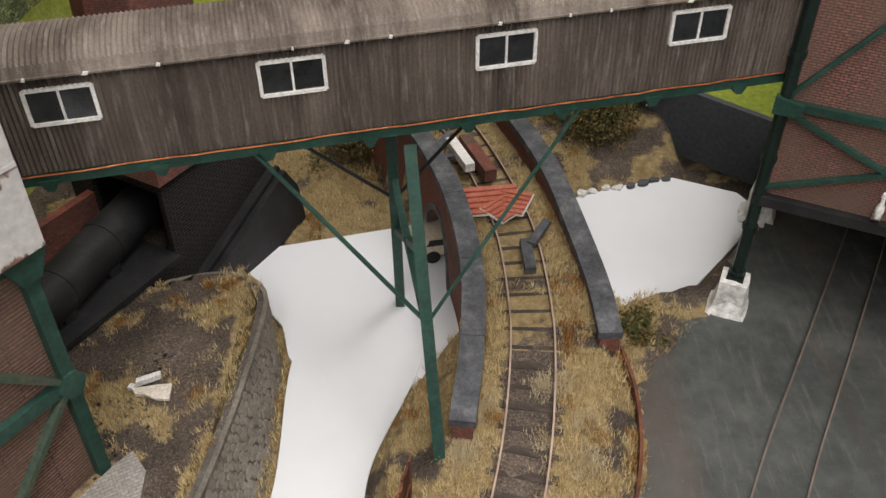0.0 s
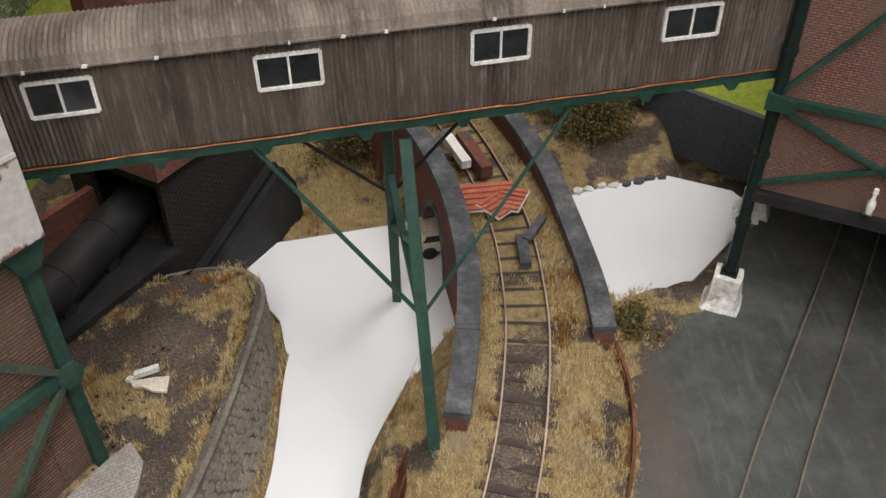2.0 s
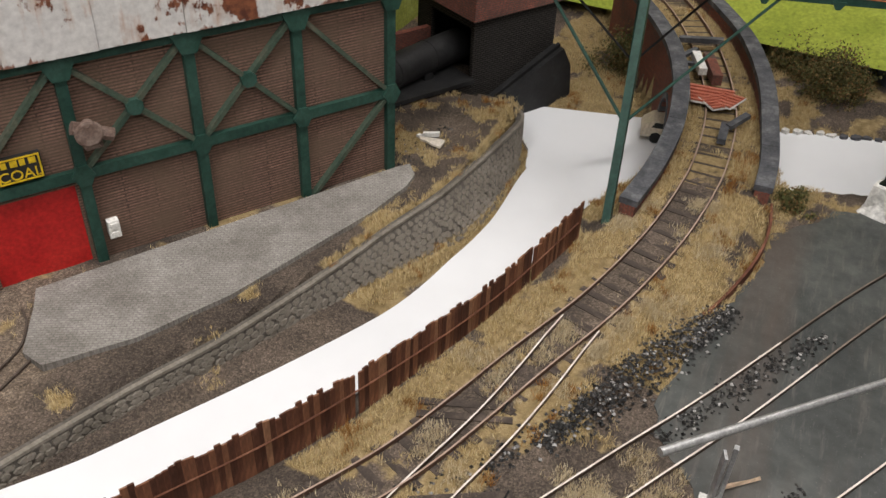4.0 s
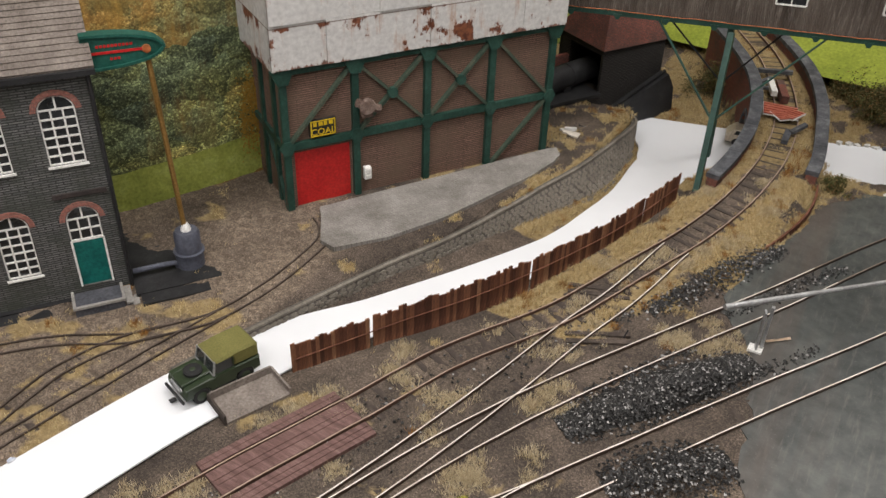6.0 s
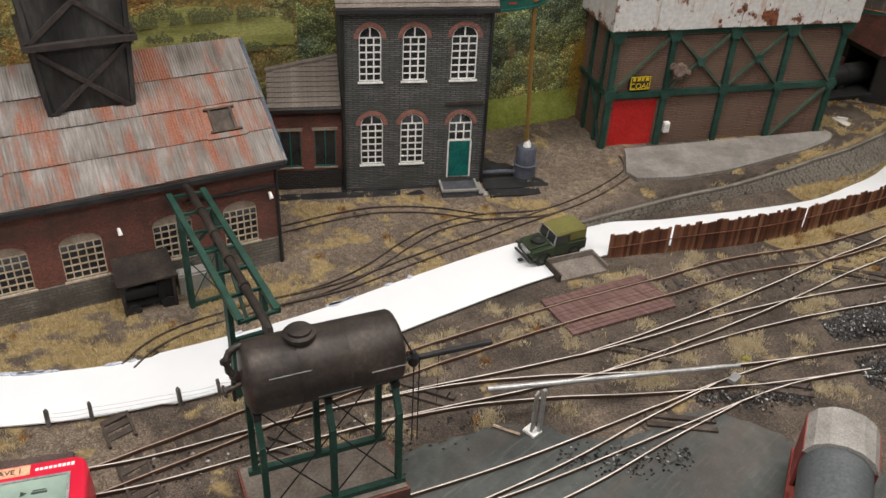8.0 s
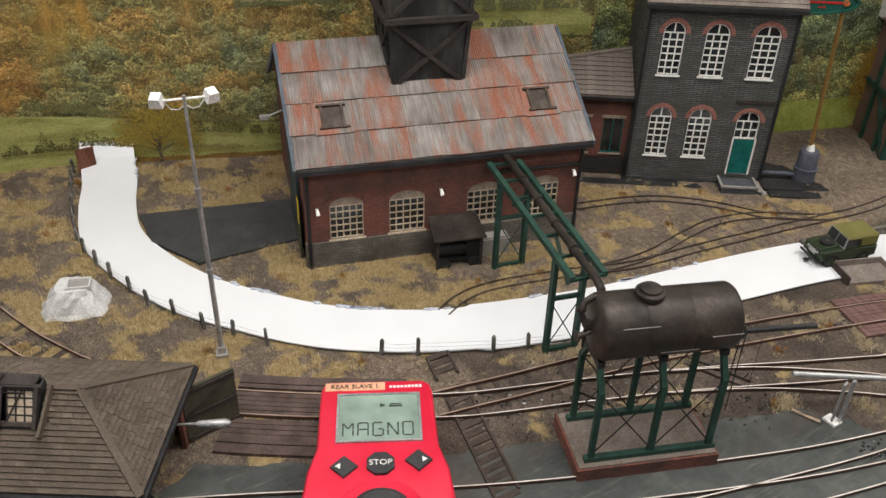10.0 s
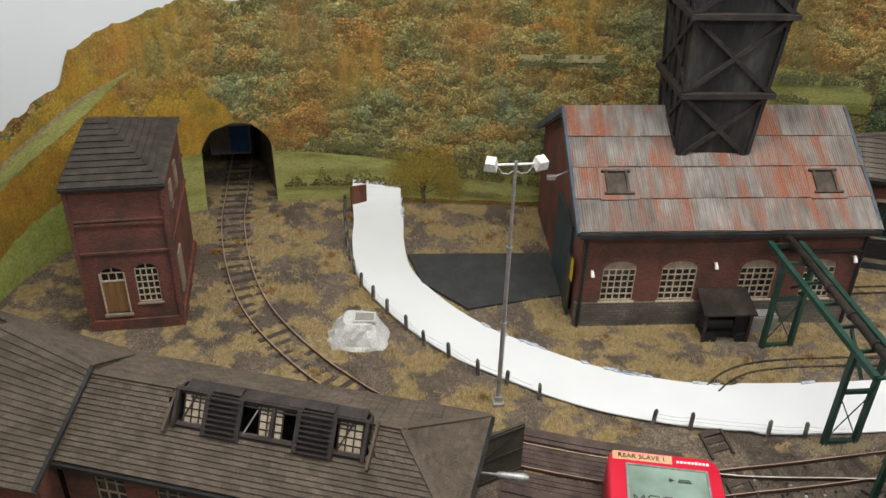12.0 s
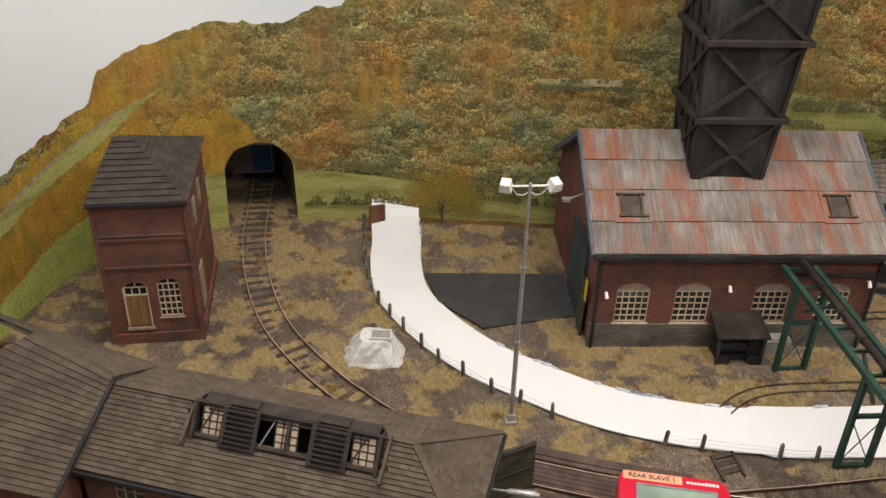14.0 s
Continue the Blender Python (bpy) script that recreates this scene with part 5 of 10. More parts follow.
LEDGES = [0.281, 0.374, 0.467, 0.56]
for z in LEDGES:
    k = hg_half(z) + 0.005
    r = Shape()
    for a, b in (((-k - 0.004, -k), (k + 0.004, -k)), ((k, -k), (k, k)), ((-k, k), (k, k)), ((-k, -k), (-k, k))):
        r.bar((C[0] + a[0], C[1] + a[1], z), (C[0] + b[0], C[1] + b[1], z), 0.008, 0.006)
    part("ledge", r, M_TIMBER, hg)
for lo, hi in zip([0.195] + LEDGES, LEDGES):
    for sx, sy in ((0, -1), (1, 0), (-1, 0)):
        x = Shape()
        for s in (-1, 1):
            ka, kb = hg_half(lo) + 0.002, hg_half(hi) + 0.002
            x.bar((C[0] + sx * ka + (-s * ka if sx == 0 else 0), C[1] + sy * ka + (-s * ka if sy == 0 else 0), lo + 0.003),
                  (C[0] + sx * kb + (s * kb if sx == 0 else 0), C[1] + sy * kb + (s * kb if sy == 0 else 0), hi - 0.003), 0.005, 0.004, (sx, sy, 0))
        part("cross_brace", x, M_TIMBER, hg)

# ---- coal bunker ----
M_GREENWORN = speckled("rubbed_green_steel", ((0.03, 0.055, 0.04), (0.055, 0.078, 0.055), (0.1, 0.09, 0.065)), 50, 350, 0.7, bump_s=0.15)
bk = thing("coal_bunker", "green framed brick coal bunker with rusted white cladding", "building", pose(-0.411, 0.028, 0.004, 0, 0, 58.7))
BW, BD = 0.377, 0.13
part("wall", wall(0, BW, 0, 0.19, [(0.014, 0.085, 0.0, 0.082, 0)], 0.004, 0.008), M_BUNKER, bk)
part("wall", Shape().box(0.004, 0.008, 0.008, BD, 0, 0.19), M_BUNKER, bk)
part("wall", Shape().box(BW - 0.008, BW - 0.004, 0.008, BD, 0, 0.19), M_BUNKER, bk)
part("wall", Shape().box(0.004, BW - 0.004, BD - 0.004, BD, 0, 0.19), M_BUNKER, bk)
part("door", Shape().box(0.014, 0.085, 0.006, 0.009, 0.0, 0.082), M_RED_DOOR, bk, "flat bright red door")
PX = [0.004, 0.092, 0.188, 0.28, 0.371]
ZM, ZT = 0.092, 0.186
for x in PX:
    part("post", Shape().box(x - 0.0042, x + 0.0042, -0.002, 0.004, 0, 0.192), M_GREEN, bk)
    part("gusset", Shape().prism([(x - 0.014, 0.19), (x + 0.014, 0.19), (x + 0.006, 0.172), (x - 0.006, 0.172)], -0.004, 0.001), M_GREEN, bk)
    part("gusset", Shape().prism([(x - 0.009, ZM), (x - 0.004, ZM + 0.009), (x + 0.004, ZM + 0.009), (x + 0.009, ZM), (x + 0.004, ZM - 0.009), (x - 0.004, ZM - 0.009)], -0.004, 0.001), M_GREEN, bk)
part("beam", Shape().box(0, BW, -0.001, 0.004, ZM - 0.0045, ZM + 0.0045), M_GREEN, bk)
part("beam", Shape().box(0, BW, -0.001, 0.004, ZT - 0.004, ZT + 0.004), M_GREEN, bk)


def brace(a, b):
    part("brace", Shape().bar((a[0], 0.001, a[1]), (b[0], 0.001, b[1]), 0.0038, 0.006, (0, 1, 0)), M_GREENWORN, bk)


for i in (1, 2):
    brace((PX[i], ZM), (PX[i + 1], ZT))
    brace((PX[i], ZT), (PX[i + 1], ZM))
    m = (PX[i] + PX[i + 1]) / 2
    part("gusset", Shape().prism([(m + 0.007 * math.cos(t), (ZM + ZT) / 2 + 0.007 * math.sin(t)) for t in (math.pi / 4 * k + 0.39 for k in range(8))], -0.004, 0.001), M_GREEN, bk)
brace((PX[0], ZM), (PX[1], ZT))
brace((PX[3], ZT), (PX[4], ZM))
brace((PX[3], 0.0), (PX[4], ZM))
for y in (0.03, 0.075, 0.12):
    part("post", Shape().box(0.0, 0.005, y - 0.004, y + 0.004, 0, 0.19), M_GREEN, bk)
part("brace", Shape().bar((0.002, 0.0, 0.0), (0.002, 0.06, 0.09), 0.005, 0.004), M_GREEN, bk)
part("beam", Shape().box(0.0, 0.005, 0.0, BD, ZM - 0.004, ZM + 0.004), M_GREEN, bk)
cl = Shape()
for r in range(5):
    for c in range(6):
        x0, x1 = -0.008 + (BW + 0.014) / 6 * c, -0.008 + (BW + 0.014) / 6 * (c + 1)
        y = -0.006 - 0.0012 * ((r + c) % 2) - 0.0006 * r
        cl.box(x0, x1 - 0.0004, y, -0.002, 0.19 + 0.052 * r + 0.0006, 0.19 + 0.052 * (r + 1))
part("cladding", cl, M_CLAD, bk, "white sheet cladding with rust streaks")
part("cladding", Shape().box(-0.008, -0.003, -0.004, BD + 0.006, 0.188, 0.45).box(BW + 0.002, BW + 0.006, -0.004, BD + 0.006, 0.188, 0.45).box(-0.003, BW + 0.002, BD, BD + 0.005, 0.188, 0.45), M_CLAD, bk)
part("top", Shape().box(-0.01, BW + 0.008, -0.01, BD + 0.008, 0.45, 0.456), M_CLAD, bk)
M_YELLOW = speckled("yellow_paint", ((0.5, 0.33, 0.01), (0.58, 0.4, 0.015), (0.62, 0.44, 0.02)), 40, 300, 0.6)
sg = part("sign", Shape().box(0.033, 0.066, -0.0012, 0.003, 0.1, 0.121), M_BLACK, bk, "yellow sign reading COAL")
part("sign_border", Shape().box(0.034, 0.065, -0.002, -0.001, 0.1005, 0.1016).box(0.034, 0.065, -0.002, -0.001, 0.1194, 0.1205).box(0.034, 0.0352, -0.002, -0.001, 0.1016, 0.1194).box(0.0638, 0.065, -0.002, -0.001, 0.1016, 0.1194), M_YELLOW, sg)


def lettering(text, size, material, parent, m, name="lettering", extrude=0.0003):
    """Words as a flat mesh."""
    cu = bpy.data.curves.new(name, "FONT")
    cu.body, cu.size, cu.extrude, cu.align_x, cu.align_y = text, size, extrude, "CENTER", "CENTER"
    tmp = bpy.data.objects.new(name, cu)
    me = bpy.data.meshes.new_from_object(tmp)
    bpy.data.objects.remove(tmp)
    me.materials.clear()
    me.materials.append(material)
    ob = new(name, me)
    ob.parent = parent
    ob.matrix_basis = m
    return ob


lettering("COAL", 0.0115, M_YELLOW, sg, pose(0.0495, -0.0016, 0.1058, 90, 0, 0))
bars = Shape()
for i, w in enumerate((0.004, 0.005, 0.004, 0.005)):
    bars.box(0.0375 + 0.0065 * i, 0.0375 + 0.0065 * i + w, -0.0018, -0.001, 0.1135, 0.1185)
part("small_lettering", bars, M_YELLOW, sg)
part("switch_box", Shape().box(0.101, 0.11, -0.003, 0.004, 0.028, 0.044).box(0.1025, 0.1085, -0.0042, -0.003, 0.0295, 0.034).box(0.1025, 0.1085, -0.0042, -0.003, 0.038, 0.0425), M_WHITE, bk, "small white wall box")
M_VALVE = speckled("pale_rusty_iron", ((0.09, 0.055, 0.042), (0.16, 0.11, 0.09), (0.26, 0.2, 0.17)), 90, 500, 0.8)
vp = Shape().rod([(0.104, 0.0, 0.13), (0.104, -0.012, 0.13), (0.1, -0.016, 0.142)], 0.0045).rod([(0.09, -0.01, 0.138), (0.118, -0.012, 0.126)], 0.0055).rod([(0.098, -0.006, 0.118), (0.108, -0.012, 0.122)], 0.004)
part("pipe_elbow", vp, M_VALVE, bk, "rusty valve and pipe fitting")
part("hand_wheel", Shape().lathe((0.1, -0.0165, 0.134), (0.1, -0.0195, 0.134), ((0, 0.009), (0.3, 0.0105), (0.7, 0.0105), (1, 0.009)), 16), M_VALVE, bk)

# ---- conveyor gantry ----
CV = pose(-0.206, 0.416, 0.199, 0, -0.72, 13.9)
cv = thing("conveyor_bridge", "brown corrugated conveyor bridge with white windows", "conveyor bridge", CV)
CW, CD, CH = 0.452, 0.05, 0.062
x0 = -0.05
n = int((CW - x0) / 0.0029 * 4)


def ribbed(y, z0, z1, holes):
    s = Shape()
    o = []
    xs = [x0 + (CW - x0) * i / n for i in range(n + 1)]
    for x in xs:
        yy = y + 0.0008 * math.sin(2 * math.pi * x / 0.0029)
        o += [(x, yy, z) for z in (z0, 0.031, 0.0517, z1)]
    fs = []
    for i in range(n):
        xm = (xs[i] + xs[i + 1]) / 2
        for j in range(3):
            if j == 1 and any(a < xm < b for a, b in holes):
                continue
            fs.append((4 * i + j, 4 * i + 4 + j, 4 * i + 5 + j, 4 * i + 1 + j))
    return s.add(o, fs)


CWIN = [(-0.0184, 0.0172), (0.106, 0.143), (0.2335, 0.2695), (0.358, 0.3955)]
part("side_wall", ribbed(0, 0, 0.064, CWIN), M_CONV, cv)
part("side_wall", ribbed(CD, 0, 0.064, []), M_CONV, cv)
part("inner_lining", wall(x0, CW, 0.001, 0.062, [(a, b, 0.031, 0.0517, 0) for a, b in CWIN], 0.001, 0.003), M_BLACK, cv)
roof = Shape()
o = []
for i in range(n + 1):
    x = x0 + (CW - x0) * i / n
    w = 0.0008 * math.sin(2 * math.pi * x / 0.0029)
    for j in range(9):
        t = math.pi * j / 8
        o.append((x, CD / 2 - (CD / 2 + 0.004) * math.cos(t) + 0 * w, 0.061 + (0.013 + w) * math.sin(t) ** 0.8))
roof.add(o, [(9 * i + j, 9 * i + 9 + j, 9 * i + 10 + j, 9 * i + j + 1) for i in range(n) for j in range(8)])
part("roof", roof, M_CONVROOF, cv, "rounded weathered grey-brown corrugated roof", smooth=True)
part("eave_edge", Shape().bar((x0, -0.0046, 0.0605), (CW, -0.0046, 0.0605), 0.0016, 0.0012), M_CONVROOF, cv, "rubbed pale edge of the roof sheet")
chips = random.Random(9)
for i in range(11):
    x = x0 + 0.02 + (CW - x0 - 0.04) * (i + chips.uniform(0, 0.8)) / 11
    w = chips.uniform(0.0006, 0.0022)
    part("paint_chip", Shape().prism([(x - w, 0.0598), (x + w * 0.6, 0.0594), (x + w, 0.0612), (x - w * 0.3, 0.0618)], -0.0058, -0.005), M_WHITE, cv)
part("floor_plate", Shape().box(x0, CW, 0.002, CD - 0.002, -0.001, 0.002), M_BLACK, cv)
for a, b in CWIN:
    window(cv, a, b, 0.031, 0.0517, -0.003, 2, 1, 0, M_WHITE, bar=0.0013, sill=False)
for y in (0.002, CD - 0.002):
    part("girder", Shape().bar((x0, y, -0.004), (CW, y, -0.004), 0.007, 0.006), M_GREEN, cv)
M_COPPER = speckled("orange_copper_wire", ((0.24, 0.07, 0.025), (0.42, 0.13, 0.045), (0.58, 0.24, 0.1)), 90, 300, 0.4, 0.3)
rnd = random.Random(4)
part("copper_wire", Shape().rod([(x0 + (CW - x0) * i / 40, -0.003, 0.0005 + rnd.uniform(-0.0006, 0.0006)) for i in range(41)], 0.00055, 6), M_COPPER, cv, "thin bare copper wire")
for i in range(8):
    x = x0 + 0.03 + i * 0.062
    part("bracket", Shape().prism([(x - 0.006, -0.004), (x + 0.006, -0.004), (x + 0.002, -0.011), (x - 0.002, -0.011)], -0.003, 0.006), M_GREEN, cv)
# trestle under the bridge
tr = thing("trestle", "green steel trestle legs with cross bracing", "trestle")
legA, legB = Vector((-0.02, 0.45, 0.193)), Vector((-0.037, 0.525, 0.192))
footA, footB = Vector((-0.001, 0.351, 0.0)), Vector((-0.037, 0.558, PLAZA_Z))
for top, foot in ((legA, footA), (legB, footB)):
    part("leg", Shape().bar(top, foot, 0.0095, 0.0075, (1, 0, 0)), M_GREEN, tr)
part("strut", Shape().bar(legA.lerp(footA, 0.55), legB.lerp(footB, 0.35), 0.005), M_GREEN, tr)
part("strut", Shape().bar(legA.lerp(footA, 0.3), legB.lerp(footB, 0.6), 0.005), M_GREEN, tr)
cvp = lambda x, y, z: CV @ Vector((x, y, z))
part("tie", Shape().rod([cvp(0.095, 0.003, -0.006), legA.lerp(footA, 0.52)], 0.0016, 6), M_GREEN, tr)
part("tie", Shape().rod([cvp(0.305, 0.003, -0.006), legA.lerp(footA, 0.52)], 0.0014, 6), M_GREEN, tr)
part("tie", Shape().rod([cvp(0.095, CD, -0.006), legB.lerp(footB, 0.45)], 0.0014, 6), M_BLACK, tr)
part("tie", Shape().rod([cvp(0.27, CD, -0.006), legB.lerp(footB, 0.45)], 0.0014, 6), M_BLACK, tr)

# ---- screens building on stilts ----
M_DARKGREEN = speckled("dark_green_steel_paint", ((0.006, 0.012, 0.01), (0.009, 0.019, 0.015), (0.016, 0.03, 0.025)), 40, 300, 0.4, bump_s=0.05)
sb = thing("screens_building", "brick screens building on green steel stilts over the tracks", "building", pose(0.229, 0.514, 0.0, 0, 0, -25.5))
part("wall", Shape().box(0, 0.4, 0.003, 0.008, 0.112, 0.42), M_PANEL, sb)
part("wall", Shape().box(0, 0.005, 0.008, 0.28, 0.112, 0.42), M_PANEL, sb)
part("wall", Shape().box(0.395, 0.4, 0.008, 0.28, 0.112, 0.42).box(0.005, 0.395, 0.275, 0.28, 0.112, 0.42), M_PANEL, sb)
part("floor_deck", Shape().box(-0.004, 0.404, -0.004, 0.284, 0.104, 0.112), M_BLACK, sb)
part("roof", Shape().box(-0.006, 0.406, -0.006, 0.286, 0.42, 0.43), M_SLATE, sb)
for x in (0, 0.2, 0.38):
    for y in (0, 0.14):
        top = 0.42 if y == 0 else 0.11
        part("leg", Shape().rod([(x, y, 0.0), (x, y, top)], 0.0045, 10), M_DARKGREEN, sb)
        for z in (0.036, 0.08, 0.14, 0.22, 0.3):
            if z < top:
                part("collar", Shape().lathe((x, y, z), (x, y, z + 0.004), ((0, 0.0058), (1, 0.0058)), 10), M_DARKGREEN, sb)
        fr = random.Random(int(x * 1000 + y * 100))
        rings = [[(x + k * sx * fr.uniform(0.85, 1.12), y + k * sy * fr.uniform(0.85, 1.12), z + fr.uniform(-0.001, 0.001)) for sx, sy in ((-1, -1), (0, -1.05), (1, -1), (1.05, 0), (1, 1), (0, 1.05), (-1, 1), (-1.05, 0))] for z, k in ((-0.003, 0.0165), (0.004, 0.0125), (0.014, 0.0112), (0.031, 0.0098), (0.032, 0.007))]
        fo = [p for r in rings for p in r]
        base = part("footing", Shape().add(fo, [(8 * r + i, 8 * r + (i + 1) % 8, 8 * r + 8 + (i + 1) % 8, 8 * r + 8 + i) for r in range(4) for i in range(8)] + [tuple(range(32, 40))]), M_PLASTER_ROUGH, sb, "rough white plaster footing")
        part("base_plate", Shape().box(x - 0.0065, x + 0.0065, y - 0.0065, y + 0.0065, 0.032, 0.0345), M_DARKGREEN, base)
for z in (0.186, 0.109, 0.335):
    part("beam", Shape().bar((0, -0.001, z), (0.4, -0.001, z), 0.0045, 0.0055), M_GREEN, sb)
for (a, b), (c, d) in (((0, 0.182), (0.15, 0.12)), ((0, 0.118), (0.15, 0.182)), ((0, 0.19), (0.105, 0.33)), ((0.15, 0.182), (0.3, 0.12)), ((0.15, 0.118), (0.3, 0.182)), ((0.15, 0.33), (0.255, 0.19))):
    part("brace", Shape().bar((a, -0.001, b), (c, -0.001, d), 0.003, 0.004, (0, 1, 0)), M_GREEN, sb)
for x in (0.0, 0.15):
    part("gusset", Shape().prism([(x - 0.006, 0.18), (x + 0.013, 0.18), (x + 0.013, 0.189), (x - 0.006, 0.193)], -0.007, -0.002), M_GREEN, sb)
# black sheets added behind and beside the stilts to deepen the shade there
part("back_screen", Shape().box(0.0, 0.4, 0.268, 0.272, 0, 0.104), M_BLACK, sb, "black sheet added to deepen the shade below the building")
part("back_screen", Shape().box(0.396, 0.4, 0.0, 0.268, 0, 0.104), M_BLACK, sb, "black sheet added to deepen the shade below the building")

# ---- brick hut tower by the tunnel ----
tw = thing("brick_tower", "narrow two storey red brick tower with hipped slate roof", "building", pose(-0.77, -1.361, -0.004, 0, 0, 78.6))
TW, TD, TE = 0.102, 0.172, 0.195
holes = [(0.0185, 0.0445, 0.027, 0.09, 0.008), (0.0565, 0.0825, 0.04, 0.093, 0.008)]
part("wall", wall(0, TW, 0, TE, holes, 0, 0.004), M_RED_BRICK, tw)
part("wall", Shape().box(TW - 0.004, TW, 0.004, TD, 0, TE), M_RED_BRICK, tw)
part("wall", Shape().box(0, 0.004, 0.004, TD, 0, TE), M_RED_BRICK, tw)
part("wall", Shape().box(0.004, TW - 0.004, TD - 0.004, TD, 0, TE), M_RED_BRICK, tw)
for z in (0.109, 0.146):
    part("string_course", Shape().box(-0.002, TW + 0.002, -0.002, TD, z, z + 0.003), M_RED_BRICK, tw)
part("plinth", Shape().box(-0.003, TW + 0.003, -0.003, TD, 0, 0.018), M_RED_BRICK, tw)
o = 0.0045
c = ((-o, -o, TE), (TW + o, -o, TE), (TW + o, TD + o, TE), (-o, TD + o, TE), (0.027, 0.12, TE + 0.0285), (0.009, 0.12, TE + 0.0285))
TOWER_ROOF = c
part("soffit", Shape().add(c[:4], ((3, 2, 1, 0),)), M_SLATE, tw)
window(tw, 0.0565, 0.0825, 0.04, 0.093, 0, 4, 5, 0.008, frame=M_CREAM, sill_mat=M_TAN, bar=0.0013, fan=True)
window(tw, 0.0185, 0.0445, 0.071, 0.09, 0, 3, 1, 0.008, frame=M_CREAM, sill=False, bar=0.0013, fan=True)
M_OCHRE = speckled("ochre_door", ((0.19, 0.1, 0.04), (0.24, 0.13, 0.055), (0.28, 0.16, 0.07)), 60, 400, 0.7, stretch=(4, 1, 0.3))
part("door", Shape().box(0.0185, 0.0445, 0.002, 0.005, 0.027, 0.071), M_OCHRE, tw, "ochre brown plank door")
part("door_sill", Shape().box(0.0155, 0.0475, -0.003, 0.003, 0.0235, 0.027), M_TAN, tw)
part("door_frame", Shape().box(0.0172, 0.0186, -0.0012, 0.003, 0.027, 0.083).box(0.0444, 0.0458, -0.0012, 0.003, 0.027, 0.083), M_CREAM, tw)
for x in (0.0, TW):
    part("corner_pier", Shape().box(x - 0.0025, x + 0.0025, -0.0028, 0.004, 0.018, TE), M_RED_BRICK, tw)
part("gutter", Shape().bar((-0.004, -0.006, TE - 0.001), (TW + 0.004, -0.006, TE - 0.001), 0.003), M_BLACK, tw)


# ---- engine shed with hipped roof ----
SHED = pose(-0.281, -1.094, 0.0, 0, 0, 56.3)
sd = thing("engine_shed", "long brick engine shed with brown slate roof", "building", SHED)
# local x runs along the front, 0 at the doors' end; y goes back
SE, SR, SD, RY, HX, X0 = 0.076, 0.041, 0.15, 0.071, -0.0645, -0.36
holes = [(x, x + 0.03, 0.012, 0.062, 0) for x in (-0.06, -0.13, -0.2, -0.27, -0.33)]
part("wall", wall(X0, -0.008, 0, SE, holes, 0.008, 0.012), M_RED_BRICK, sd)
part("wall", Shape().box(X0, -0.008, SD - 0.012, SD - 0.008, 0, SE), M_RED_BRICK, sd)
part("wall", Shape().box(-0.012, -0.008, 0.012, 0.03, 0, SE), M_RED_BRICK, sd)
part("wall", Shape().box(-0.012, -0.008, SD - 0.03, SD - 0.012, 0, SE), M_RED_BRICK, sd)
part("lintel", Shape().box(-0.012, -0.008, 0.03, SD - 0.03, 0.064, SE), M_TIMBER, sd)
for a, b, z0, z1, _ in holes:
    window(sd, a, b, z0, z1, 0.008, 3, 4, 0, frame=M_TAN, bar=0.0013, head=M_TAN, sill_mat=M_TAN)
DX0, DX1 = -0.262, -0.092


def slope(name, corners, rows, per, material, seed, gap=None, parent=None):
    """A slated roof face: eave left, eave right, top right, top left; gap leaves out an oblong (along, up)."""
    a, b, c, d = [Vector(p) for p in corners]
    n = (b - a).cross(d - a).normalized()
    if n.z < 0:
        n = -n
    part("roof_board", Shape().add([*(p - n * 0.0012 for p in (a, b, c, d)), *(p - n * 0.004 for p in (a, b, c, d))], ((0, 1, 2, 3), (7, 6, 5, 4), (0, 4, 5, 1), (1, 5, 6, 2), (2, 6, 7, 3), (3, 7, 4, 0))) if gap is None else
         Shape().add([*(a.lerp(b, u).lerp(d.lerp(c, u), v) - n * 0.0012 for u, v in ((0, 0), (1, 0), (1, gap[2]), (0, gap[2]))), *(a.lerp(b, u).lerp(d.lerp(c, u), v) - n * 0.0014 for u, v in ((0, 0), (1, 0), (1, gap[2]), (0, gap[2])))],
                     ((0, 1, 2, 3), (7, 6, 5, 4))), material, parent)
    rnd = random.Random(seed)
    s = Shape()
    for r in range(rows):
        v0, v1 = r / rows, min(1.0, (r + 1.2) / rows)
        l0, r0 = a.lerp(d, v0), b.lerp(c, v0)
        l1, r1 = a.lerp(d, v1), b.lerp(c, v1)
        width = (r0 - l0).length
        k = max(1, round(width / per))
        for i in range(k + 1):
            u0, u1 = (i - 0.5 * (r % 2)) / k, (i + 1 - 0.5 * (r % 2)) / k
            u0, u1 = max(0, u0), min(1, u1)
            if u1 - u0 < 0.01 / k:
                continue
            if gap and gap[0] < (u0 + u1) / 2 < gap[1] and v0 > gap[2] - 0.5 / rows:
                continue
            j = rnd.uniform(0.0, 0.0004)
            u1 -= 0.035 / k
            p = [l0.lerp(r0, u0) + n * (0.0017 + j), l0.lerp(r0, u1) + n * (0.0017 + j), l1.lerp(r1, u1) + n * 0.0, l1.lerp(r1, u0) + n * 0.0]
            q = [l0.lerp(r0, u0) - n * 0.0004, l0.lerp(r0, u1) - n * 0.0004]
            s.add(p + q, ((0, 1, 2, 3), (4, 5, 1, 0)))
    return part(name, s, material, parent, "courses of brown slates", kind="stuff")


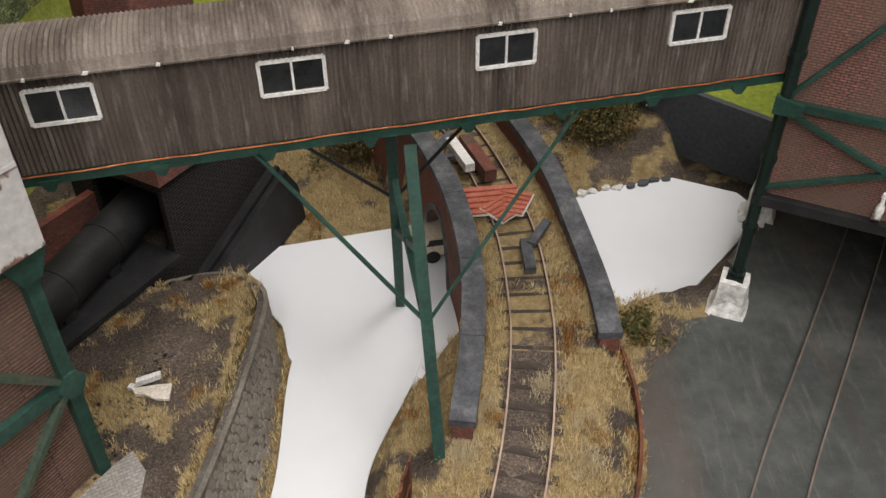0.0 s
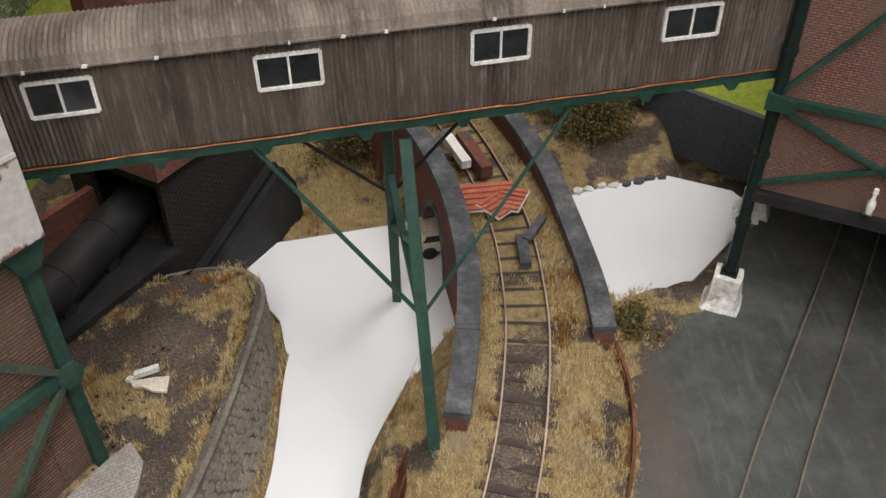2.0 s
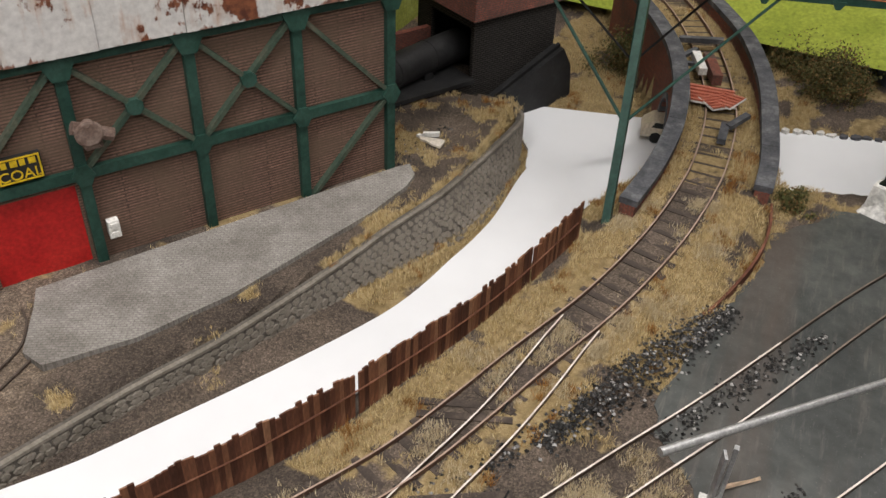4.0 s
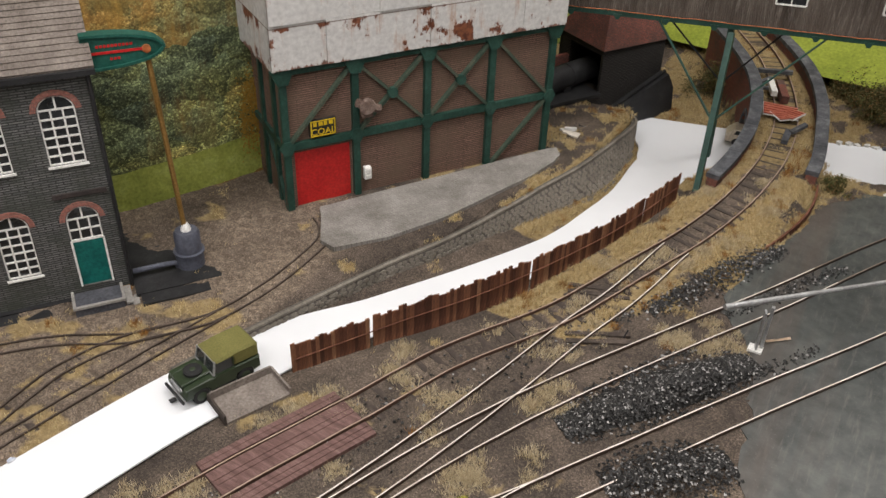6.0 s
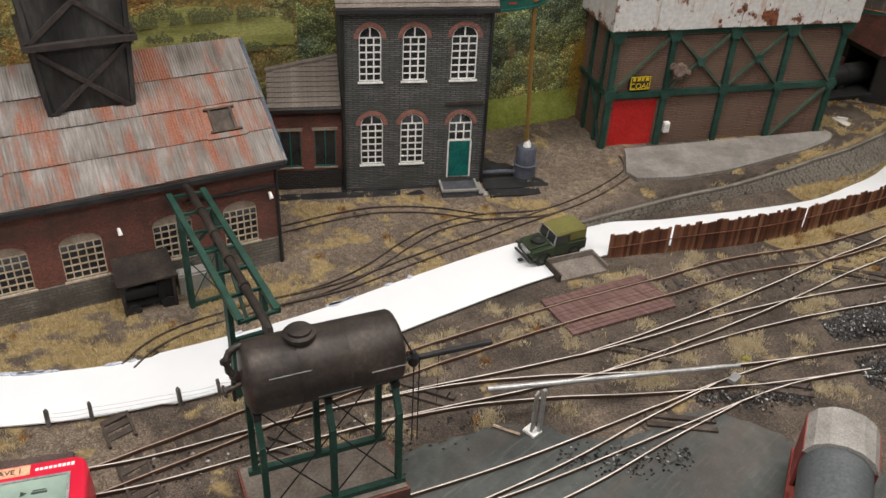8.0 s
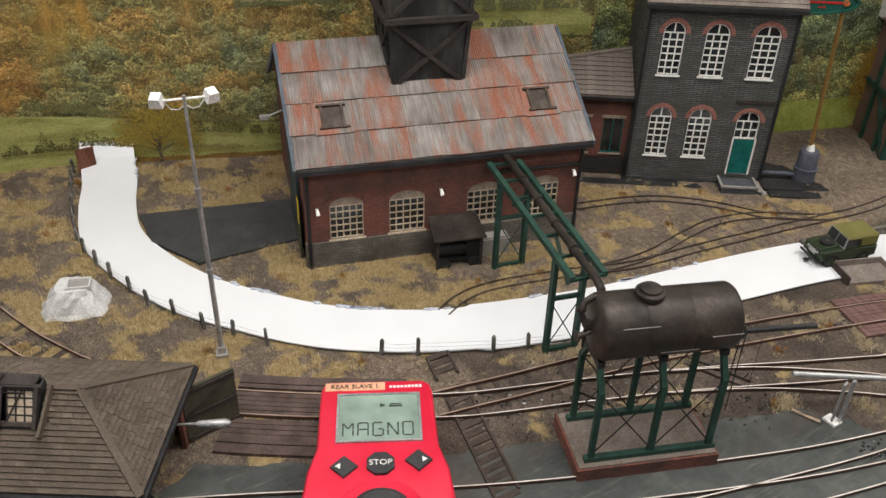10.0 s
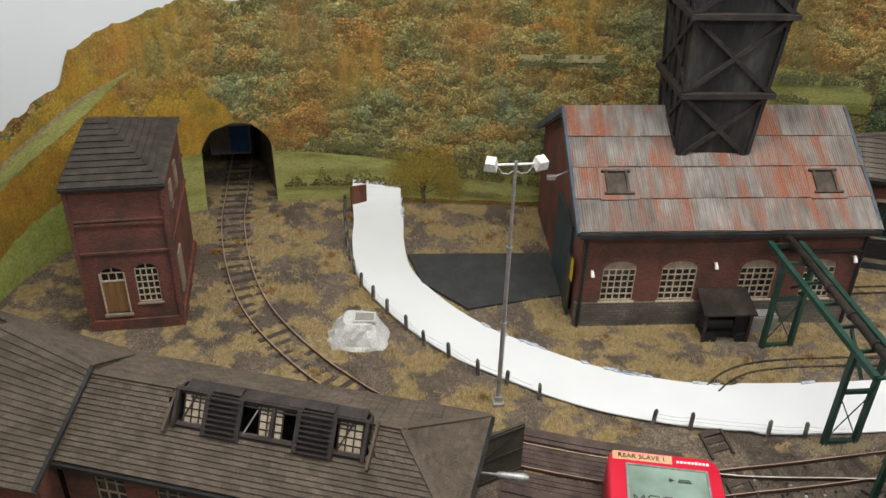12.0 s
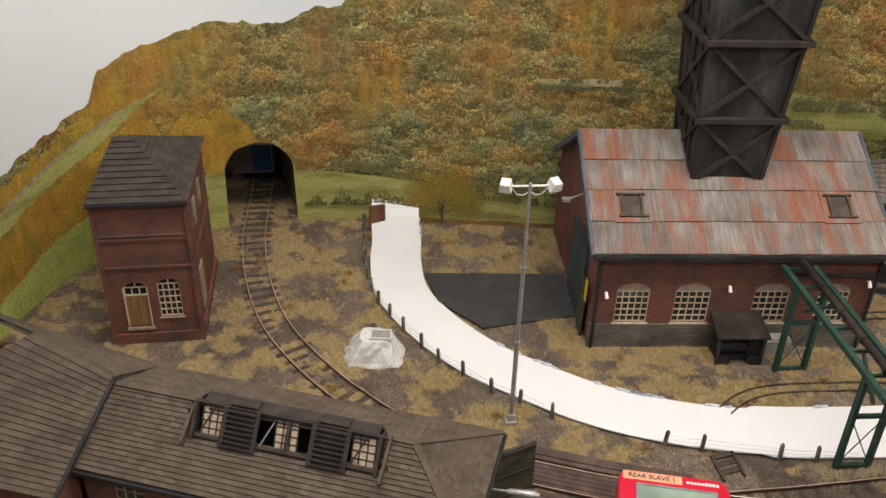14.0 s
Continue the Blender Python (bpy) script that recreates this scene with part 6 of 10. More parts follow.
def slate_look(nt, b):
    vec = coord(nt, "Object")
    geo = nt.nodes.new("ShaderNodeNewGeometry")
    big, fine = noise_tex(nt, vec, 30, 4), noise_tex(nt, vec, 500, 3)
    tone = ramp(nt, geo.outputs["Random Per Island"], ((0.0, (0.082, 0.064, 0.048)), (0.5, (0.098, 0.077, 0.059)), (1.0, (0.118, 0.094, 0.074))))
    c = mix(nt, 1.0, tone, ramp(nt, big, ((0.3, (0.75, 0.75, 0.75)), (0.7, (1.2, 1.2, 1.2)))), "MULTIPLY")
    c = mix(nt, 1.0, c, ramp(nt, fine, ((0.3, (0.75, 0.75, 0.75)), (0.7, (1.2, 1.2, 1.2)))), "MULTIPLY")
    nt.links.new(c, b.inputs["Base Color"])
    bump(nt, b, fine, 0.3)


M_SLATES = mat("brown_roof_slates", slate_look, 0.85, 0, 0.25)
M_TOWERSLATE = speckled("dark_tower_slate", ((0.032, 0.026, 0.022), (0.05, 0.041, 0.034), (0.075, 0.062, 0.052)), 60, 420, 0.8)
for i, j, k, l in ((0, 1, 4, 5), (1, 2, 4, 4), (2, 3, 5, 4), (3, 0, 5, 5)):
    slope("slate_course", (TOWER_ROOF[i], TOWER_ROOF[j], TOWER_ROOF[k], TOWER_ROOF[l]) if k != l else (TOWER_ROOF[i], TOWER_ROOF[j], Vector(TOWER_ROOF[k]) + Vector((0.0003, 0, 0)), TOWER_ROOF[k]), 11, 0.0085, M_TOWERSLATE, 20 + i, None, tw)
part("string_course", Shape().box(-0.002, TW + 0.002, -0.002, 0.0, 0.152, 0.1535), M_RED_BRICK, tw)
for y in (0.05, 0.1):
    part("side_window", Shape().box(TW, TW + 0.002, y - 0.008, y + 0.008, 0.14, 0.172), M_TAN, tw, "bricked up tan window")
part("side_window", Shape().box(TW, TW + 0.002, 0.03, 0.055, 0.03, 0.085), M_TAN, tw, "bricked up tan window")
L = X0 * 1.0
slope("front_slope", ((L, 0, SE), (0, 0, SE), (HX, RY, SE + SR), (L, RY, SE + SR)), 17, 0.0085, M_SLATES, 1, (0.29, 0.865, 0.62), sd)
slope("back_slope", ((L, SD, SE), (0, SD, SE), (HX, RY, SE + SR), (L, RY, SE + SR)), 17, 0.0085, M_SLATES, 2, None, sd)
slope("hip_slope", ((0, 0, SE), (0, SD, SE), (HX, RY + 0.0005, SE + SR), (HX, RY - 0.0005, SE + SR)), 17, 0.0085, M_SLATES, 3, None, sd)
for a, b in (((0, 0, SE), (HX, RY, SE + SR)), ((0, SD, SE), (HX, RY, SE + SR)), ((HX, RY, SE + SR), (L, RY, SE + SR))):
    part("ridge_tile", Shape().bar(Vector(a) + Vector((0, 0, 0.001)), Vector(b) + Vector((0, 0, 0.001)), 0.006, 0.002), M_SLATES, sd)
part("gutter", Shape().bar((L, -0.002, SE - 0.003), (0.0, -0.002, SE - 0.003), 0.004), M_BLACK, sd)
part("gutter", Shape().bar((0.002, -0.002, SE - 0.003), (0.002, SD, SE - 0.003), 0.004), M_BLACK, sd)
part("downpipe", Shape().rod([(-0.006, 0.003, 0.0), (-0.006, 0.003, SE)], 0.002), M_BLACK, sd)
# louvred smoke vent in the roof
vt = part("smoke_vent", Shape().box(DX0, DX1, 0.0715, 0.0735, SE + 0.002, SE + 0.05), M_BLACK, sd, "open louvred smoke vent of dark timber")
k = SR / RY
# inner faces are black: the interior's shade is put into their colour
part("vent_floor", Shape().box(DX0, DX1, 0.03, 0.0715, SE + 0.001, SE + 0.003), M_BLACK, vt)
on_slope = lambda y: SE + k * y
for x in (DX0 - 0.001, DX1 + 0.001):
    part("vent_cheek", Shape().prism([(0.04, SE), (0.0715, SE), (0.0715, SE + 0.05), (0.06, SE + 0.05), (0.041, on_slope(0.041) + 0.003)], x - 0.001, x + 0.001, "yz"), M_BLACK, vt)
    part("vent_frame", Shape().bar((x, 0.04, on_slope(0.04) + 0.003), (x, 0.0595, SE + 0.0515), 0.005, 0.003, (1, 0, 0)), M_TIMBER, vt)
    xo = x + (0.006 if x > DX0 + 0.01 else -0.006)
    part("flashing", Shape().bar((xo, 0.034, on_slope(0.034) + 0.0012), (xo, RY, on_slope(RY) + 0.0012), 0.014, 0.0022, (1, 0, 0)), M_SLATES, vt)
part("vent_sill", Shape().bar((DX0, 0.0425, on_slope(0.0425) + 0.002), (DX1, 0.0425, on_slope(0.0425) + 0.002), 0.004, 0.003), M_TIMBER, vt)
part("vent_head", Shape().bar((DX0 - 0.004, 0.0605, SE + 0.0505), (DX1 + 0.004, 0.0605, SE + 0.0505), 0.004, 0.004), M_TIMBER, vt)
part("vent_rail", Shape().bar((DX0 + 0.01, 0.058, SE + 0.0465), (DX1 - 0.01, 0.058, SE + 0.0465), 0.0012, 0.0012), M_TIMBER, vt)
part("vent_roof", Shape().prism([(0.0605, SE + 0.051), (0.074, SE + 0.0505), (0.074, SE + 0.0525), (0.0605, SE + 0.053)], DX0 + 0.004, DX1 - 0.002, "yz"), M_TIMBER, vt)
BAYS = (0.0, 0.165, 0.345, 0.655, 0.84, 1.0)
for i in range(5):
    x0, x1 = (DX0 + (DX1 - DX0) * f for f in BAYS[i:i + 2])
    if i % 2 == 0:
        c, hw = (x0 + x1) / 2 + (0.0 if i else 0.001), min(0.0105, (x1 - x0) / 2 - 0.003)
        wl, wh = Vector((0, 0.0475, SE + 0.024)), Vector((0, 0.0605, SE + 0.0485))
        w = part("vent_window", Shape().prism([(wl.y, wl.z), (wh.y, wh.z), (wh.y + 0.001, wh.z), (wl.y + 0.001, wl.z)], c - hw, c + hw, "yz"), M_CREAM, vt, "cream window inside the vent")
        f = Shape()
        for u in np.linspace(-1, 1, 4):
            f.bar((c + hw * u, wl.y, wl.z), (c + hw * u, wh.y, wh.z), 0.0013, 0.001)
        for q in np.linspace(0, 1, 5):
            p = wl.lerp(wh, float(q))
            f.bar((c - hw, p.y, p.z), (c + hw, p.y, p.z), 0.0013, 0.001)
        part("glazing_bar", f, M_TIMBER, w)
        part("vent_strut", Shape().rod([(x0 + 0.004, 0.044, on_slope(0.044) + 0.002), (x0 + 0.016, 0.061, SE + 0.049)], 0.0008, 5), M_STEEL if i == 2 else M_TIMBER, vt)
        if i == 2:
            part("vent_post", Shape().bar((c + 0.002, 0.043, on_slope(0.043) + 0.002), (c + 0.002, 0.06, SE + 0.05), 0.003, 0.002), M_TIMBER, vt)
    else:
        lo, hi = Vector((0, 0.036, on_slope(0.036) + 0.004)), Vector((0, 0.0575, SE + 0.053))
        part("louvre_back", Shape().add([(x0, lo.y + 0.002, lo.z - 0.001), (x1, lo.y + 0.002, lo.z - 0.001), (x1, hi.y + 0.002, hi.z - 0.001), (x0, hi.y + 0.002, hi.z - 0.001)], ((0, 1, 2, 3),)), M_BLACK, vt)
        for q in range(8):
            p = lo.lerp(hi, (q + 0.4) / 8)
            part("louvre_slat", Shape().bar((x0, p.y, p.z), (x1, p.y, p.z), 0.0042, 0.0011, (0, 0.5, 1)), M_TIMBER, vt)
        for x in (x0, x1):
            part("louvre_stile", Shape().bar((x, lo.y, lo.z), (x, hi.y, hi.z), 0.0022, 0.0042, (1, 0, 0)), M_TIMBER, vt)
        part("louvre_cap", Shape().box(x0 + 0.003, x1 - 0.002, 0.06, 0.071, SE + 0.0535, SE + 0.0555), M_TIMBER, vt)
# lower wing at the far end
wg = thing("shed_wing", "slate roofed wing joined to the engine shed", "building", SHED)
part("wall", Shape().box(X0 - 0.26, X0 - 0.004, -0.02, -0.015, 0, 0.068), M_RED_BRICK, wg)
part("wall", Shape().box(X0 - 0.008, X0 - 0.004, -0.015, 0.006, 0, 0.068), M_RED_BRICK, wg)
part("wall", Shape().box(X0 - 0.26, X0 - 0.004, 0.138, 0.142, 0, 0.075), M_RED_BRICK, wg)
slope("front_slope", ((X0 - 0.27, -0.036, 0.066), (X0, -0.03, 0.066), (X0 + 0.004, 0.073, SE + SR + 0.006), (X0 - 0.1, 0.1, SE + SR + 0.016)), 22, 0.0085, M_SLATES, 5, None, wg)
slope("back_slope", ((X0 - 0.27, 0.19, 0.076), (X0, 0.15, 0.076), (X0 + 0.004, 0.073, SE + SR + 0.006), (X0 - 0.1, 0.1, SE + SR + 0.016)), 18, 0.0085, M_SLATES, 6, None, wg)
part("valley_lead", Shape().bar((X0, -0.03, 0.068), (X0 + 0.004, 0.073, SE + SR + 0.007), 0.004, 0.002), M_BLACK, wg)
# double doors, standing open
M_DOORGREEN = speckled("drab_door_paint", ((0.045, 0.043, 0.028), (0.06, 0.058, 0.038), (0.085, 0.08, 0.055)), 50, 400, 0.75)
for m, n in ((pose(-0.008, 0.128, 0.001, 0, 0, 42), 1), (pose(-0.008, 0.022, 0.001, 0, 0, -35), -1)):
    dr = part("shed_door", Shape().box(0, 0.052, -0.0015, 0.0015, 0, 0.062), M_DOORGREEN, sd, "drab green ledged timber door, open")
    dr.matrix_basis = m
    for z in (0.003, 0.03, 0.058):
        part("door_ledge", Shape().box(0.001, 0.051, -0.003, 0.003, z - 0.002, z + 0.002), M_TIMBER, dr)
    part("door_brace", Shape().bar((0.003, -0.0025, 0.033), (0.049, -0.0025, 0.057), 0.003, 0.001, (0, 1, 0)), M_TIMBER, dr)
lamp = part("door_lamp", Shape().lathe((0.0, 0.09, 0.062), (0.045, 0.094, 0.062), ((0, 0.0012), (0.35, 0.0014), (0.4, 0.003), (0.9, 0.0042), (1, 0.002)), 12), M_STEEL, sd, "grey bulkhead lamp on an arm", smooth=True)

# ---- water tank on trestle ----
M_PLATFORM = speckled("dusty_brown_slab", ((0.12, 0.095, 0.078), (0.17, 0.14, 0.118), (0.22, 0.19, 0.165)), 40, 400, 0.85)
wt = thing("water_tank", "dark iron cylinder tank on a green steel stand", "tank", pose(-0.213, -0.724, 0.0, 0, 0, 57) @ pose(0.062, -0.002, 0, 0, 0, 11) @ pose(-0.058, -0.006, 0))
part("platform", Shape().box(-0.012, 0.122, -0.03, 0.043, 0, 0.014), M_RED_BRICK, wt, "red brick base")
part("platform_top", Shape().box(-0.01, 0.12, -0.028, 0.041, 0.014, 0.0155), M_PLATFORM, wt)
tk = part("tank", Shape().lathe((-0.005, 0.006, 0.148), (0.122, 0.006, 0.148), ((0, 0.0), (0.004, 0.014), (0.014, 0.022), (0.03, 0.0272), (0.05, 0.029), (0.32, 0.0292), (0.325, 0.0289), (0.33, 0.0292), (0.63, 0.0292), (0.635, 0.0289), (0.64, 0.0292), (0.95, 0.029), (0.97, 0.0275), (0.988, 0.0225), (0.997, 0.014), (1, 0.0)), 40), M_TANK, wt, smooth=True)
part("filler_dome", Shape().lathe((0.042, 0.006, 0.172), (0.042, 0.006, 0.1845), ((0, 0.011), (0.35, 0.011), (0.4, 0.0126), (0.7, 0.0126), (0.78, 0.0095), (0.97, 0.0092), (1, 0.0085)), 24), M_TANK, wt, smooth=True)
for a, b, z in ((0.012, 0.044, 0.163), (0.048, 0.082, 0.136), (0.09, 0.118, 0.15)):
    q = -math.sqrt(0.0294 ** 2 - (z - 0.148) ** 2)
    part("seam_strip", Shape().bar((a, 0.006 + q, z), (b, 0.006 + q, z), 0.0006, 0.0007), M_STEEL, wt, "thin pale lap seam")
for x in (0.002, 0.058, 0.114):
    for y, s in ((-0.02, -1), (0.032, 1)):
        lg = part("leg", Shape().bar((x, y, 0.0155), (x, y, 0.098), 0.005).bar((x, y, 0.096), (x, 0.006 + s * 0.012, 0.12), 0.005), M_GREEN, wt)
    part("cradle", Shape().bar((x, -0.012, 0.12), (x, 0.024, 0.12), 0.006), M_BLACK, wt)
for y in (-0.02, 0.032):
    part("sill_beam", Shape().bar((-0.004, y, 0.018), (0.12, y, 0.018), 0.006, 0.005), M_GREEN, wt)
    for a, b in ((0.002, 0.058), (0.058, 0.114)):
        for p, q in ((0.022, 0.095), (0.095, 0.022)):
            part("tie_rod", Shape().rod([(a, y, p), (b, y, q)], 0.0007, 5), M_BLACK, wt)
part("inlet_pipe", Shape().rod([(0.004, 0.016, 0.171), (-0.004, 0.0155, 0.172), (-0.01, 0.014, 0.169), (-0.0135, 0.012, 0.163), (-0.0125, 0.009, 0.156), (-0.008, 0.0065, 0.15), (-0.003, 0.006, 0.147)], 0.0031, 12), M_TANK, wt, smooth=True)
for p, q in (((-0.0137, 0.0125, 0.1645), (-0.0133, 0.0115, 0.1615)), ((-0.0095, 0.0075, 0.1525), (-0.008, 0.0068, 0.15))):
    part("pipe_flange", Shape().rod([p, q], 0.0043, 12), M_TANK, wt)
part("valve", Shape().rod([(-0.003, 0.005, 0.145), (-0.018, 0.002, 0.143)], 0.0026, 10).rod([(-0.0175, 0.002, 0.143), (-0.019, 0.0018, 0.143)], 0.005, 10).rod([(-0.011, 0.0035, 0.13), (-0.011, 0.0035, 0.15)], 0.0016, 8), M_TANK, wt)
part("delivery_arm", Shape().rod([(0.122, 0.006, 0.128), (0.135, 0.009, 0.127), (0.142, 0.0115, 0.122), (0.172, 0.0085, 0.124), (0.2065, 0.005, 0.126)], 0.0026, 8), M_BLACK, wt)
part("arm_bracket", Shape().lathe((0.137, 0.0095, 0.117), (0.137, 0.0095, 0.131), ((0, 0.003), (0.2, 0.0048), (0.7, 0.0048), (1, 0.0025)), 10), M_BLACK, wt)
part("arm_rope", Shape().rod([(0.16, 0.0095, 0.124), (0.16, 0.0095, 0.05)], 0.0003, 4), M_BLACK, wt)
part("stay", Shape().rod([(0.118, 0.006, 0.172), (0.136, 0.008, 0.13)], 0.0008, 5), M_BLACK, wt)
for x in (0.137, 0.142):
    part("pull_chain", Shape().rod([(x, 0.008, 0.126), (x, 0.008, 0.03)], 0.0006, 5), M_BLACK, wt)

# ---- pipe gantry from the engine house to the tank ----
pg = thing("pipe_gantry", "green steel pipe gantry with braced legs", "gantry")
bl = [((-0.52, -0.612, 0.122), (-0.288, -0.676, 0.122)), ((-0.508, -0.578, 0.122), (-0.28, -0.643, 0.122))]
for a, b in bl:
    part("beam", Shape().bar(a, b, 0.006, 0.006), M_GREEN, pg)
for k in np.linspace(0.02, 1, 7):
    a, b = Vector(bl[0][0]).lerp(Vector(bl[0][1]), k), Vector(bl[1][0]).lerp(Vector(bl[1][1]), k)
    part("cross_tie", Shape().bar(a, b, 0.003, 0.003), M_GREEN, pg)
for (ax, ay), (bx, by), ft in (((-0.327, -0.665), (-0.318, -0.633), -0.002), ((-0.481, -0.6225), (-0.473, -0.588), -0.002)):
    for x, y in ((ax, ay), (bx, by)):
        part("leg", Shape().bar((x, y, ft), (x, y, 0.12), 0.0055), M_GREEN, pg)
    for z in (0.003, 0.07):
        part("leg_tie", Shape().bar((ax, ay, z), (bx, by, z), 0.004), M_GREEN, pg)
    for p, q in ((0.006, 0.066), (0.066, 0.006)):
        part("tie_rod", Shape().rod([(ax, ay, p), (bx, by, q)], 0.0007, 5), M_GREEN, pg)
part("knee_brace", Shape().bar((-0.477, -0.605, 0.085), (-0.44, -0.616, 0.118), 0.003), M_GREEN, pg)
part("knee_brace", Shape().bar((-0.322, -0.649, 0.085), (-0.36, -0.638, 0.118), 0.003), M_GREEN, pg)
pp = [(-0.535, -0.59, 0.131), (-0.5, -0.5975, 0.131), (-0.4, -0.6265, 0.131), (-0.29, -0.659, 0.131), (-0.268, -0.665, 0.131), (-0.258, -0.668, 0.128), (-0.253, -0.67, 0.118), (-0.253, -0.674, 0.11)]
part("pipe", Shape().rod(pp, 0.0042, 12), M_TANK, pg, "rusty brown water pipe", smooth=True)
for k in (0.2, 0.42, 0.64, 0.86):
    p = Vector(pp[1]).lerp(Vector(pp[3]), k)
    part("pipe_collar", Shape().rod([p - Vector((0.002, -0.0006, 0)), p + Vector((0.002, -0.0006, 0))], 0.0054, 12), M_TANK, pg)

# ---- lamp post with two floodlights ----
lp = thing("yard_lamp", "tall grey steel yard lamp with two floodlights", "lamp post", pose(-0.4945, -0.96, 0.008, 0, 0, 76))
part("base", Shape().box(-0.006, 0.006, -0.006, 0.006, -0.009, -0.004).box(-0.004, 0.004, -0.004, 0.004, -0.004, 0.004), M_STEEL, lp)
part("pole", Shape().rod([(0, 0, -0.004), (0, 0, 0.1)], 0.0026, 10), M_STEEL, lp)
part("pole", Shape().rod([(0, 0, 0.1), (0, 0, 0.19)], 0.0021, 10), M_STEEL, lp)
part("pole", Shape().rod([(0, 0, 0.19), (0, 0, 0.283)], 0.0016, 10), M_STEEL, lp)
for z in (0.1, 0.19):
    part("collar", Shape().rod([(0, 0, z - 0.002), (0, 0, z + 0.002)], 0.0032, 10), M_STEEL, lp)
part("cross_arm", Shape().rod([(-0.018, 0, 0.28), (0.018, 0, 0.28)], 0.0012, 8), M_WHITE, lp)
for x in (-1, 1):
    fl = part("floodlight", Shape().prism([(-0.006, -0.004), (0.006, -0.004), (0.0045, 0.006), (-0.0045, 0.006)], -0.005, 0.005), M_WHITE, lp, "pale floodlight housing")
    fl.matrix_basis = pose(x * 0.023, 0, 0.28, 20, 0, x * 20)
    part("cable", Shape().rod([(x * 0.016, 0.001, 0.277), (x * 0.012, 0.001, 0.271), (x * 0.006, 0.001, 0.27), (0, 0.001, 0.274)], 0.0006, 5), M_WHITE, lp)

# ---- red handset ----
hs = thing("controller_handset", "red plastic model railway handset with grey display", "handset", pose(-0.262, -0.904, 0.003, 0, 0, 61.7))
prof = [(-0.042, 0.083), (0.044, 0.083), (0.05, 0.079), (0.053, 0.07), (0.055, 0.0), (0.0625, -0.028), (0.065, -0.06), (0.06, -0.11), (-0.056, -0.11), (-0.061, -0.06), (-0.058, -0.028), (-0.051, 0.0), (-0.0505, 0.07), (-0.048, 0.079)]
o, n = [], len(prof)
cx, cy = 0.002, -0.01
for z, k in ((0.0, 0.97), (0.004, 1.0), (0.036, 1.0), (0.0415, 0.985), (0.0435, 0.95)):
    o += [(cx + (x - cx) * k, cy + (y - cy) * k, z) for x, y in prof]
fs = [(i * n + j, i * n + (j + 1) % n, (i + 1) * n + (j + 1) % n, (i + 1) * n + j) for i in range(4) for j in range(n)] + [tuple(range(n))[::-1], tuple(range(4 * n, 5 * n))]
part("body", Shape().add(o, fs), M_RED_PLASTIC, hs, smooth=True)
M_LCD = speckled("grey_green_display", ((0.22, 0.3, 0.25), (0.235, 0.315, 0.265), (0.25, 0.33, 0.28)), 20, 20, 0.2, bump_s=0.0, spec=0.5)
M_RUBBER = speckled("dark_rubber", ((0.03, 0.03, 0.032), (0.04, 0.04, 0.042), (0.05, 0.05, 0.052)), 60, 600, 0.55, bump_s=0.1)
M_LCDINK = speckled("display_ink", ((0.03, 0.04, 0.035), (0.04, 0.05, 0.045), (0.05, 0.06, 0.055)), 60, 600, 0.5, bump_s=0.0)
sc = part("display", Shape().box(-0.0325, 0.0385, 0.005, 0.061, 0.0435, 0.0442), M_LCD, hs, "grey-green display reading MAGNO")
SEGMENTS = {"M": ((0, 0, 0, 2), (1, 0, 1, 2), (0, 2, 0.5, 1.1), (0.5, 1.1, 1, 2)), "A": ((0, 0, 0, 2), (1, 0, 1, 2), (0, 2, 1, 2), (0, 1, 1, 1)), "G": ((0, 0, 0, 2), (0, 2, 1, 2), (0, 0, 1, 0), (1, 0, 1, 1), (0.5, 1, 1, 1)),
            "N": ((0, 0, 0, 2), (1, 0, 1, 2), (0, 2, 0.5, 1), (0.5, 1, 1, 0)), "O": ((0, 0, 0, 2), (1, 0, 1, 2), (0, 2, 1, 2), (0, 0, 1, 0))}
for i, letter in enumerate("MAGNO"):
    seg = Shape()
    for ax, ay, bx, by in SEGMENTS[letter]:
        p, q = Vector((-0.0285 + 0.0131 * i + 0.0088 * ax, 0.0105 + 0.0078 * ay, 0.0444)), Vector((-0.0285 + 0.0131 * i + 0.0088 * bx, 0.0105 + 0.0078 * by, 0.0444))
        n_ = max(1, round((q - p).length / 0.0078))
        for k in range(n_):
            seg.bar(p.lerp(q, (k + 0.06) / n_), p.lerp(q, (k + 0.94) / n_), 0.0013, 0.0003)
    part("segment_letter", seg, M_LCDINK, sc)
part("display_symbol", Shape().prism([(0.004, 0.045), (0.009, 0.0475), (0.004, 0.05)], 0.0442, 0.0446, "xy").box(0.012, 0.024, 0.0455, 0.0475, 0.0442, 0.0446).box(0.013, 0.023, 0.0485, 0.0495, 0.0442, 0.0446), M_LCDINK, sc)
f = Shape().box(-0.0345, -0.0325, 0.003, 0.063, 0.0435, 0.0452).box(0.0385, 0.0405, 0.003, 0.063, 0.0435, 0.0452).box(-0.0325, 0.0385, 0.061, 0.063, 0.0435, 0.0452).box(-0.0325, 0.0385, 0.003, 0.005, 0.0435, 0.0452)
part("display_bezel", f, M_STEEL, hs)
M_LABEL = speckled("peach_label_tape", ((0.7, 0.33, 0.2), (0.74, 0.37, 0.23), (0.76, 0.4, 0.26)), 30, 300, 0.7, bump_s=0.05)
lb = part("label_tape", Shape().box(-0.046, 0.009, 0.068, 0.0785, 0.0435, 0.0439), M_LABEL, hs, "peach label tape with handwriting")
lettering("REAR SLAVE 1", 0.0072, M_LCDINK, lb, pose(-0.019, 0.073, 0.0441))
lg = Shape()
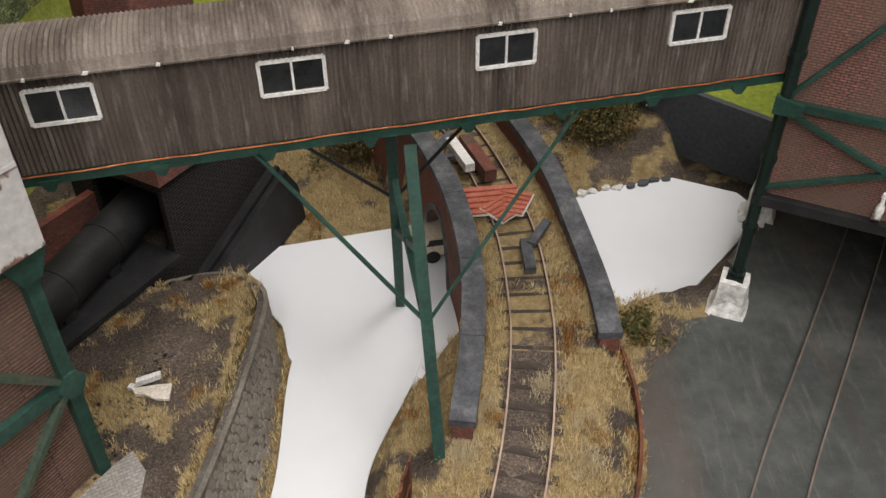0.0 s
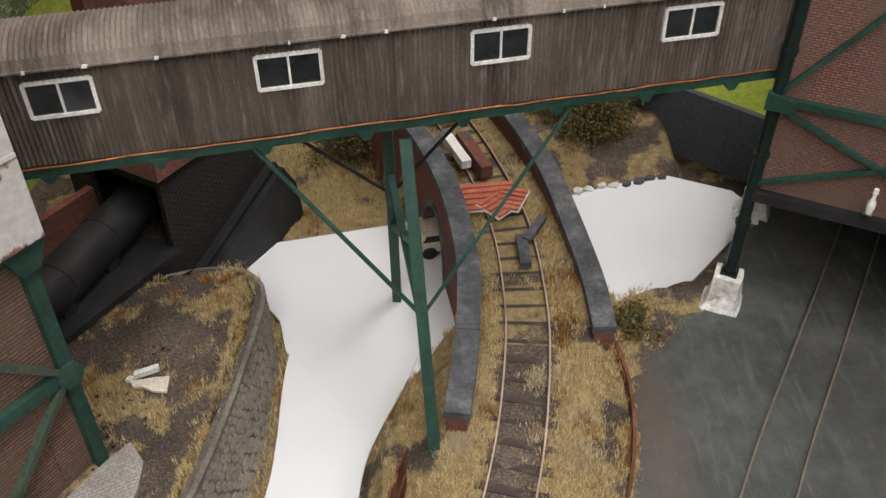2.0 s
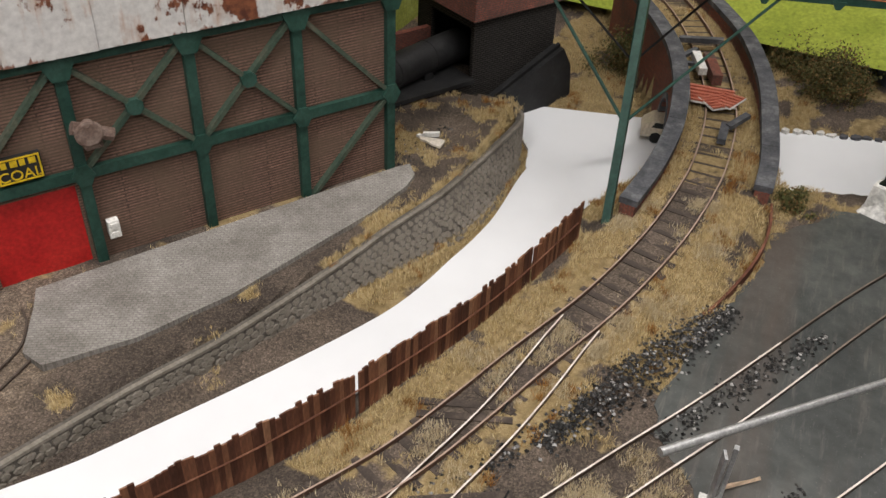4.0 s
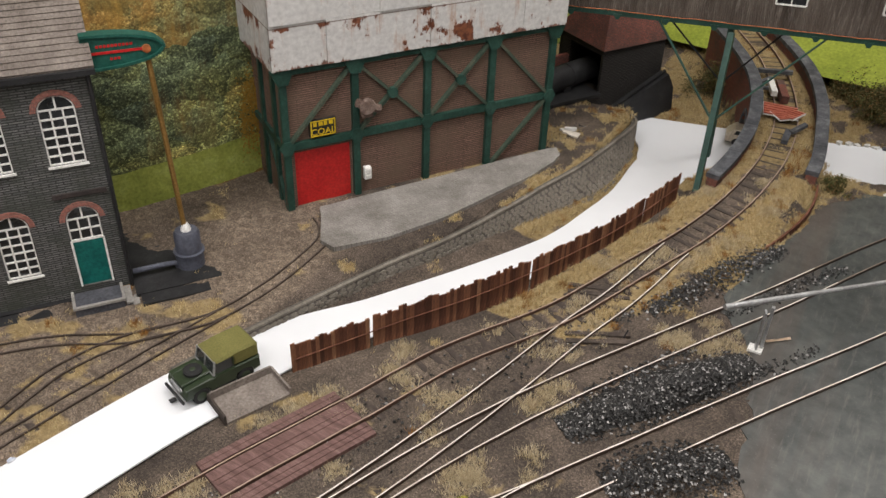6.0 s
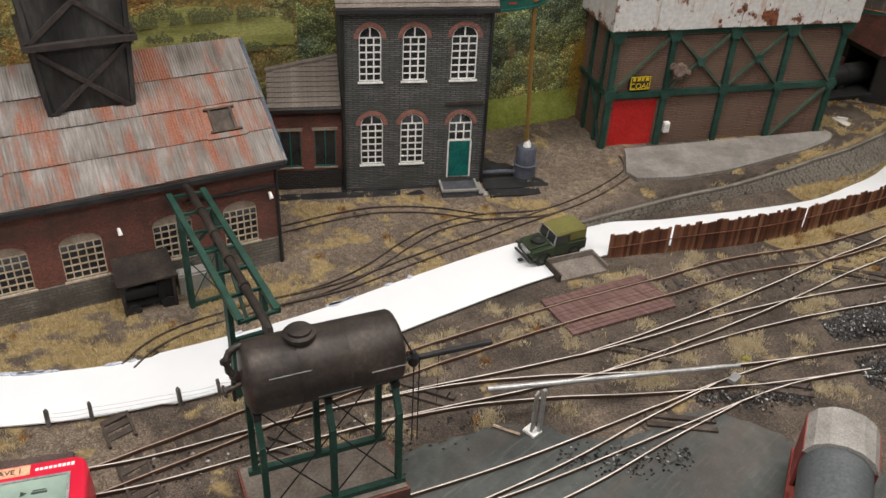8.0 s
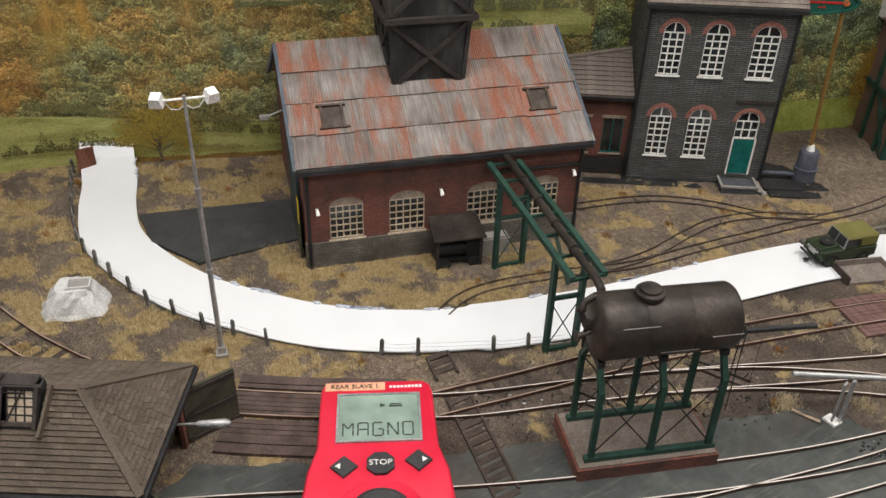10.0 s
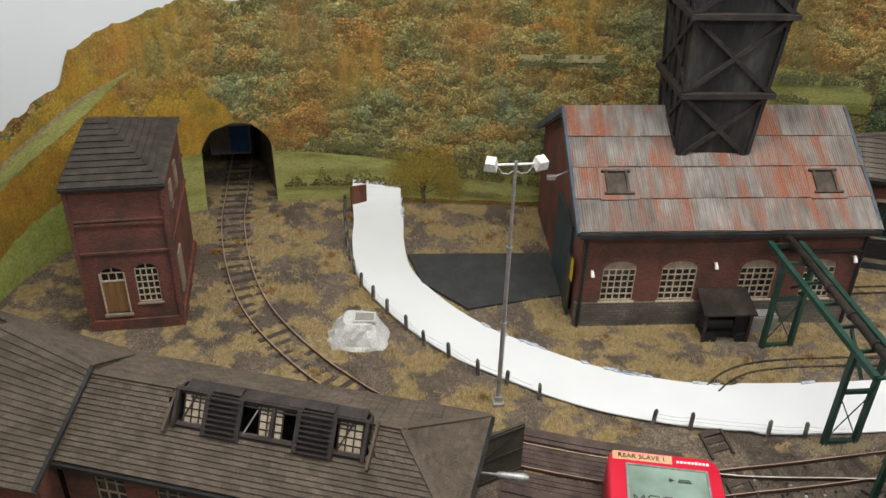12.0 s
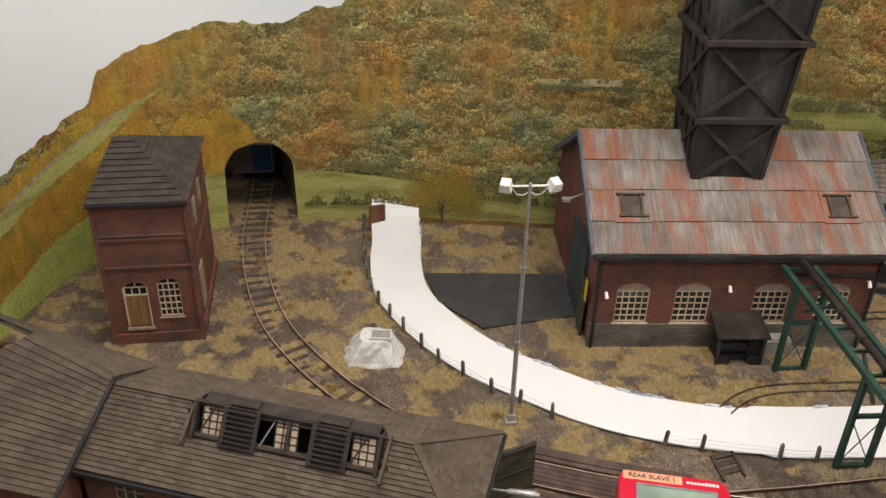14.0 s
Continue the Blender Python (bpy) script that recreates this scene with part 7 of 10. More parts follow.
for i in range(9):
    lg.box(0.013 + i * 0.0034, 0.0155 + i * 0.0034, 0.071, 0.0745 if i > 4 else 0.0738, 0.0434, 0.0438)
part("logo_bars", lg, M_WHITE, hs)


def octagon(r, n=8, turn=0.3927):
    return [(r * math.cos(2 * math.pi * k / n + turn), r * math.sin(2 * math.pi * k / n + turn)) for k in range(n)]


bt = part("stop_button", Shape().prism([(0.004 + x, -0.0222 + y) for x, y in octagon(0.0125)], 0.0425, 0.0465, "xy"), M_RUBBER, hs, "dark octagonal stop button")
lettering("STOP", 0.0082, M_WHITE, bt, pose(0.004, -0.0222, 0.0467))
for x, y, s in ((-0.0265, -0.0245, -1), (0.036, -0.0195, 1)):
    bt = part("arrow_button", Shape().prism([(x + p, y + q) for p, q in octagon(0.0115, 4, 0)], 0.0425, 0.046, "xy"), M_RUBBER, hs, "dark diamond shaped arrow button")
    part("arrow_mark", Shape().prism([(x + s * 0.003, y - 0.003), (x + s * 0.0075, y), (x + s * 0.003, y + 0.003)], 0.046, 0.0464, "xy"), M_WHITE, bt)
part("dial_recess", Shape().lathe((0.004, -0.073, 0.0425), (0.004, -0.073, 0.0445), ((0, 0.036), (1, 0.034)), 32), M_RED_PLASTIC, hs)
part("dial", Shape().lathe((0.004, -0.078, 0.0445), (0.004, -0.078, 0.054), ((0, 0.026), (0.7, 0.025), (1, 0.02)), 24), M_RUBBER, hs, "round dark rubber dial")

# ---- backdrop ----
BACK = spline([(0.6, -1.62, 0), (-0.3, -1.6, 0), (-0.72, -1.53, 0), (-0.9, -1.455, 0), (-1.0, -1.345, 0), (-1.03, -1.2, 0), (-1.015, -1.05, 0), (-0.96, -0.9, 0), (-0.885, -0.72, 0), (-0.805, -0.5, 0), (-0.695, -0.27, 0), (-0.575, -0.06, 0), (-0.515, 0.08, 0),
               (-0.45, 0.3, 0), (-0.43, 0.5, 0), (-0.42, 0.75, 0), (-0.35, 1.0, 0), (0.0, 1.18, 0), (0.7, 1.22, 0)], 0.005)
TUNNEL_Y, TUNNEL_R, TUNNEL_Z = -1.143, 0.051, 0.082


def mouth(p):
    """The backdrop's lower edge: it opens over the tunnel."""
    d = abs(p[1] - TUNNEL_Y)
    if p[0] < -0.9 and d < TUNNEL_R:
        return TUNNEL_Z + 0.05 * math.sqrt(1 - (d / TUNNEL_R) ** 2) + 0.004 * noise.noise(Vector((p[1] * 60, 4, 1)))
    return -0.1


def sheet(line, bottom, top, material, name, label, inward=0.0, rows=10):
    line = offset(line, -inward)
    o = []
    for p in line:
        zb = bottom(p)
        zt = max(top(p), zb + 0.0005)
        o += [(p[0], p[1], zb + (zt - zb) * r / rows) for r in range(rows + 1)]
    n = rows + 1
    return single(name, Shape().add(o, [(n * i + j, n * i + n + j, n * i + n + 1 + j, n * i + 1 + j) for i in range(len(line) - 1) for j in range(rows)]), material, label, "backdrop", kind="structure", smooth=True)


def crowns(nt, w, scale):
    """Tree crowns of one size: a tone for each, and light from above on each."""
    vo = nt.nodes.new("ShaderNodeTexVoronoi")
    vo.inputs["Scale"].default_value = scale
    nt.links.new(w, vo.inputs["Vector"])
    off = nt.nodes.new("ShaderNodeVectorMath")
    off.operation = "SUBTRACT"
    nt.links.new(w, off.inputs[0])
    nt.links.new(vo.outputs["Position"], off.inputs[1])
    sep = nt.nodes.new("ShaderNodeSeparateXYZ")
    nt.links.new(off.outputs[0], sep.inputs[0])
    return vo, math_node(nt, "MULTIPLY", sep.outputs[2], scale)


def foliage(stops, scales=(26.0, 70.0, 210.0), region=5.0, flecks=2.2, soft=0.0):
    """A print of woodland: crowns within crowns, in autumn tones."""
    def build(nt, b):
        vec = coord(nt, "Object", (1, 1, 1.25))
        warp = node(nt, "ShaderNodeTexNoise", Scale=24.0, Detail=6.0, Roughness=0.72)
        nt.links.new(vec, warp.inputs["Vector"])
        w = mix(nt, 0.075, vec, warp.outputs["Color"])
        (big, up1), (mid, up2), (leaf, up3) = (crowns(nt, w, s) for s in scales)
        pick = math_node(nt, "ADD", math_node(nt, "MULTIPLY", big.outputs["Color"], 0.2), math_node(nt, "MULTIPLY", noise_tex(nt, vec, region, 4), 0.8))
        pick = math_node(nt, "ADD", pick, math_node(nt, "MULTIPLY", mid.outputs["Color"], 0.1))
        c = ramp(nt, pick, stops)
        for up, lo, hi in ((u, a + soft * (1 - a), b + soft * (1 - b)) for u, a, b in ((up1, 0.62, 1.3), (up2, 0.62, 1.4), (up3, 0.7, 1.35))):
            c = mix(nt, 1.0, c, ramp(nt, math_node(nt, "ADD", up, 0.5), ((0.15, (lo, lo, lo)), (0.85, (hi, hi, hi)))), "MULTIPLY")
        f = ramp(nt, noise_tex(nt, vec, 330, 4, 0.75), ((0.34, (0.5, 0.52, 0.52)), (0.52, (1.0, 1.0, 1.0)), (0.7, (flecks, flecks, flecks * 0.95))))
        nt.links.new(mix(nt, 1.0, c, f, "MULTIPLY"), b.inputs["Base Color"])
    return build


def sprayed(under, spray, much, scale):
    """Woodland print, with soft autumn colour sprayed over it in upward strokes."""
    def build(nt, b):
        under(nt, b)
        base = b.inputs["Base Color"].links[0].from_socket
        vec, strokes = coord(nt, "Object"), coord(nt, "Object", (1, 1, 0.22), (0.25, 0.0, 0.0))
        cloud, brush, tone = noise_tex(nt, vec, scale, 2, 0.5), noise_tex(nt, strokes, 75, 3, 0.6), noise_tex(nt, vec, scale * 2.3, 3)
        k = math_node(nt, "ADD", cloud, math_node(nt, "MULTIPLY", math_node(nt, "SUBTRACT", brush, 0.5), 0.22))
        mask = ramp(nt, k, ((much, (0, 0, 0)), (much + 0.2, (0.78, 0.78, 0.78))))
        leaf = noise_tex(nt, vec, 300, 4, 0.75)
        c = mix(nt, 1.0, ramp(nt, tone, spray), ramp(nt, brush, ((0.3, (0.68, 0.68, 0.66)), (0.7, (1.3, 1.3, 1.25)))), "MULTIPLY")
        c = mix(nt, 1.0, c, ramp(nt, leaf, ((0.32, (0.62, 0.62, 0.62)), (0.52, (1.0, 1.0, 1.0)), (0.72, (1.5, 1.48, 1.4)))), "MULTIPLY")
        nt.links.new(mix(nt, mask, base, c), b.inputs["Base Color"])
    return build


GOLD = ((0.3, (0.2, 0.14, 0.035)), (0.42, (0.33, 0.215, 0.04)), (0.55, (0.39, 0.2, 0.035)), (0.7, (0.33, 0.13, 0.03)))
BROWN = ((0.3, (0.16, 0.125, 0.045)), (0.48, (0.25, 0.155, 0.05)), (0.66, (0.32, 0.14, 0.045)))
greens = ((0.34, (0.13, 0.15, 0.088)), (0.44, (0.155, 0.165, 0.08)), (0.53, (0.19, 0.18, 0.075)), (0.6, (0.225, 0.175, 0.065)), (0.67, (0.26, 0.165, 0.055)), (0.74, (0.28, 0.14, 0.045)), (0.82, (0.18, 0.17, 0.075)))
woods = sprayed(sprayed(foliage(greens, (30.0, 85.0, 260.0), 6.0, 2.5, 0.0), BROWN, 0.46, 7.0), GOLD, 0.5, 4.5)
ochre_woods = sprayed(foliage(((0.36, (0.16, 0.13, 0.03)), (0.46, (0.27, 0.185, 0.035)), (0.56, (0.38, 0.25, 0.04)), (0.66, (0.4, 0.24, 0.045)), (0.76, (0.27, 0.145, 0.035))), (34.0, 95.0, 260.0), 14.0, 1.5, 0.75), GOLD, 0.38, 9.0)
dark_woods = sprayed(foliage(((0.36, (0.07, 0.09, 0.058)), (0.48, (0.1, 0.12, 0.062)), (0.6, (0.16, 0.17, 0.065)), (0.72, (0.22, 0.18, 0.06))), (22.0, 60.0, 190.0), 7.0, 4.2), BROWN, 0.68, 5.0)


def hedged(nt, b):
    vec = coord(nt, "Object", (1, 1, 6))
    big, fine = noise_tex(nt, vec, 9, 4), noise_tex(nt, coord(nt, "Object", (1, 1, 3)), 240, 4, 0.7)
    hue = ramp(nt, big, ((0.3, (0.2, 0.2, 0.06)), (0.42, (0.28, 0.285, 0.09)), (0.55, (0.36, 0.365, 0.13)), (0.66, (0.33, 0.29, 0.1)), (0.76, (0.42, 0.42, 0.18))))
    nt.links.new(mix(nt, 1.0, hue, ramp(nt, fine, ((0.3, (0.65, 0.65, 0.65)), (0.7, (1.35, 1.35, 1.35)))), "MULTIPLY"), b.inputs["Base Color"])


M_WOODS = mat("printed_autumn_woods", woods, 0.7, 0, 0.2)
M_OCHREWOODS = mat("printed_ochre_woods", ochre_woods, 0.7, 0, 0.2)
M_DARKWOODS = mat("printed_dark_woods", dark_woods, 0.7, 0, 0.2)
M_FIELD = mat("printed_meadow", hedged, 0.8, 0, 0.2)
M_SKY = mat("printed_pale_sky", lambda nt, b: nt.links.new(ramp(nt, noise_tex(nt, coord(nt), 2.5, 2), ((0.3, (0.68, 0.74, 0.8)), (0.7, (0.8, 0.83, 0.86)))), b.inputs["Base Color"]), 0.8, 0, 0.2)
M_PASTURE = speckled("printed_lime_pasture", ((0.27, 0.31, 0.07), (0.36, 0.41, 0.11), (0.45, 0.47, 0.18)), 40, 260, 0.8, bump_s=0.0)
M_LANE = speckled("printed_stone_lane", ((0.2, 0.16, 0.08), (0.32, 0.27, 0.17), (0.42, 0.37, 0.26)), 90, 400, 0.8, bump_s=0.0)
M_HEDGE = speckled("printed_hedge", ((0.04, 0.06, 0.02), (0.075, 0.1, 0.03), (0.12, 0.14, 0.05)), 60, 300, 0.8, bump_s=0.0)
M_EARTH = speckled("printed_brown_bank", ((0.14, 0.08, 0.02), (0.22, 0.13, 0.035), (0.3, 0.2, 0.06)), 40, 300, 0.8, bump_s=0.0)


def rough_edge(p, amp, scale, seed=0):
    q = Vector((p[0] * scale, p[1] * scale, seed))
    return amp * (noise.noise(q) + 0.5 * noise.noise(q * 2.7) + 0.3 * noise.noise(q * 7.1))


def stretch_of(y0, y1):
    k = (BACK[:, 1] >= y0) & (BACK[:, 1] <= y1) & ((BACK[:, 0] < -0.3))
    return BACK[k]


sheet(BACK, mouth, lambda p: 0.9, M_SKY, "backdrop_sky", "pale painted sky backdrop")
SKY_Y = np.array([-1.6, -1.53, -1.46, -1.41, -1.356, -1.34, -1.26, -1.2, -1.13, -1.02, -0.85, 1.3])
SKY_Z = np.array([0.08, 0.13, 0.182, 0.204, 0.222, 0.27, 0.29, 0.309, 0.3, 0.33, 0.5, 0.62])
skyline = lambda p: float(np.interp(p[1], SKY_Y, SKY_Z))
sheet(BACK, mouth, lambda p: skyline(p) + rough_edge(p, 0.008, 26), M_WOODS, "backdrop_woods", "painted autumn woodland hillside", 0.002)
near = stretch_of(-1.6, -1.2)
sheet(near, mouth, lambda p: (skyline(p) - 0.012) * (1 - 0.75 * float(ease(np.array([p[1]]), -1.36, -1.2)[0])) + rough_edge(p, 0.014, 28, 4), M_OCHREWOODS, "backdrop_bracken", "painted ochre bracken slope", 0.003)
ended = lambda p: float(ease(np.array([p[1]]), -1.36, -1.262)[0])
lane = lambda p: float(np.interp(p[1], (-1.6, -1.471, -1.369, -1.269, -1.25), (0.09, 0.142, 0.186, 0.23, 0.235)))
sheet(stretch_of(-1.6, -1.262), lambda p: lane(p) - 0.004, lambda p: lane(p) + 0.0015 - 0.0055 * ended(p) + rough_edge(p, 0.0015, 60), M_LANE, "backdrop_lane", "painted pale stone walled lane", 0.0045, 2)
sheet(stretch_of(-1.6, -1.262), lambda p: lane(p) - 0.006 - (0.02 + 0.012 * abs(noise.noise(Vector((p[1] * 9, 2, 0))))) * (1 - ended(p)) + rough_edge(p, 0.004, 70, 2), lambda p: lane(p) - 0.0045, M_FIELD, "backdrop_slope", "painted sloping green pasture", 0.004, 3)
sheet(stretch_of(-1.6, -1.3), lambda p: -0.1, lambda p: float(np.interp(p[1], (-1.55, -1.42, -1.3), (0.015, 0.065, 0.095))) + rough_edge(p, 0.004, 40), M_PASTURE, "backdrop_pasture", "painted steep green pasture", 0.005, 4)
sheet(stretch_of(-1.31, -1.12), mouth, lambda p: 0.1 + 0.09 * max(0.0, 1 - ((p[1] + 1.215) / 0.1) ** 2) + rough_edge(p, 0.016, 40, 8), M_OCHREWOODS, "backdrop_larches", "painted golden larch trees", 0.004)
FY, FZ = (-1.2, -1.08, -0.92, -0.83, -0.7, -0.4), (0.09, 0.082, 0.07, 0.058, 0.05, 0.045)
sheet(stretch_of(-1.25, -0.3), mouth, lambda p: float(np.interp(p[1], FY, FZ)) + rough_edge(p, 0.0015, 60), M_FIELD, "backdrop_meadow", "painted green meadow with hedges", 0.006, 4)
sheet(stretch_of(-0.96, -0.3), lambda p: -0.1, lambda p: 0.007 + rough_edge(p, 0.003, 50, 5), M_EARTH, "backdrop_bank", "painted brown earth bank", 0.008, 2)
# the painted yellow tree beside the road
def on_sheet(y, foot):
    """A way to name places on the backdrop: along it from a spot, up from a foot, out from its face."""
    path = offset(BACK, -0.0095)
    mid = int(np.argmin(np.abs(path[:, 1] - y) + (path[:, 0] > -0.3) * 9))
    step = float(np.linalg.norm(path[mid + 1, :2] - path[mid, :2]))
    tan = (path[mid + 4, :2] - path[mid - 4, :2])
    tan = tan / np.linalg.norm(tan)

    def at(u, z, d=0.0):
        i = min(max(mid + u / step, 0), len(path) - 1.001)
        k = int(i)
        p = path[k] * (1 - (i - k)) + path[k + 1] * (i - k)
        return Vector((p[0] + tan[1] * d, p[1] - tan[0] * d, foot + z))
    return at, tan


def printed_hedge(y, length, foot, tall, slope, tones, label, seed, gaps=0.15):
    """A hedgerow on the backdrop: many small ragged leaf patches, humped and broken by gaps."""
    r = random.Random(seed)
    at, tan = on_sheet(y, foot)
    lf = Shape()
    for _ in range(int(length * 6500)):
        u = r.uniform(-0.5, 0.5) * length
        hump = noise.noise(Vector((u * 55, seed * 3.1, 0.5))) + 0.5 * noise.noise(Vector((u * 160, seed, 2)))
        if hump < -0.45 + gaps:
            continue
        z = slope * u + r.random() ** 1.3 * tall * max(0.15, 0.55 + hump)
        k, a = r.uniform(0.0006, 0.0016), r.uniform(0, 6.3)
        d = r.uniform(0, 0.0008)
        lf.add([at(u + k * math.cos(a + t) * r.uniform(0.6, 1.2), z + k * math.sin(a + t) * r.uniform(0.6, 1.2), d) for t in (0, 1.3, 2.5, 3.8, 5.0)], ((0, 1, 2, 3, 4),))
    single("backdrop_hedge", lf, mat("printed_hedge_leaves", blade_tones(tones), 0.8, 0, 0.2), label, "backdrop", kind="structure")


def printed_tree(y, wide, tall, foot, tones, label, seed, lean=0.0):
    """A tree on the backdrop: trunk, fan of branches, and small ragged leaf patches."""
    r = random.Random(seed)
    at, tan = on_sheet(y, foot)
    tree = thing("backdrop_tree", label, "backdrop", kind="structure")
    tree_wood = Shape()
    tips = []
    tree_wood.bar(at(0, -0.01), at(lean * 0.3, tall * 0.35), 0.004, 0.0006, (tan[1], -tan[0], 0))
    for i in range(17):
        t = -1.35 + 2.7 * i / 16
        z0 = tall * r.uniform(0.14, 0.36)
        u1, z1 = math.sin(t) * wide * 0.8, z0 + math.cos(t) * tall * 0.52
        um, zm = u1 * 0.5, z0 + (z1 - z0) * 0.62
        tree_wood.bar(at(lean * 0.2, z0), at(um, zm), 0.0013, 0.0005, (tan[1], -tan[0], 0)).bar(at(um, zm), at(u1, z1), 0.0007, 0.0005, (tan[1], -tan[0], 0))
        tips += [(um, zm), (u1, z1), (u1 * 0.8, z1 * 0.92), (u1, z1)]
    part("branches", tree_wood, M_SLEEPER, tree, "dark printed branches", kind="stuff")
    lf = Shape()
    for _ in range(3400):
        u, z = tips[r.randrange(len(tips))]
        u, z = u + r.gauss(0, wide * 0.13), max(0.004, z + r.gauss(0, tall * 0.1) - abs(r.gauss(0, tall * 0.08)))
        k, a = r.uniform(0.0006, 0.0017), r.uniform(0, 6.3)
        q = [(u + k * math.cos(a + t) * r.uniform(0.6, 1.2), z + k * math.sin(a + t) * r.uniform(0.6, 1.2)) for t in (0, 1.3, 2.5, 3.8, 5.0)]
        d = 0.0006 + r.uniform(0, 0.0012)
        lf.add([at(p, h, d) for p, h in q], ((0, 1, 2, 3, 4),))
    part("foliage", lf, mat("printed_leaves", blade_tones(tones), 0.8, 0, 0.2), tree, kind="stuff")


def blade_tones(cols):
    def build(nt, b):
        geo = nt.nodes.new("ShaderNodeNewGeometry")
        nt.links.new(ramp(nt, geo.outputs["Random Per Island"], tuple((i / (len(cols) - 1), c) for i, c in enumerate(cols))), b.inputs["Base Color"])
    return build


printed_tree(-0.884, 0.062, 0.112, -0.004, ((0.16, 0.12, 0.035), (0.27, 0.2, 0.035), (0.36, 0.27, 0.045), (0.26, 0.17, 0.04)), "painted yellow autumn tree", 3)
HEDGE_TONES = ((0.05, 0.055, 0.022), (0.09, 0.095, 0.035), (0.15, 0.14, 0.05), (0.2, 0.15, 0.055))
printed_hedge(-1.0, 0.17, 0.026, 0.02, 0.0, HEDGE_TONES, "painted dark hedge below the meadow", 1, 0.0)
printed_hedge(-0.78, 0.13, 0.04, 0.026, -0.08, HEDGE_TONES, "painted dark shrubs in the meadow", 2, 0.2)
printed_hedge(-0.9, 0.3, 0.072, 0.016, -0.12, ((0.09, 0.1, 0.045), (0.15, 0.15, 0.06), (0.22, 0.17, 0.06)), "painted trees along the meadow's top", 3, -0.2)
printed_hedge(-0.79, 0.16, 0.018, 0.005, -0.03, ((0.16, 0.13, 0.05), (0.25, 0.21, 0.08), (0.3, 0.26, 0.1)), "painted tussocks in the lower meadow", 4, 0.1)
# pasture behind the pumping house and the bunker
sheet(stretch_of(-0.3, 1.0), lambda p: -0.1, lambda p: 0.21 + rough_edge(p, 0.03, 14, 9), M_DARKWOODS, "backdrop_trees", "painted dark leafy trees", 0.004)
sheet(stretch_of(-0.25, 1.1), lambda p: -0.1, lambda p: float(np.interp(p[1], (-0.2, -0.06, 0.03, 0.11, 0.3, 0.8), (0.05, 0.06, 0.064, 0.068, 0.085, 0.12))) + rough_edge(p, 0.001, 40), M_LIME, "backdrop_green", "painted bright green pasture", 0.006, 3)
sheet(stretch_of(-0.25, 0.3), lambda p: -0.1, lambda p: 0.006 + 0.06 * max(0.0, p[1] + 0.06) + rough_edge(p, 0.004, 40, 5), M_EARTH, "backdrop_verge", "painted brown grass verge", 0.008, 2)
printed_tree(0.1, 0.04, 0.14, 0.03, ((0.2, 0.12, 0.02), (0.3, 0.18, 0.03), (0.34, 0.2, 0.04), (0.24, 0.15, 0.03)), "painted golden birch tree", 5)
# far fields on the hill
sheet(stretch_of(-0.56, -0.3), lambda p: 0.165 + rough_edge(p, 0.003, 20), lambda p: 0.19 + 0.035 * (1 - ((p[1] + 0.43) / 0.13) ** 2) + rough_edge(p, 0.003, 30, 2), M_FIELD, "backdrop_far_field", "painted distant pasture with trees", 0.004, 3)
M_STUBBLE = speckled("printed_stubble", ((0.3, 0.26, 0.12), (0.42, 0.37, 0.2), (0.5, 0.46, 0.28)), 60, 300, 0.8, bump_s=0.0)
sheet(stretch_of(-0.765, -0.645), lambda p: 0.226 + rough_edge(p, 0.002, 50, 8), lambda p: 0.237 + rough_edge(p, 0.003, 50), M_STUBBLE, "backdrop_stubble", "painted pale stubble field", 0.004, 2)
FAR_TONES = ((0.08, 0.095, 0.05), (0.13, 0.14, 0.065), (0.19, 0.18, 0.08))
for y, ln_, z, tall, k, sd_ in ((-0.705, 0.14, 0.222, 0.01, 0.0, 5), (-0.69, 0.12, 0.234, 0.008, 0.0, 6), (-0.44, 0.24, 0.162, 0.014, 0.0, 7), (-0.47, 0.19, 0.183, 0.012, -0.05, 8), (-0.42, 0.2, 0.205, 0.016, 0.03, 9), (-0.45, 0.24, 0.212, 0.022, 0.0, 10)):
    printed_hedge(y, ln_, z, tall, k, FAR_TONES, "painted hedgerow trees between far fields", sd_, 0.25)

# tunnel behind the mouth
tn = thing("tunnel", "dark tunnel lining behind the backdrop opening", "tunnel", kind="structure")
M_LINING = speckled("brown_tunnel_lining", ((0.1, 0.075, 0.065), (0.15, 0.115, 0.1), (0.2, 0.16, 0.14)), 30, 300, 0.9)
ring = [(TUNNEL_Y + (TUNNEL_R + r) * math.cos(t), TUNNEL_Z + (0.05 + r) * math.sin(t)) for r in (0.004,) for t in (math.pi * k / 14 for k in range(15))]
ring = [(TUNNEL_Y + TUNNEL_R + 0.004, -0.01)] + ring + [(TUNNEL_Y - TUNNEL_R - 0.004, -0.01)]
s = Shape()
n = len(ring)
o = [(x, y, z) for x in (-1.027, -1.29) for y, z in ring]
s.add(o, [(i, i + 1, n + i + 1, n + i) for i in range(n - 1)])
part("lining", s, M_LINING, tn)
wg2 = thing("goods_wagon", "blue and grey wagon standing inside the tunnel", "wagon", pose(-1.2, -1.125, 0.004, 0, 0, -14))
part("body", Shape().box(-0.05, 0.05, -0.032, 0.032, 0.02, 0.07), speckled("grey_wagon", ((0.2, 0.2, 0.21), (0.25, 0.25, 0.26), (0.3, 0.3, 0.31)), 30, 300, 0.6), wg2)
part("end_panel", Shape().box(0.05, 0.052, 0.0, 0.03, 0.024, 0.068), speckled("blue_wagon", ((0.02, 0.1, 0.3), (0.03, 0.13, 0.36), (0.04, 0.15, 0.4)), 30, 300, 0.5), wg2)
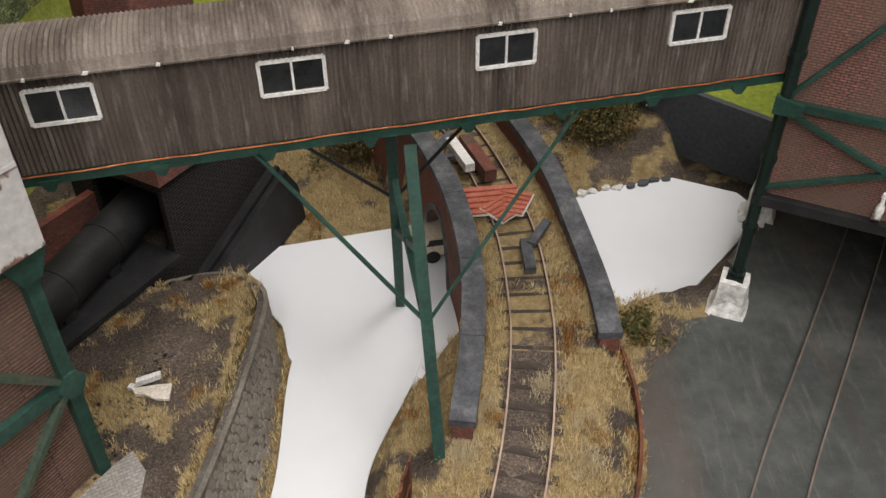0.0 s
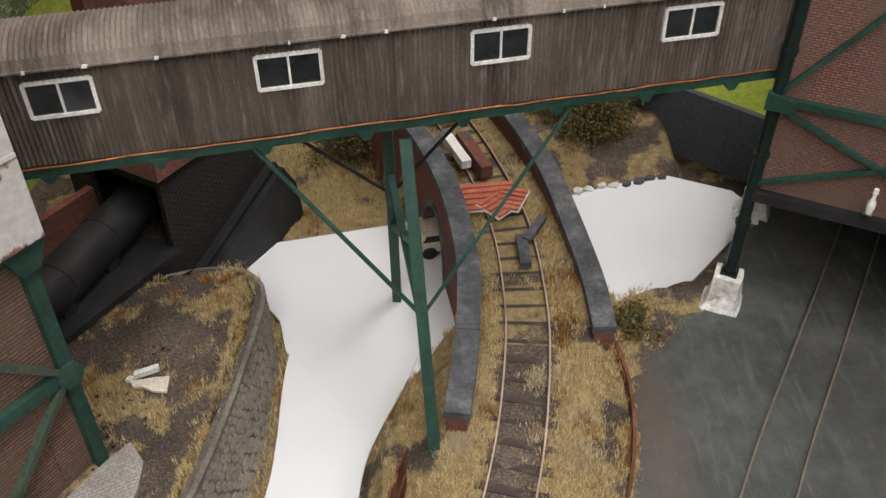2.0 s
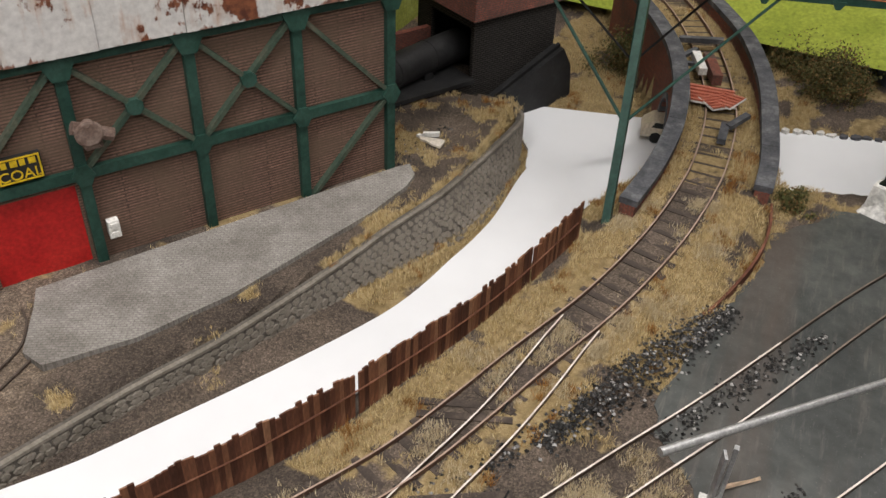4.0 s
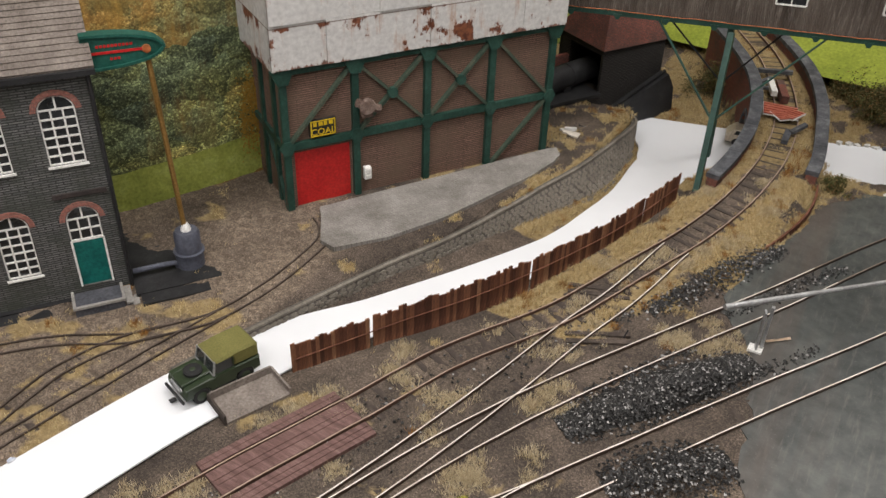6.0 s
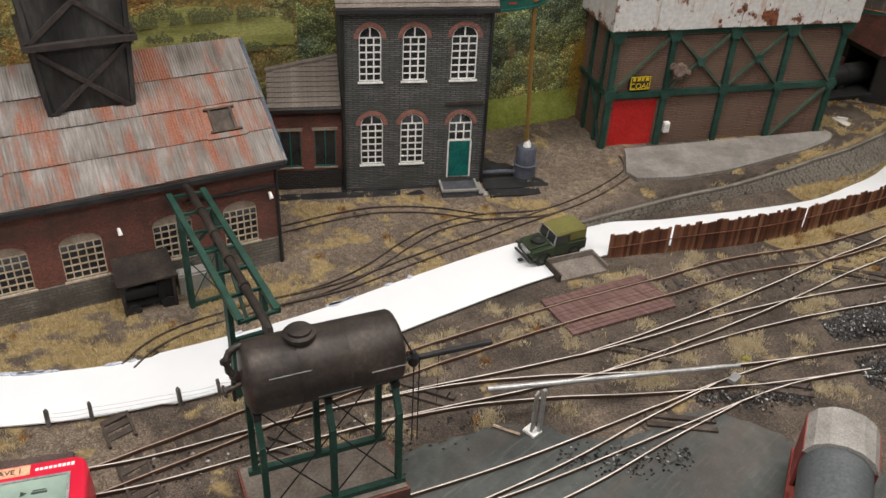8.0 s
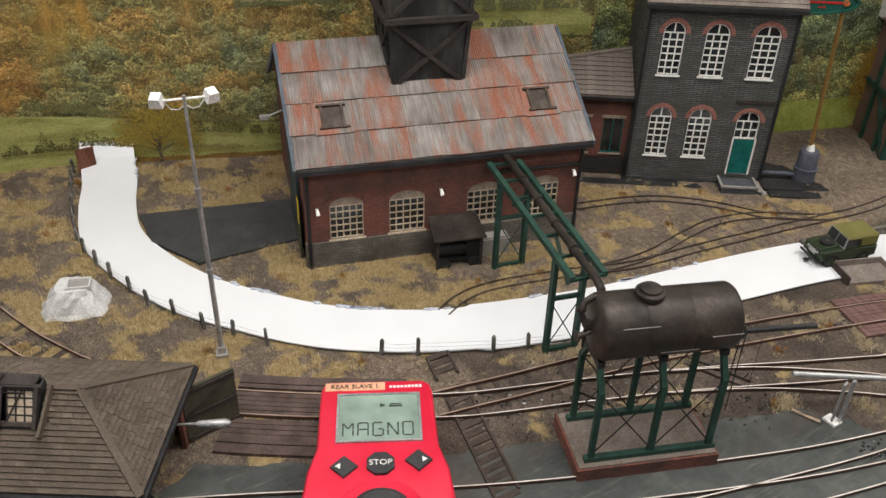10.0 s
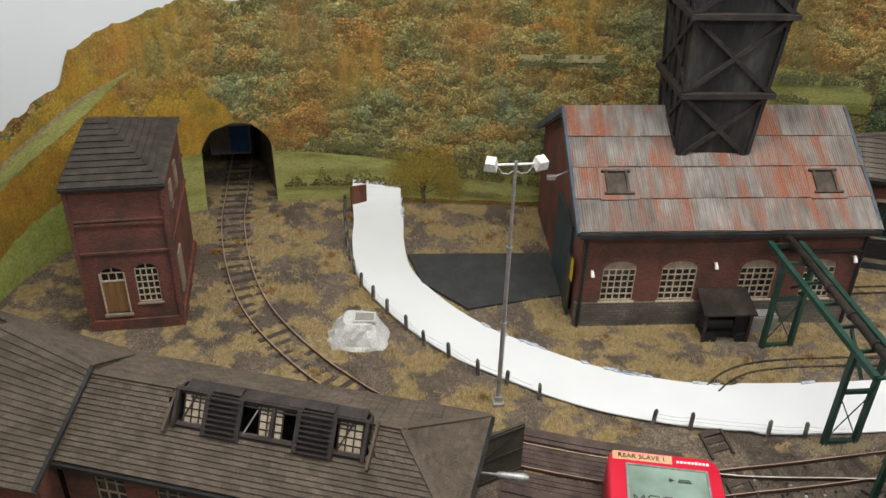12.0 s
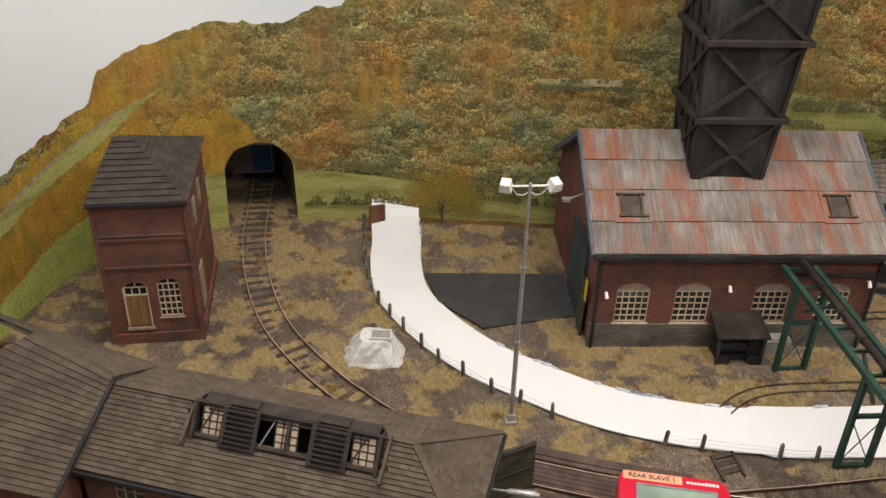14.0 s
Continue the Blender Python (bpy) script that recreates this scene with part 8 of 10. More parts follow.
part("roof", Shape().prism([(-0.034, 0.07), (0.034, 0.07), (0.02, 0.084), (-0.02, 0.084)], -0.052, 0.052, "yz"), M_STEEL, wg2)
for x in (-0.03, 0.03):
    for y in (-0.016, 0.016):
        part("wheel", Shape().lathe((x, y - 0.002, 0.012), (x, y + 0.002, 0.012), ((0, 0.011), (1, 0.011)), 16), M_BLACK, wg2)
single("road_gate", Shape().box(-0.001, 0.002, -0.02, 0.004, 0, 0.04), M_FENCE, "rusty brown gate leaf at the road's end", "gate", pose(-0.955, -0.975, 0, 0, 0, 0))

# ---- off-road car ----
M_TYRE = speckled("black_tyre", ((0.015, 0.015, 0.015), (0.02, 0.02, 0.02), (0.03, 0.03, 0.03)), 60, 600, 0.8)
M_CARGLASS = speckled("car_glass", ((0.028, 0.032, 0.032), (0.032, 0.036, 0.036), (0.036, 0.04, 0.04)), 40, 100, 0.08, bump_s=0.0, spec=0.6)


def rounded(poly, y0, y1, bev=0.0012):
    """A side profile in xz drawn across the car, its long edges bevelled."""
    n = len(poly)
    cx = sum(p[0] for p in poly) / n
    cz = sum(p[1] for p in poly) / n
    def inset(k):
        return [(x - math.copysign(min(bev, abs(x - cx)), x - cx), z - math.copysign(min(bev, abs(z - cz)), z - cz)) for x, z in poly] if k else poly
    vs = [(x, y, z) for y, k in ((y0, 1), (y0 + bev, 0), (y1 - bev, 0), (y1, 1)) for x, z in inset(k)]
    fs = [(i * n + j, i * n + (j + 1) % n, (i + 1) * n + (j + 1) % n, (i + 1) * n + j) for i in range(3) for j in range(n)]
    return Shape().add(vs, fs + [tuple(range(n))[::-1], tuple(range(3 * n, 4 * n))])


jp = thing("off_road_car", "dark green off-road car with olive canvas roof", "car", pose(-0.284, -0.238, 0.0015, 0, 0, -108))
# forward is +x
arch = lambda cx, r: [(cx - r * math.cos(t), 0.0095 + r * math.sin(t)) for t in (math.pi * k / 8 for k in range(9))]
side = [(-0.039, 0.011)] + arch(-0.0225, 0.0095) + arch(0.0235, 0.0095) + [(0.0385, 0.0105), (0.0385, 0.017), (0.036, 0.0215), (0.009, 0.0235), (0.009, 0.0245), (-0.039, 0.0245)]
part("body", rounded(side, -0.0182, 0.0182), M_BRONZE_GREEN, jp)
part("bonnet", rounded([(0.009, 0.0225), (0.0375, 0.0205), (0.0375, 0.0235), (0.009, 0.0265)], -0.0105, 0.0105), M_BRONZE_GREEN, jp)
for s in (-1, 1):
    part("wing", rounded([(0.0105, 0.0215), (0.037, 0.0195), (0.037, 0.0222), (0.0105, 0.0243)], s * 0.0148 - 0.0034, s * 0.0148 + 0.0034, 0.001), M_BRONZE_GREEN, jp)
    part("headlight", Shape().lathe((0.0382, s * 0.0085, 0.0185), (0.0395, s * 0.0085, 0.0185), ((0, 0.0022), (0.6, 0.002), (1, 0.001)), 12), M_STEEL, jp)
    part("door_pillar", Shape().bar((0.0085, s * 0.0172, 0.0245), (0.006, s * 0.0165, 0.0385), 0.0012), M_STEEL, jp)
    part("door", Shape().box(-0.0125, 0.0082, s * 0.0184 - 0.0004, s * 0.0184 + 0.0004, 0.0125, 0.0243), M_BRONZE_GREEN, jp)
    part("side_glass", Shape().box(-0.0105, 0.0062, s * 0.0172 - 0.0003, s * 0.0172 + 0.0003, 0.0255, 0.037), M_CARGLASS, jp)
    part("window_rail", Shape().bar((-0.0115, s * 0.0176, 0.0252), (0.0075, s * 0.0176, 0.0252), 0.001).bar((-0.0115, s * 0.0176, 0.025), (-0.0115, s * 0.0176, 0.0375), 0.001), M_BRONZE_GREEN, jp)
    part("sill", Shape().box(-0.0115, 0.0125, s * 0.0172 - 0.0008, s * 0.0172 + 0.0008, 0.0082, 0.0105), M_BLACK, jp)
    for x in (-0.0225, 0.0235):
        w = part("wheel", Shape().lathe((x, s * 0.0118, 0.0088), (x, s * 0.0182, 0.0088), ((0, 0.0075), (0.12, 0.0088), (0.88, 0.0088), (1, 0.0075)), 24), M_TYRE, jp, "black tyre")
        part("rim", Shape().lathe((x, s * 0.0178, 0.0088), (x, s * 0.0187, 0.0088), ((0, 0.0052), (0.6, 0.0048), (1, 0.0016)), 16), M_BRONZE_GREEN, w)
part("windscreen", Shape().add([(0.0088, -0.0165, 0.0255), (0.0088, 0.0165, 0.0255), (0.006, 0.0158, 0.038), (0.006, -0.0158, 0.038), (0.008, -0.0165, 0.0255), (0.008, 0.0165, 0.0255), (0.0052, 0.0158, 0.038), (0.0052, -0.0158, 0.038)],
                              ((0, 1, 2, 3), (7, 6, 5, 4), (0, 4, 5, 1), (1, 5, 6, 2), (2, 6, 7, 3), (3, 7, 4, 0))), M_CARGLASS, jp)
sf = Shape()
for a, b in (((0.0093, -0.017, 0.025), (0.0093, 0.017, 0.025)), ((0.0063, -0.0163, 0.0385), (0.0063, 0.0163, 0.0385)), ((0.0093, -0.0168, 0.025), (0.0063, -0.0161, 0.0385)), ((0.0093, 0.0168, 0.025), (0.0063, 0.0161, 0.0385)), ((0.0093, 0, 0.025), (0.0063, 0, 0.0385))):
    sf.bar(a, b, 0.0011)
part("windscreen_frame", sf, M_STEEL, jp, "pale metal windscreen frame")
part("canopy", rounded([(-0.0388, 0.0245), (-0.012, 0.0245), (-0.012, 0.0375), (0.0065, 0.0375), (0.0062, 0.0392), (-0.012, 0.0412), (-0.036, 0.0412), (-0.0388, 0.0385)], -0.0174, 0.0174, 0.0022), M_OLIVE, jp, "olive canvas tilt")
part("grille", Shape().box(0.0384, 0.0392, -0.006, 0.006, 0.0135, 0.0208), M_STEEL, jp)
part("bumper", Shape().box(0.0405, 0.0425, -0.0175, 0.0175, 0.0085, 0.0112), M_BLACK, jp)
part("tow_plate", Shape().box(0.0415, 0.0475, -0.002, 0.003, 0.0035, 0.0045), M_BLACK, jp)
sp = part("spare_wheel", Shape().lathe((0.021, 0, 0.0245), (0.021, 0, 0.0285), ((0, 0.0078), (0.15, 0.0088), (0.85, 0.0088), (1, 0.0072)), 24), M_TYRE, jp, "black spare wheel on the bonnet")
part("rim", Shape().lathe((0.021, 0, 0.028), (0.021, 0, 0.0288), ((0, 0.005), (1, 0.0015)), 16), M_BRONZE_GREEN, sp)
part("rear_light", Shape().box(-0.0395, -0.0388, 0.013, 0.0155, 0.015, 0.017), M_RED_DOOR, jp)
part("rear_glass", Shape().box(-0.0396, -0.0387, -0.009, 0.009, 0.029, 0.0345), M_CARGLASS, jp)

# cream estate car in the underpass
M_CREAM = speckled("cream_car_paint", ((0.5, 0.42, 0.32), (0.54, 0.46, 0.36), (0.57, 0.49, 0.39)), 20, 300, 0.3, bump_s=0.0, spec=0.5)
ec = thing("estate_car", "small cream estate car by the bridge arch", "car", pose(0.012, 0.634, PLAZA_Z + 0.001, 0, 0, 12))
body = [(-0.042, 0.006), (0.042, 0.006), (0.043, 0.014), (0.04, 0.0175), (0.018, 0.0185), (0.009, 0.027), (-0.03, 0.0275), (-0.041, 0.019), (-0.043, 0.014)]
part("body", rounded(body, -0.0165, 0.0165, 0.0025), M_CREAM, ec)
part("side_glass", rounded([(-0.032, 0.0195), (0.012, 0.0195), (0.0065, 0.0258), (-0.028, 0.026)], -0.0167, 0.0167, 0.0005), M_CARGLASS, ec)
for s in (-1, 1):
    for x in (-0.025, 0.026):
        part("wheel", Shape().lathe((x, s * 0.0125, 0.007), (x, s * 0.017, 0.007), ((0, 0.006), (0.1, 0.007), (0.9, 0.007), (1, 0.005)), 18), M_TYRE, ec)
    part("headlight", Shape().lathe((0.042, s * 0.011, 0.0135), (0.0436, s * 0.011, 0.0135), ((0, 0.002), (1, 0.001)), 10), M_STEEL, ec)
part("bumper", Shape().box(0.0425, 0.0445, -0.016, 0.016, 0.0065, 0.009), M_STEEL, ec)

# ---- beam engine bob, pump and plinth ----
bb = thing("beam_bob", "green cast beam projecting from the pumping house", "beam", pose(-0.576, -0.329, -0.006, 0, 0, 54.6))
# drawn in the pumping house's own axes
M_BOB = speckled("deep_green_beam_paint", ((0.008, 0.06, 0.045), (0.012, 0.082, 0.062), (0.02, 0.1, 0.078)), 40, 300, 0.5, bump_s=0.05)
arc = lambda k: [(0.19 + 0.075 * i / 10, 0.2675 + k * 0.0165 * math.sqrt(max(0.0, 1 - (i / 10) ** 2.2))) for i in range(11)]
bob = arc(-1) + arc(1)[::-1][1:]
part("bob", Shape().prism(bob, 0.012, 0.02), M_BOB, bb)
for k in (-1, 1):
    rim = Shape()
    for p, q in zip(arc(k), arc(k)[1:]):
        rim.bar((p[0], 0.016, p[1]), (q[0], 0.016, q[1]), 0.0026, 0.014, (0, 1, 0))
    part("rim", rim, M_BOB, bb)
part("red_line", Shape().bar((0.19, 0.0115, 0.2665), (0.246, 0.0115, 0.2665), 0.0024, 0.001, (0, 1, 0)), M_RED_DOOR, bb)
part("pin", Shape().lathe((0.248, 0.009, 0.2665), (0.248, 0.023, 0.2665), ((0, 0.004), (1, 0.004)), 12), M_COPPER, bb)
ltr = Shape()
for i in range(10):
    ltr.box(0.203 + i * 0.0034, 0.2055 + i * 0.0034, 0.0113, 0.0121, 0.2715, 0.274)
for i in range(3):
    ltr.box(0.214 + i * 0.0034, 0.2165 + i * 0.0034, 0.0113, 0.0121, 0.259, 0.2612)
part("raised_lettering", ltr, M_RED_DOOR, bb)
pm = thing("pump_rod", "brass pump rod rising from a grey cylinder", "pump", pose(-0.576, -0.329, -0.006, 0, 0, 54.6))
M_BRASS = speckled("dull_brass", ((0.25, 0.14, 0.04), (0.32, 0.19, 0.06), (0.38, 0.23, 0.08)), 60, 400, 0.45, 0.6, 0.05)
part("rod", Shape().rod([(0.248, 0.016, 0.262), (0.256, 0.012, 0.06)], 0.0028, 10), M_BRASS, pm)
M_BLUECYL = speckled("blue_grey_enamel", ((0.06, 0.065, 0.085), (0.08, 0.085, 0.11), (0.1, 0.105, 0.13)), 40, 300, 0.5)
part("cylinder", Shape().lathe((0.257, 0.012, 0.006), (0.257, 0.012, 0.057), ((0, 0.0155), (0.45, 0.0155), (0.46, 0.017), (0.5, 0.017), (0.51, 0.0142), (0.93, 0.0142), (1, 0.012)), 24), M_BLUECYL, pm, smooth=True)
part("gland", Shape().lathe((0.257, 0.012, 0.057), (0.257, 0.012, 0.066), ((0, 0.006), (0.5, 0.005), (1, 0.003)), 8), M_WHITE, pm, "white plaster blob")
part("pipe", Shape().rod([(0.195, 0.008, 0.02), (0.225, 0.006, 0.022), (0.24, 0.008, 0.02), (0.245, 0.01, 0.008)], 0.003, 8), M_BLUECYL, pm)
single("pump_plinth", Shape().prism([(0.193, -0.026), (0.284, -0.024), (0.285, 0.03), (0.283, 0.088), (0.2, 0.1), (0.193, 0.1)], 0.0, 0.0145, "xy"), M_BLACK, "black stone pump plinth beside the pumping house", "plinth", pose(-0.576, -0.329, -0.008, 0, 0, 54.6))
single("pump_step", Shape().box(0.197, 0.268, -0.045, -0.0265, 0.0, 0.012), M_BLACK, "dark grey stone step before the plinth", "step", pose(-0.576, -0.329, -0.006, 0, 0, 54.6))

# ---- lean-to and engine beside the brick wall of the engine house ----
EH = pose(-0.594, -0.815, -0.012, 0, 0, 72.7)
ln2 = thing("lean_to", "dark corrugated lean-to canopy on the wall", "canopy", EH)
part("canopy", Shape().add([(0.146, 0.0, 0.063), (0.206, 0.0, 0.063), (0.208, -0.042, 0.052), (0.144, -0.042, 0.052), (0.146, 0.0, 0.065), (0.206, 0.0, 0.065), (0.208, -0.042, 0.054), (0.144, -0.042, 0.054)],
                           ((3, 2, 1, 0), (4, 5, 6, 7), (0, 1, 5, 4), (1, 2, 6, 5), (2, 3, 7, 6), (3, 0, 4, 7))), M_TANK, ln2)
for x in (0.149, 0.203):
    part("post", Shape().bar((x, -0.038, 0.008), (x, -0.038, 0.053), 0.003), M_TIMBER, ln2)
en = thing("portable_engine", "small black portable engine under the canopy", "engine", EH)
part("boiler", Shape().lathe((0.15, -0.022, 0.032), (0.2, -0.022, 0.032), ((0, 0.008), (0.1, 0.011), (0.9, 0.011), (1, 0.008)), 16), M_BLACK, en, smooth=True)
part("firebox", Shape().box(0.186, 0.204, -0.034, -0.01, 0.014, 0.045), M_BLACK, en)
part("frame", Shape().box(0.15, 0.205, -0.032, -0.012, 0.016, 0.021), M_BLACK, en)
for x in (0.158, 0.196):
    for y in (-0.037, -0.008):
        part("wheel", Shape().lathe((x, y - 0.0015, 0.016), (x, y + 0.0015, 0.016), ((0, 0.008), (1, 0.008)), 16), M_BLACK, en)
single("stone_bin", Shape().box(0.211, 0.245, -0.022, -0.004, 0.008, 0.034).box(0.213, 0.243, -0.02, -0.006, 0.034, 0.036), M_CONCRETE, "grey corrugated bin against the wall", "bin", EH)
dp = thing("drain_pipe", "black pipe along the engine house wall", "pipe", EH)
part("run", Shape().rod([(0.234, -0.004, 0.118), (0.334, -0.004, 0.118)], 0.0022, 8), M_BLACK, dp)
part("drop", Shape().rod([(0.336, -0.004, 0.01), (0.336, -0.004, 0.138)], 0.0022, 8), M_BLACK, dp)
part("drop", Shape().rod([(0.003, -0.005, 0.01), (0.003, -0.005, 0.138)], 0.0022, 8), M_BLACK, dp)
for x, z in ((0.013, 0.092), (0.16, 0.101), (0.327, 0.108)):
    wl = thing("wall_lamp", "tiny white lamp on the brick wall", "lamp", EH @ pose(x, -0.002, z), "wall lamps")
    part("arm", Shape().rod([(0, 0.002, 0), (0, -0.004, 0.001)], 0.0008, 6), M_STEEL, wl)
    part("shade", Shape().lathe((0, -0.003, 0.003), (0.001, -0.007, -0.004), ((0, 0.0016), (0.6, 0.0022), (1, 0.0024)), 10), M_WHITE, wl)
sd2 = thing("side_door", "tall dark blue-green sliding door on the gable", "door", EH)
part("leaf", Shape().box(-0.0045, -0.0005, 0.045, 0.135, 0.012, 0.125), speckled("dark_teal_board", ((0.025, 0.04, 0.045), (0.035, 0.052, 0.06), (0.05, 0.07, 0.075)), 30, 300, 0.7), sd2)
part("leaf", Shape().box(-0.0065, -0.0045, 0.02, 0.045, 0.012, 0.09), M_DOORGREEN, sd2)
part("notice", Shape().box(-0.0072, -0.0065, 0.008, 0.018, 0.07, 0.1), M_YELLOW, sd2)
brk = thing("bracket_lamp", "thin grey lamp bracket on the gable", "lamp", EH)
part("arm", Shape().rod([(-0.001, 0.08, 0.185), (-0.03, 0.06, 0.185)], 0.001, 6), M_STEEL, brk)
part("head", Shape().box(-0.038, -0.028, 0.055, 0.062, 0.183, 0.187), M_STEEL, brk)

# ---- white plaster mound ----
M_PLASTER = speckled("white_plaster_cloth", ((0.5, 0.5, 0.49), (0.58, 0.58, 0.57), (0.64, 0.64, 0.63)), 60, 500, 0.9, bump_s=0.6)
rnd = random.Random(3)
o, fs = [], []
N = 22
for i, (z, r) in enumerate(((-0.002, 0.04), (0.004, 0.035), (0.013, 0.029), (0.021, 0.0235), (0.027, 0.019))):
    for j in range(N):
        t = 2 * math.pi * j / N
        k = 1 / max(abs(math.cos(t)), abs(math.sin(t))) ** 0.6
        e = rnd.uniform(-0.002, 0.002) * (1 if i < 4 else 0.4)
        o.append(((r * 0.95 * k + e) * math.cos(t), (r * 0.78 * k + e) * math.sin(t), z + e * 0.6))
fs = [(i * N + j, i * N + (j + 1) % N, (i + 1) * N + (j + 1) % N, (i + 1) * N + j) for i in range(4) for j in range(N)]
md = thing("plaster_mound", "unpainted white plaster mound with square hole", "mound", pose(-0.658, -1.068, 0, 0, 0, 70))
part("mound", Shape().add(o, fs + [tuple(range(4 * N, 5 * N))]), M_PLASTER, md)
part("hole_rim", Shape().box(-0.004, 0.018, -0.011, -0.009, 0.025, 0.03).box(-0.004, 0.018, 0.006, 0.008, 0.025, 0.03).box(-0.006, -0.004, -0.011, 0.008, 0.025, 0.03).box(0.018, 0.02, -0.011, 0.008, 0.025, 0.03), M_PLASTER, md)
part("hole", Shape().box(-0.004, 0.018, -0.009, 0.006, 0.0265, 0.0282), M_CONCRETE, md)

# ---- wire fence posts along the road ----
POSTS = [(-0.968, -1.0), (-0.935, -1.01), (-0.903, -1.018), (-0.866, -1.026), (-0.828, -1.032), (-0.79, -1.036), (-0.76, -1.036), (-0.727, -1.03), (-0.693, -1.022), (-0.655, -1.01), (-0.618, -1.0), (-0.587, -0.981), (-0.547, -0.961), (-0.52, -0.938), (-0.488, -0.913)]
POSTS2 = [(-0.413, -0.816), (-0.393, -0.783), (-0.357, -0.711), (-0.342, -0.676), (-0.322, -0.628)]
M_POST = speckled("weathered_concrete_post", ((0.07, 0.065, 0.06), (0.12, 0.11, 0.1), (0.3, 0.29, 0.27)), 90, 500, 0.9)
for run in (POSTS, POSTS2):
    wf = thing("wire_fence", "weathered post and wire fence beside the road", "fence")
    for x, y in run:
        z = ground_z(x, y)
        m = pose(x, y, z, rnd.uniform(-5, 5), rnd.uniform(-5, 5), rnd.uniform(0, 90))
        p = part("post", Shape().add([m @ Vector(q) for q in ((-0.0017, -0.0017, -0.004), (0.0017, -0.0017, -0.004), (0.0017, 0.0017, -0.004), (-0.0017, 0.0017, -0.004), (-0.0016, -0.0016, 0.021), (0.0016, -0.0016, 0.021), (0.0016, 0.0016, 0.021), (-0.0016, 0.0016, 0.021), (0, 0, 0.024))],
                                     ((3, 2, 1, 0), (0, 1, 5, 4), (1, 2, 6, 5), (2, 3, 7, 6), (3, 0, 4, 7), (4, 5, 8), (5, 6, 8), (6, 7, 8), (7, 4, 8))), M_POST, wf)
    for h in (0.006, 0.011, 0.016):
        pts = []
        for (x0, y0), (x1, y1) in zip(run, run[1:]):
            for k in range(4):
                t = k / 4
                pts.append((x0 + (x1 - x0) * t, y0 + (y1 - y0) * t, ground_z(x0, y0) + h - 0.0012 * math.sin(math.pi * t)))
        part("wire", Shape().rod(pts, 0.00025, 4), M_STEEL, wf)

# ---- tray pit, crossing decks, track bits ----
ang = math.degrees(math.atan2(0.058, 0.023))
ty = thing("sleeper_bin", "empty brown timber-edged bin beside the road", "bin", pose(-0.272, -0.26, -0.002, 0, 0, ang))
part("base", Shape().box(0, 0.064, -0.036, 0, 0, 0.0045), M_SLATE, ty)
for b in ((0, 0.064, -0.0012, 0.001, 0, 0.0125), (-0.002, 0.0, -0.036, 0.001, 0, 0.0125), (0.064, 0.066, -0.036, 0.001, 0, 0.0105), (0, 0.064, -0.0372, -0.036, 0, 0.005)):
    part("side", Shape().box(*b), M_SLEEPER if b[0] < 0 else M_SLATE, ty)
M_DECK = speckled("red_brown_deck_board", ((0.09, 0.05, 0.045), (0.15, 0.085, 0.075), (0.22, 0.14, 0.125)), 40, 500, 0.85, stretch=(1, 6, 1))
cd = thing("crossing_deck", "red-brown timber level crossing boards between the rails", "crossing")
m_ = MAIN[(MAIN[:, 1] > -0.34) & (MAIN[:, 1] < -0.195)]
for k in (-0.034, -0.028, -0.022, -0.0115, -0.006, 0.0, 0.006, 0.0115, 0.022, 0.028):
    a, b = offset(m_, k - 0.0027), offset(m_, k + 0.0027)
    a[:, 2] = b[:, 2] = 0.0042
    part("board", Shape().strip(a, b, 0.004), M_DECK, cd)
M_DARKDECK = speckled("sooty_deck_board", ((0.05, 0.035, 0.03), (0.085, 0.06, 0.052), (0.13, 0.09, 0.08)), 50, 500, 0.85)
cd2 = thing("crossing_deck", "dark weathered timber crossing in front of the engine shed", "crossing")
m_ = LOOP[(LOOP[:, 1] > -0.985) & (LOOP[:, 1] < -0.83) & (LOOP[:, 0] > -0.45)]
for i in range(17):
    k = -0.062 + 0.0062 * i
    if abs(abs(k) - 0.016) < 0.0035:
        continue
    a, b = offset(m_, k - 0.0028), offset(m_, k + 0.0028)
    a[:, 2] = b[:, 2] = 0.0036 + random.Random(i).uniform(-0.0005, 0.0005)
    part("board", Shape().strip(a, b, 0.004), M_DARKDECK, cd2)
pr = thing("point_rodding", "brown sleeper-built barrow crossing", "crossing")
for i in range(18):
    k = i / 17
    x, y = -0.379 + 0.19 * k, -0.768 - 0.045 * k
    if 0.17 < k < 0.34:
        continue
    part("slat", Shape().box(x - 0.0035, x + 0.0035, y - 0.012, y + 0.012, -0.002, 0.0014), M_SLEEPER, pr)
for k in (-0.0125, 0.0125):
    part("edge", Shape().bar((-0.379, -0.768 + k, 0.002), (-0.345, -0.776 + k, 0.002), 0.0025).bar((-0.31, -0.784 + k, 0.002), (-0.19, -0.813 + k, 0.002), 0.0025), M_SLEEPER, pr)
for x, y, a in ((-0.03, 0.095, 20), (-0.1, -0.31, 30), (0.03, -0.25, 35), (-0.21, -0.53, 25), (-0.01, -0.37, 40), (0.0, 0.02, 30), (-0.23, -0.665, 25)):
    ts = thing("point_tie", "dark point motor timbers beside the track", "timber", pose(x, y, 0.0, 0, 0, a), "point timbers")
    for k in (-0.006, 0.006):
        part("timber", Shape().box(-0.034, 0.034, k - 0.003, k + 0.003, -0.001, 0.0032), M_SLEEPER, ts)
    part("lever", Shape().rod([(0.026, 0, 0.003), (0.03, 0.002, 0.012)], 0.0008, 6), M_BLACK, ts)
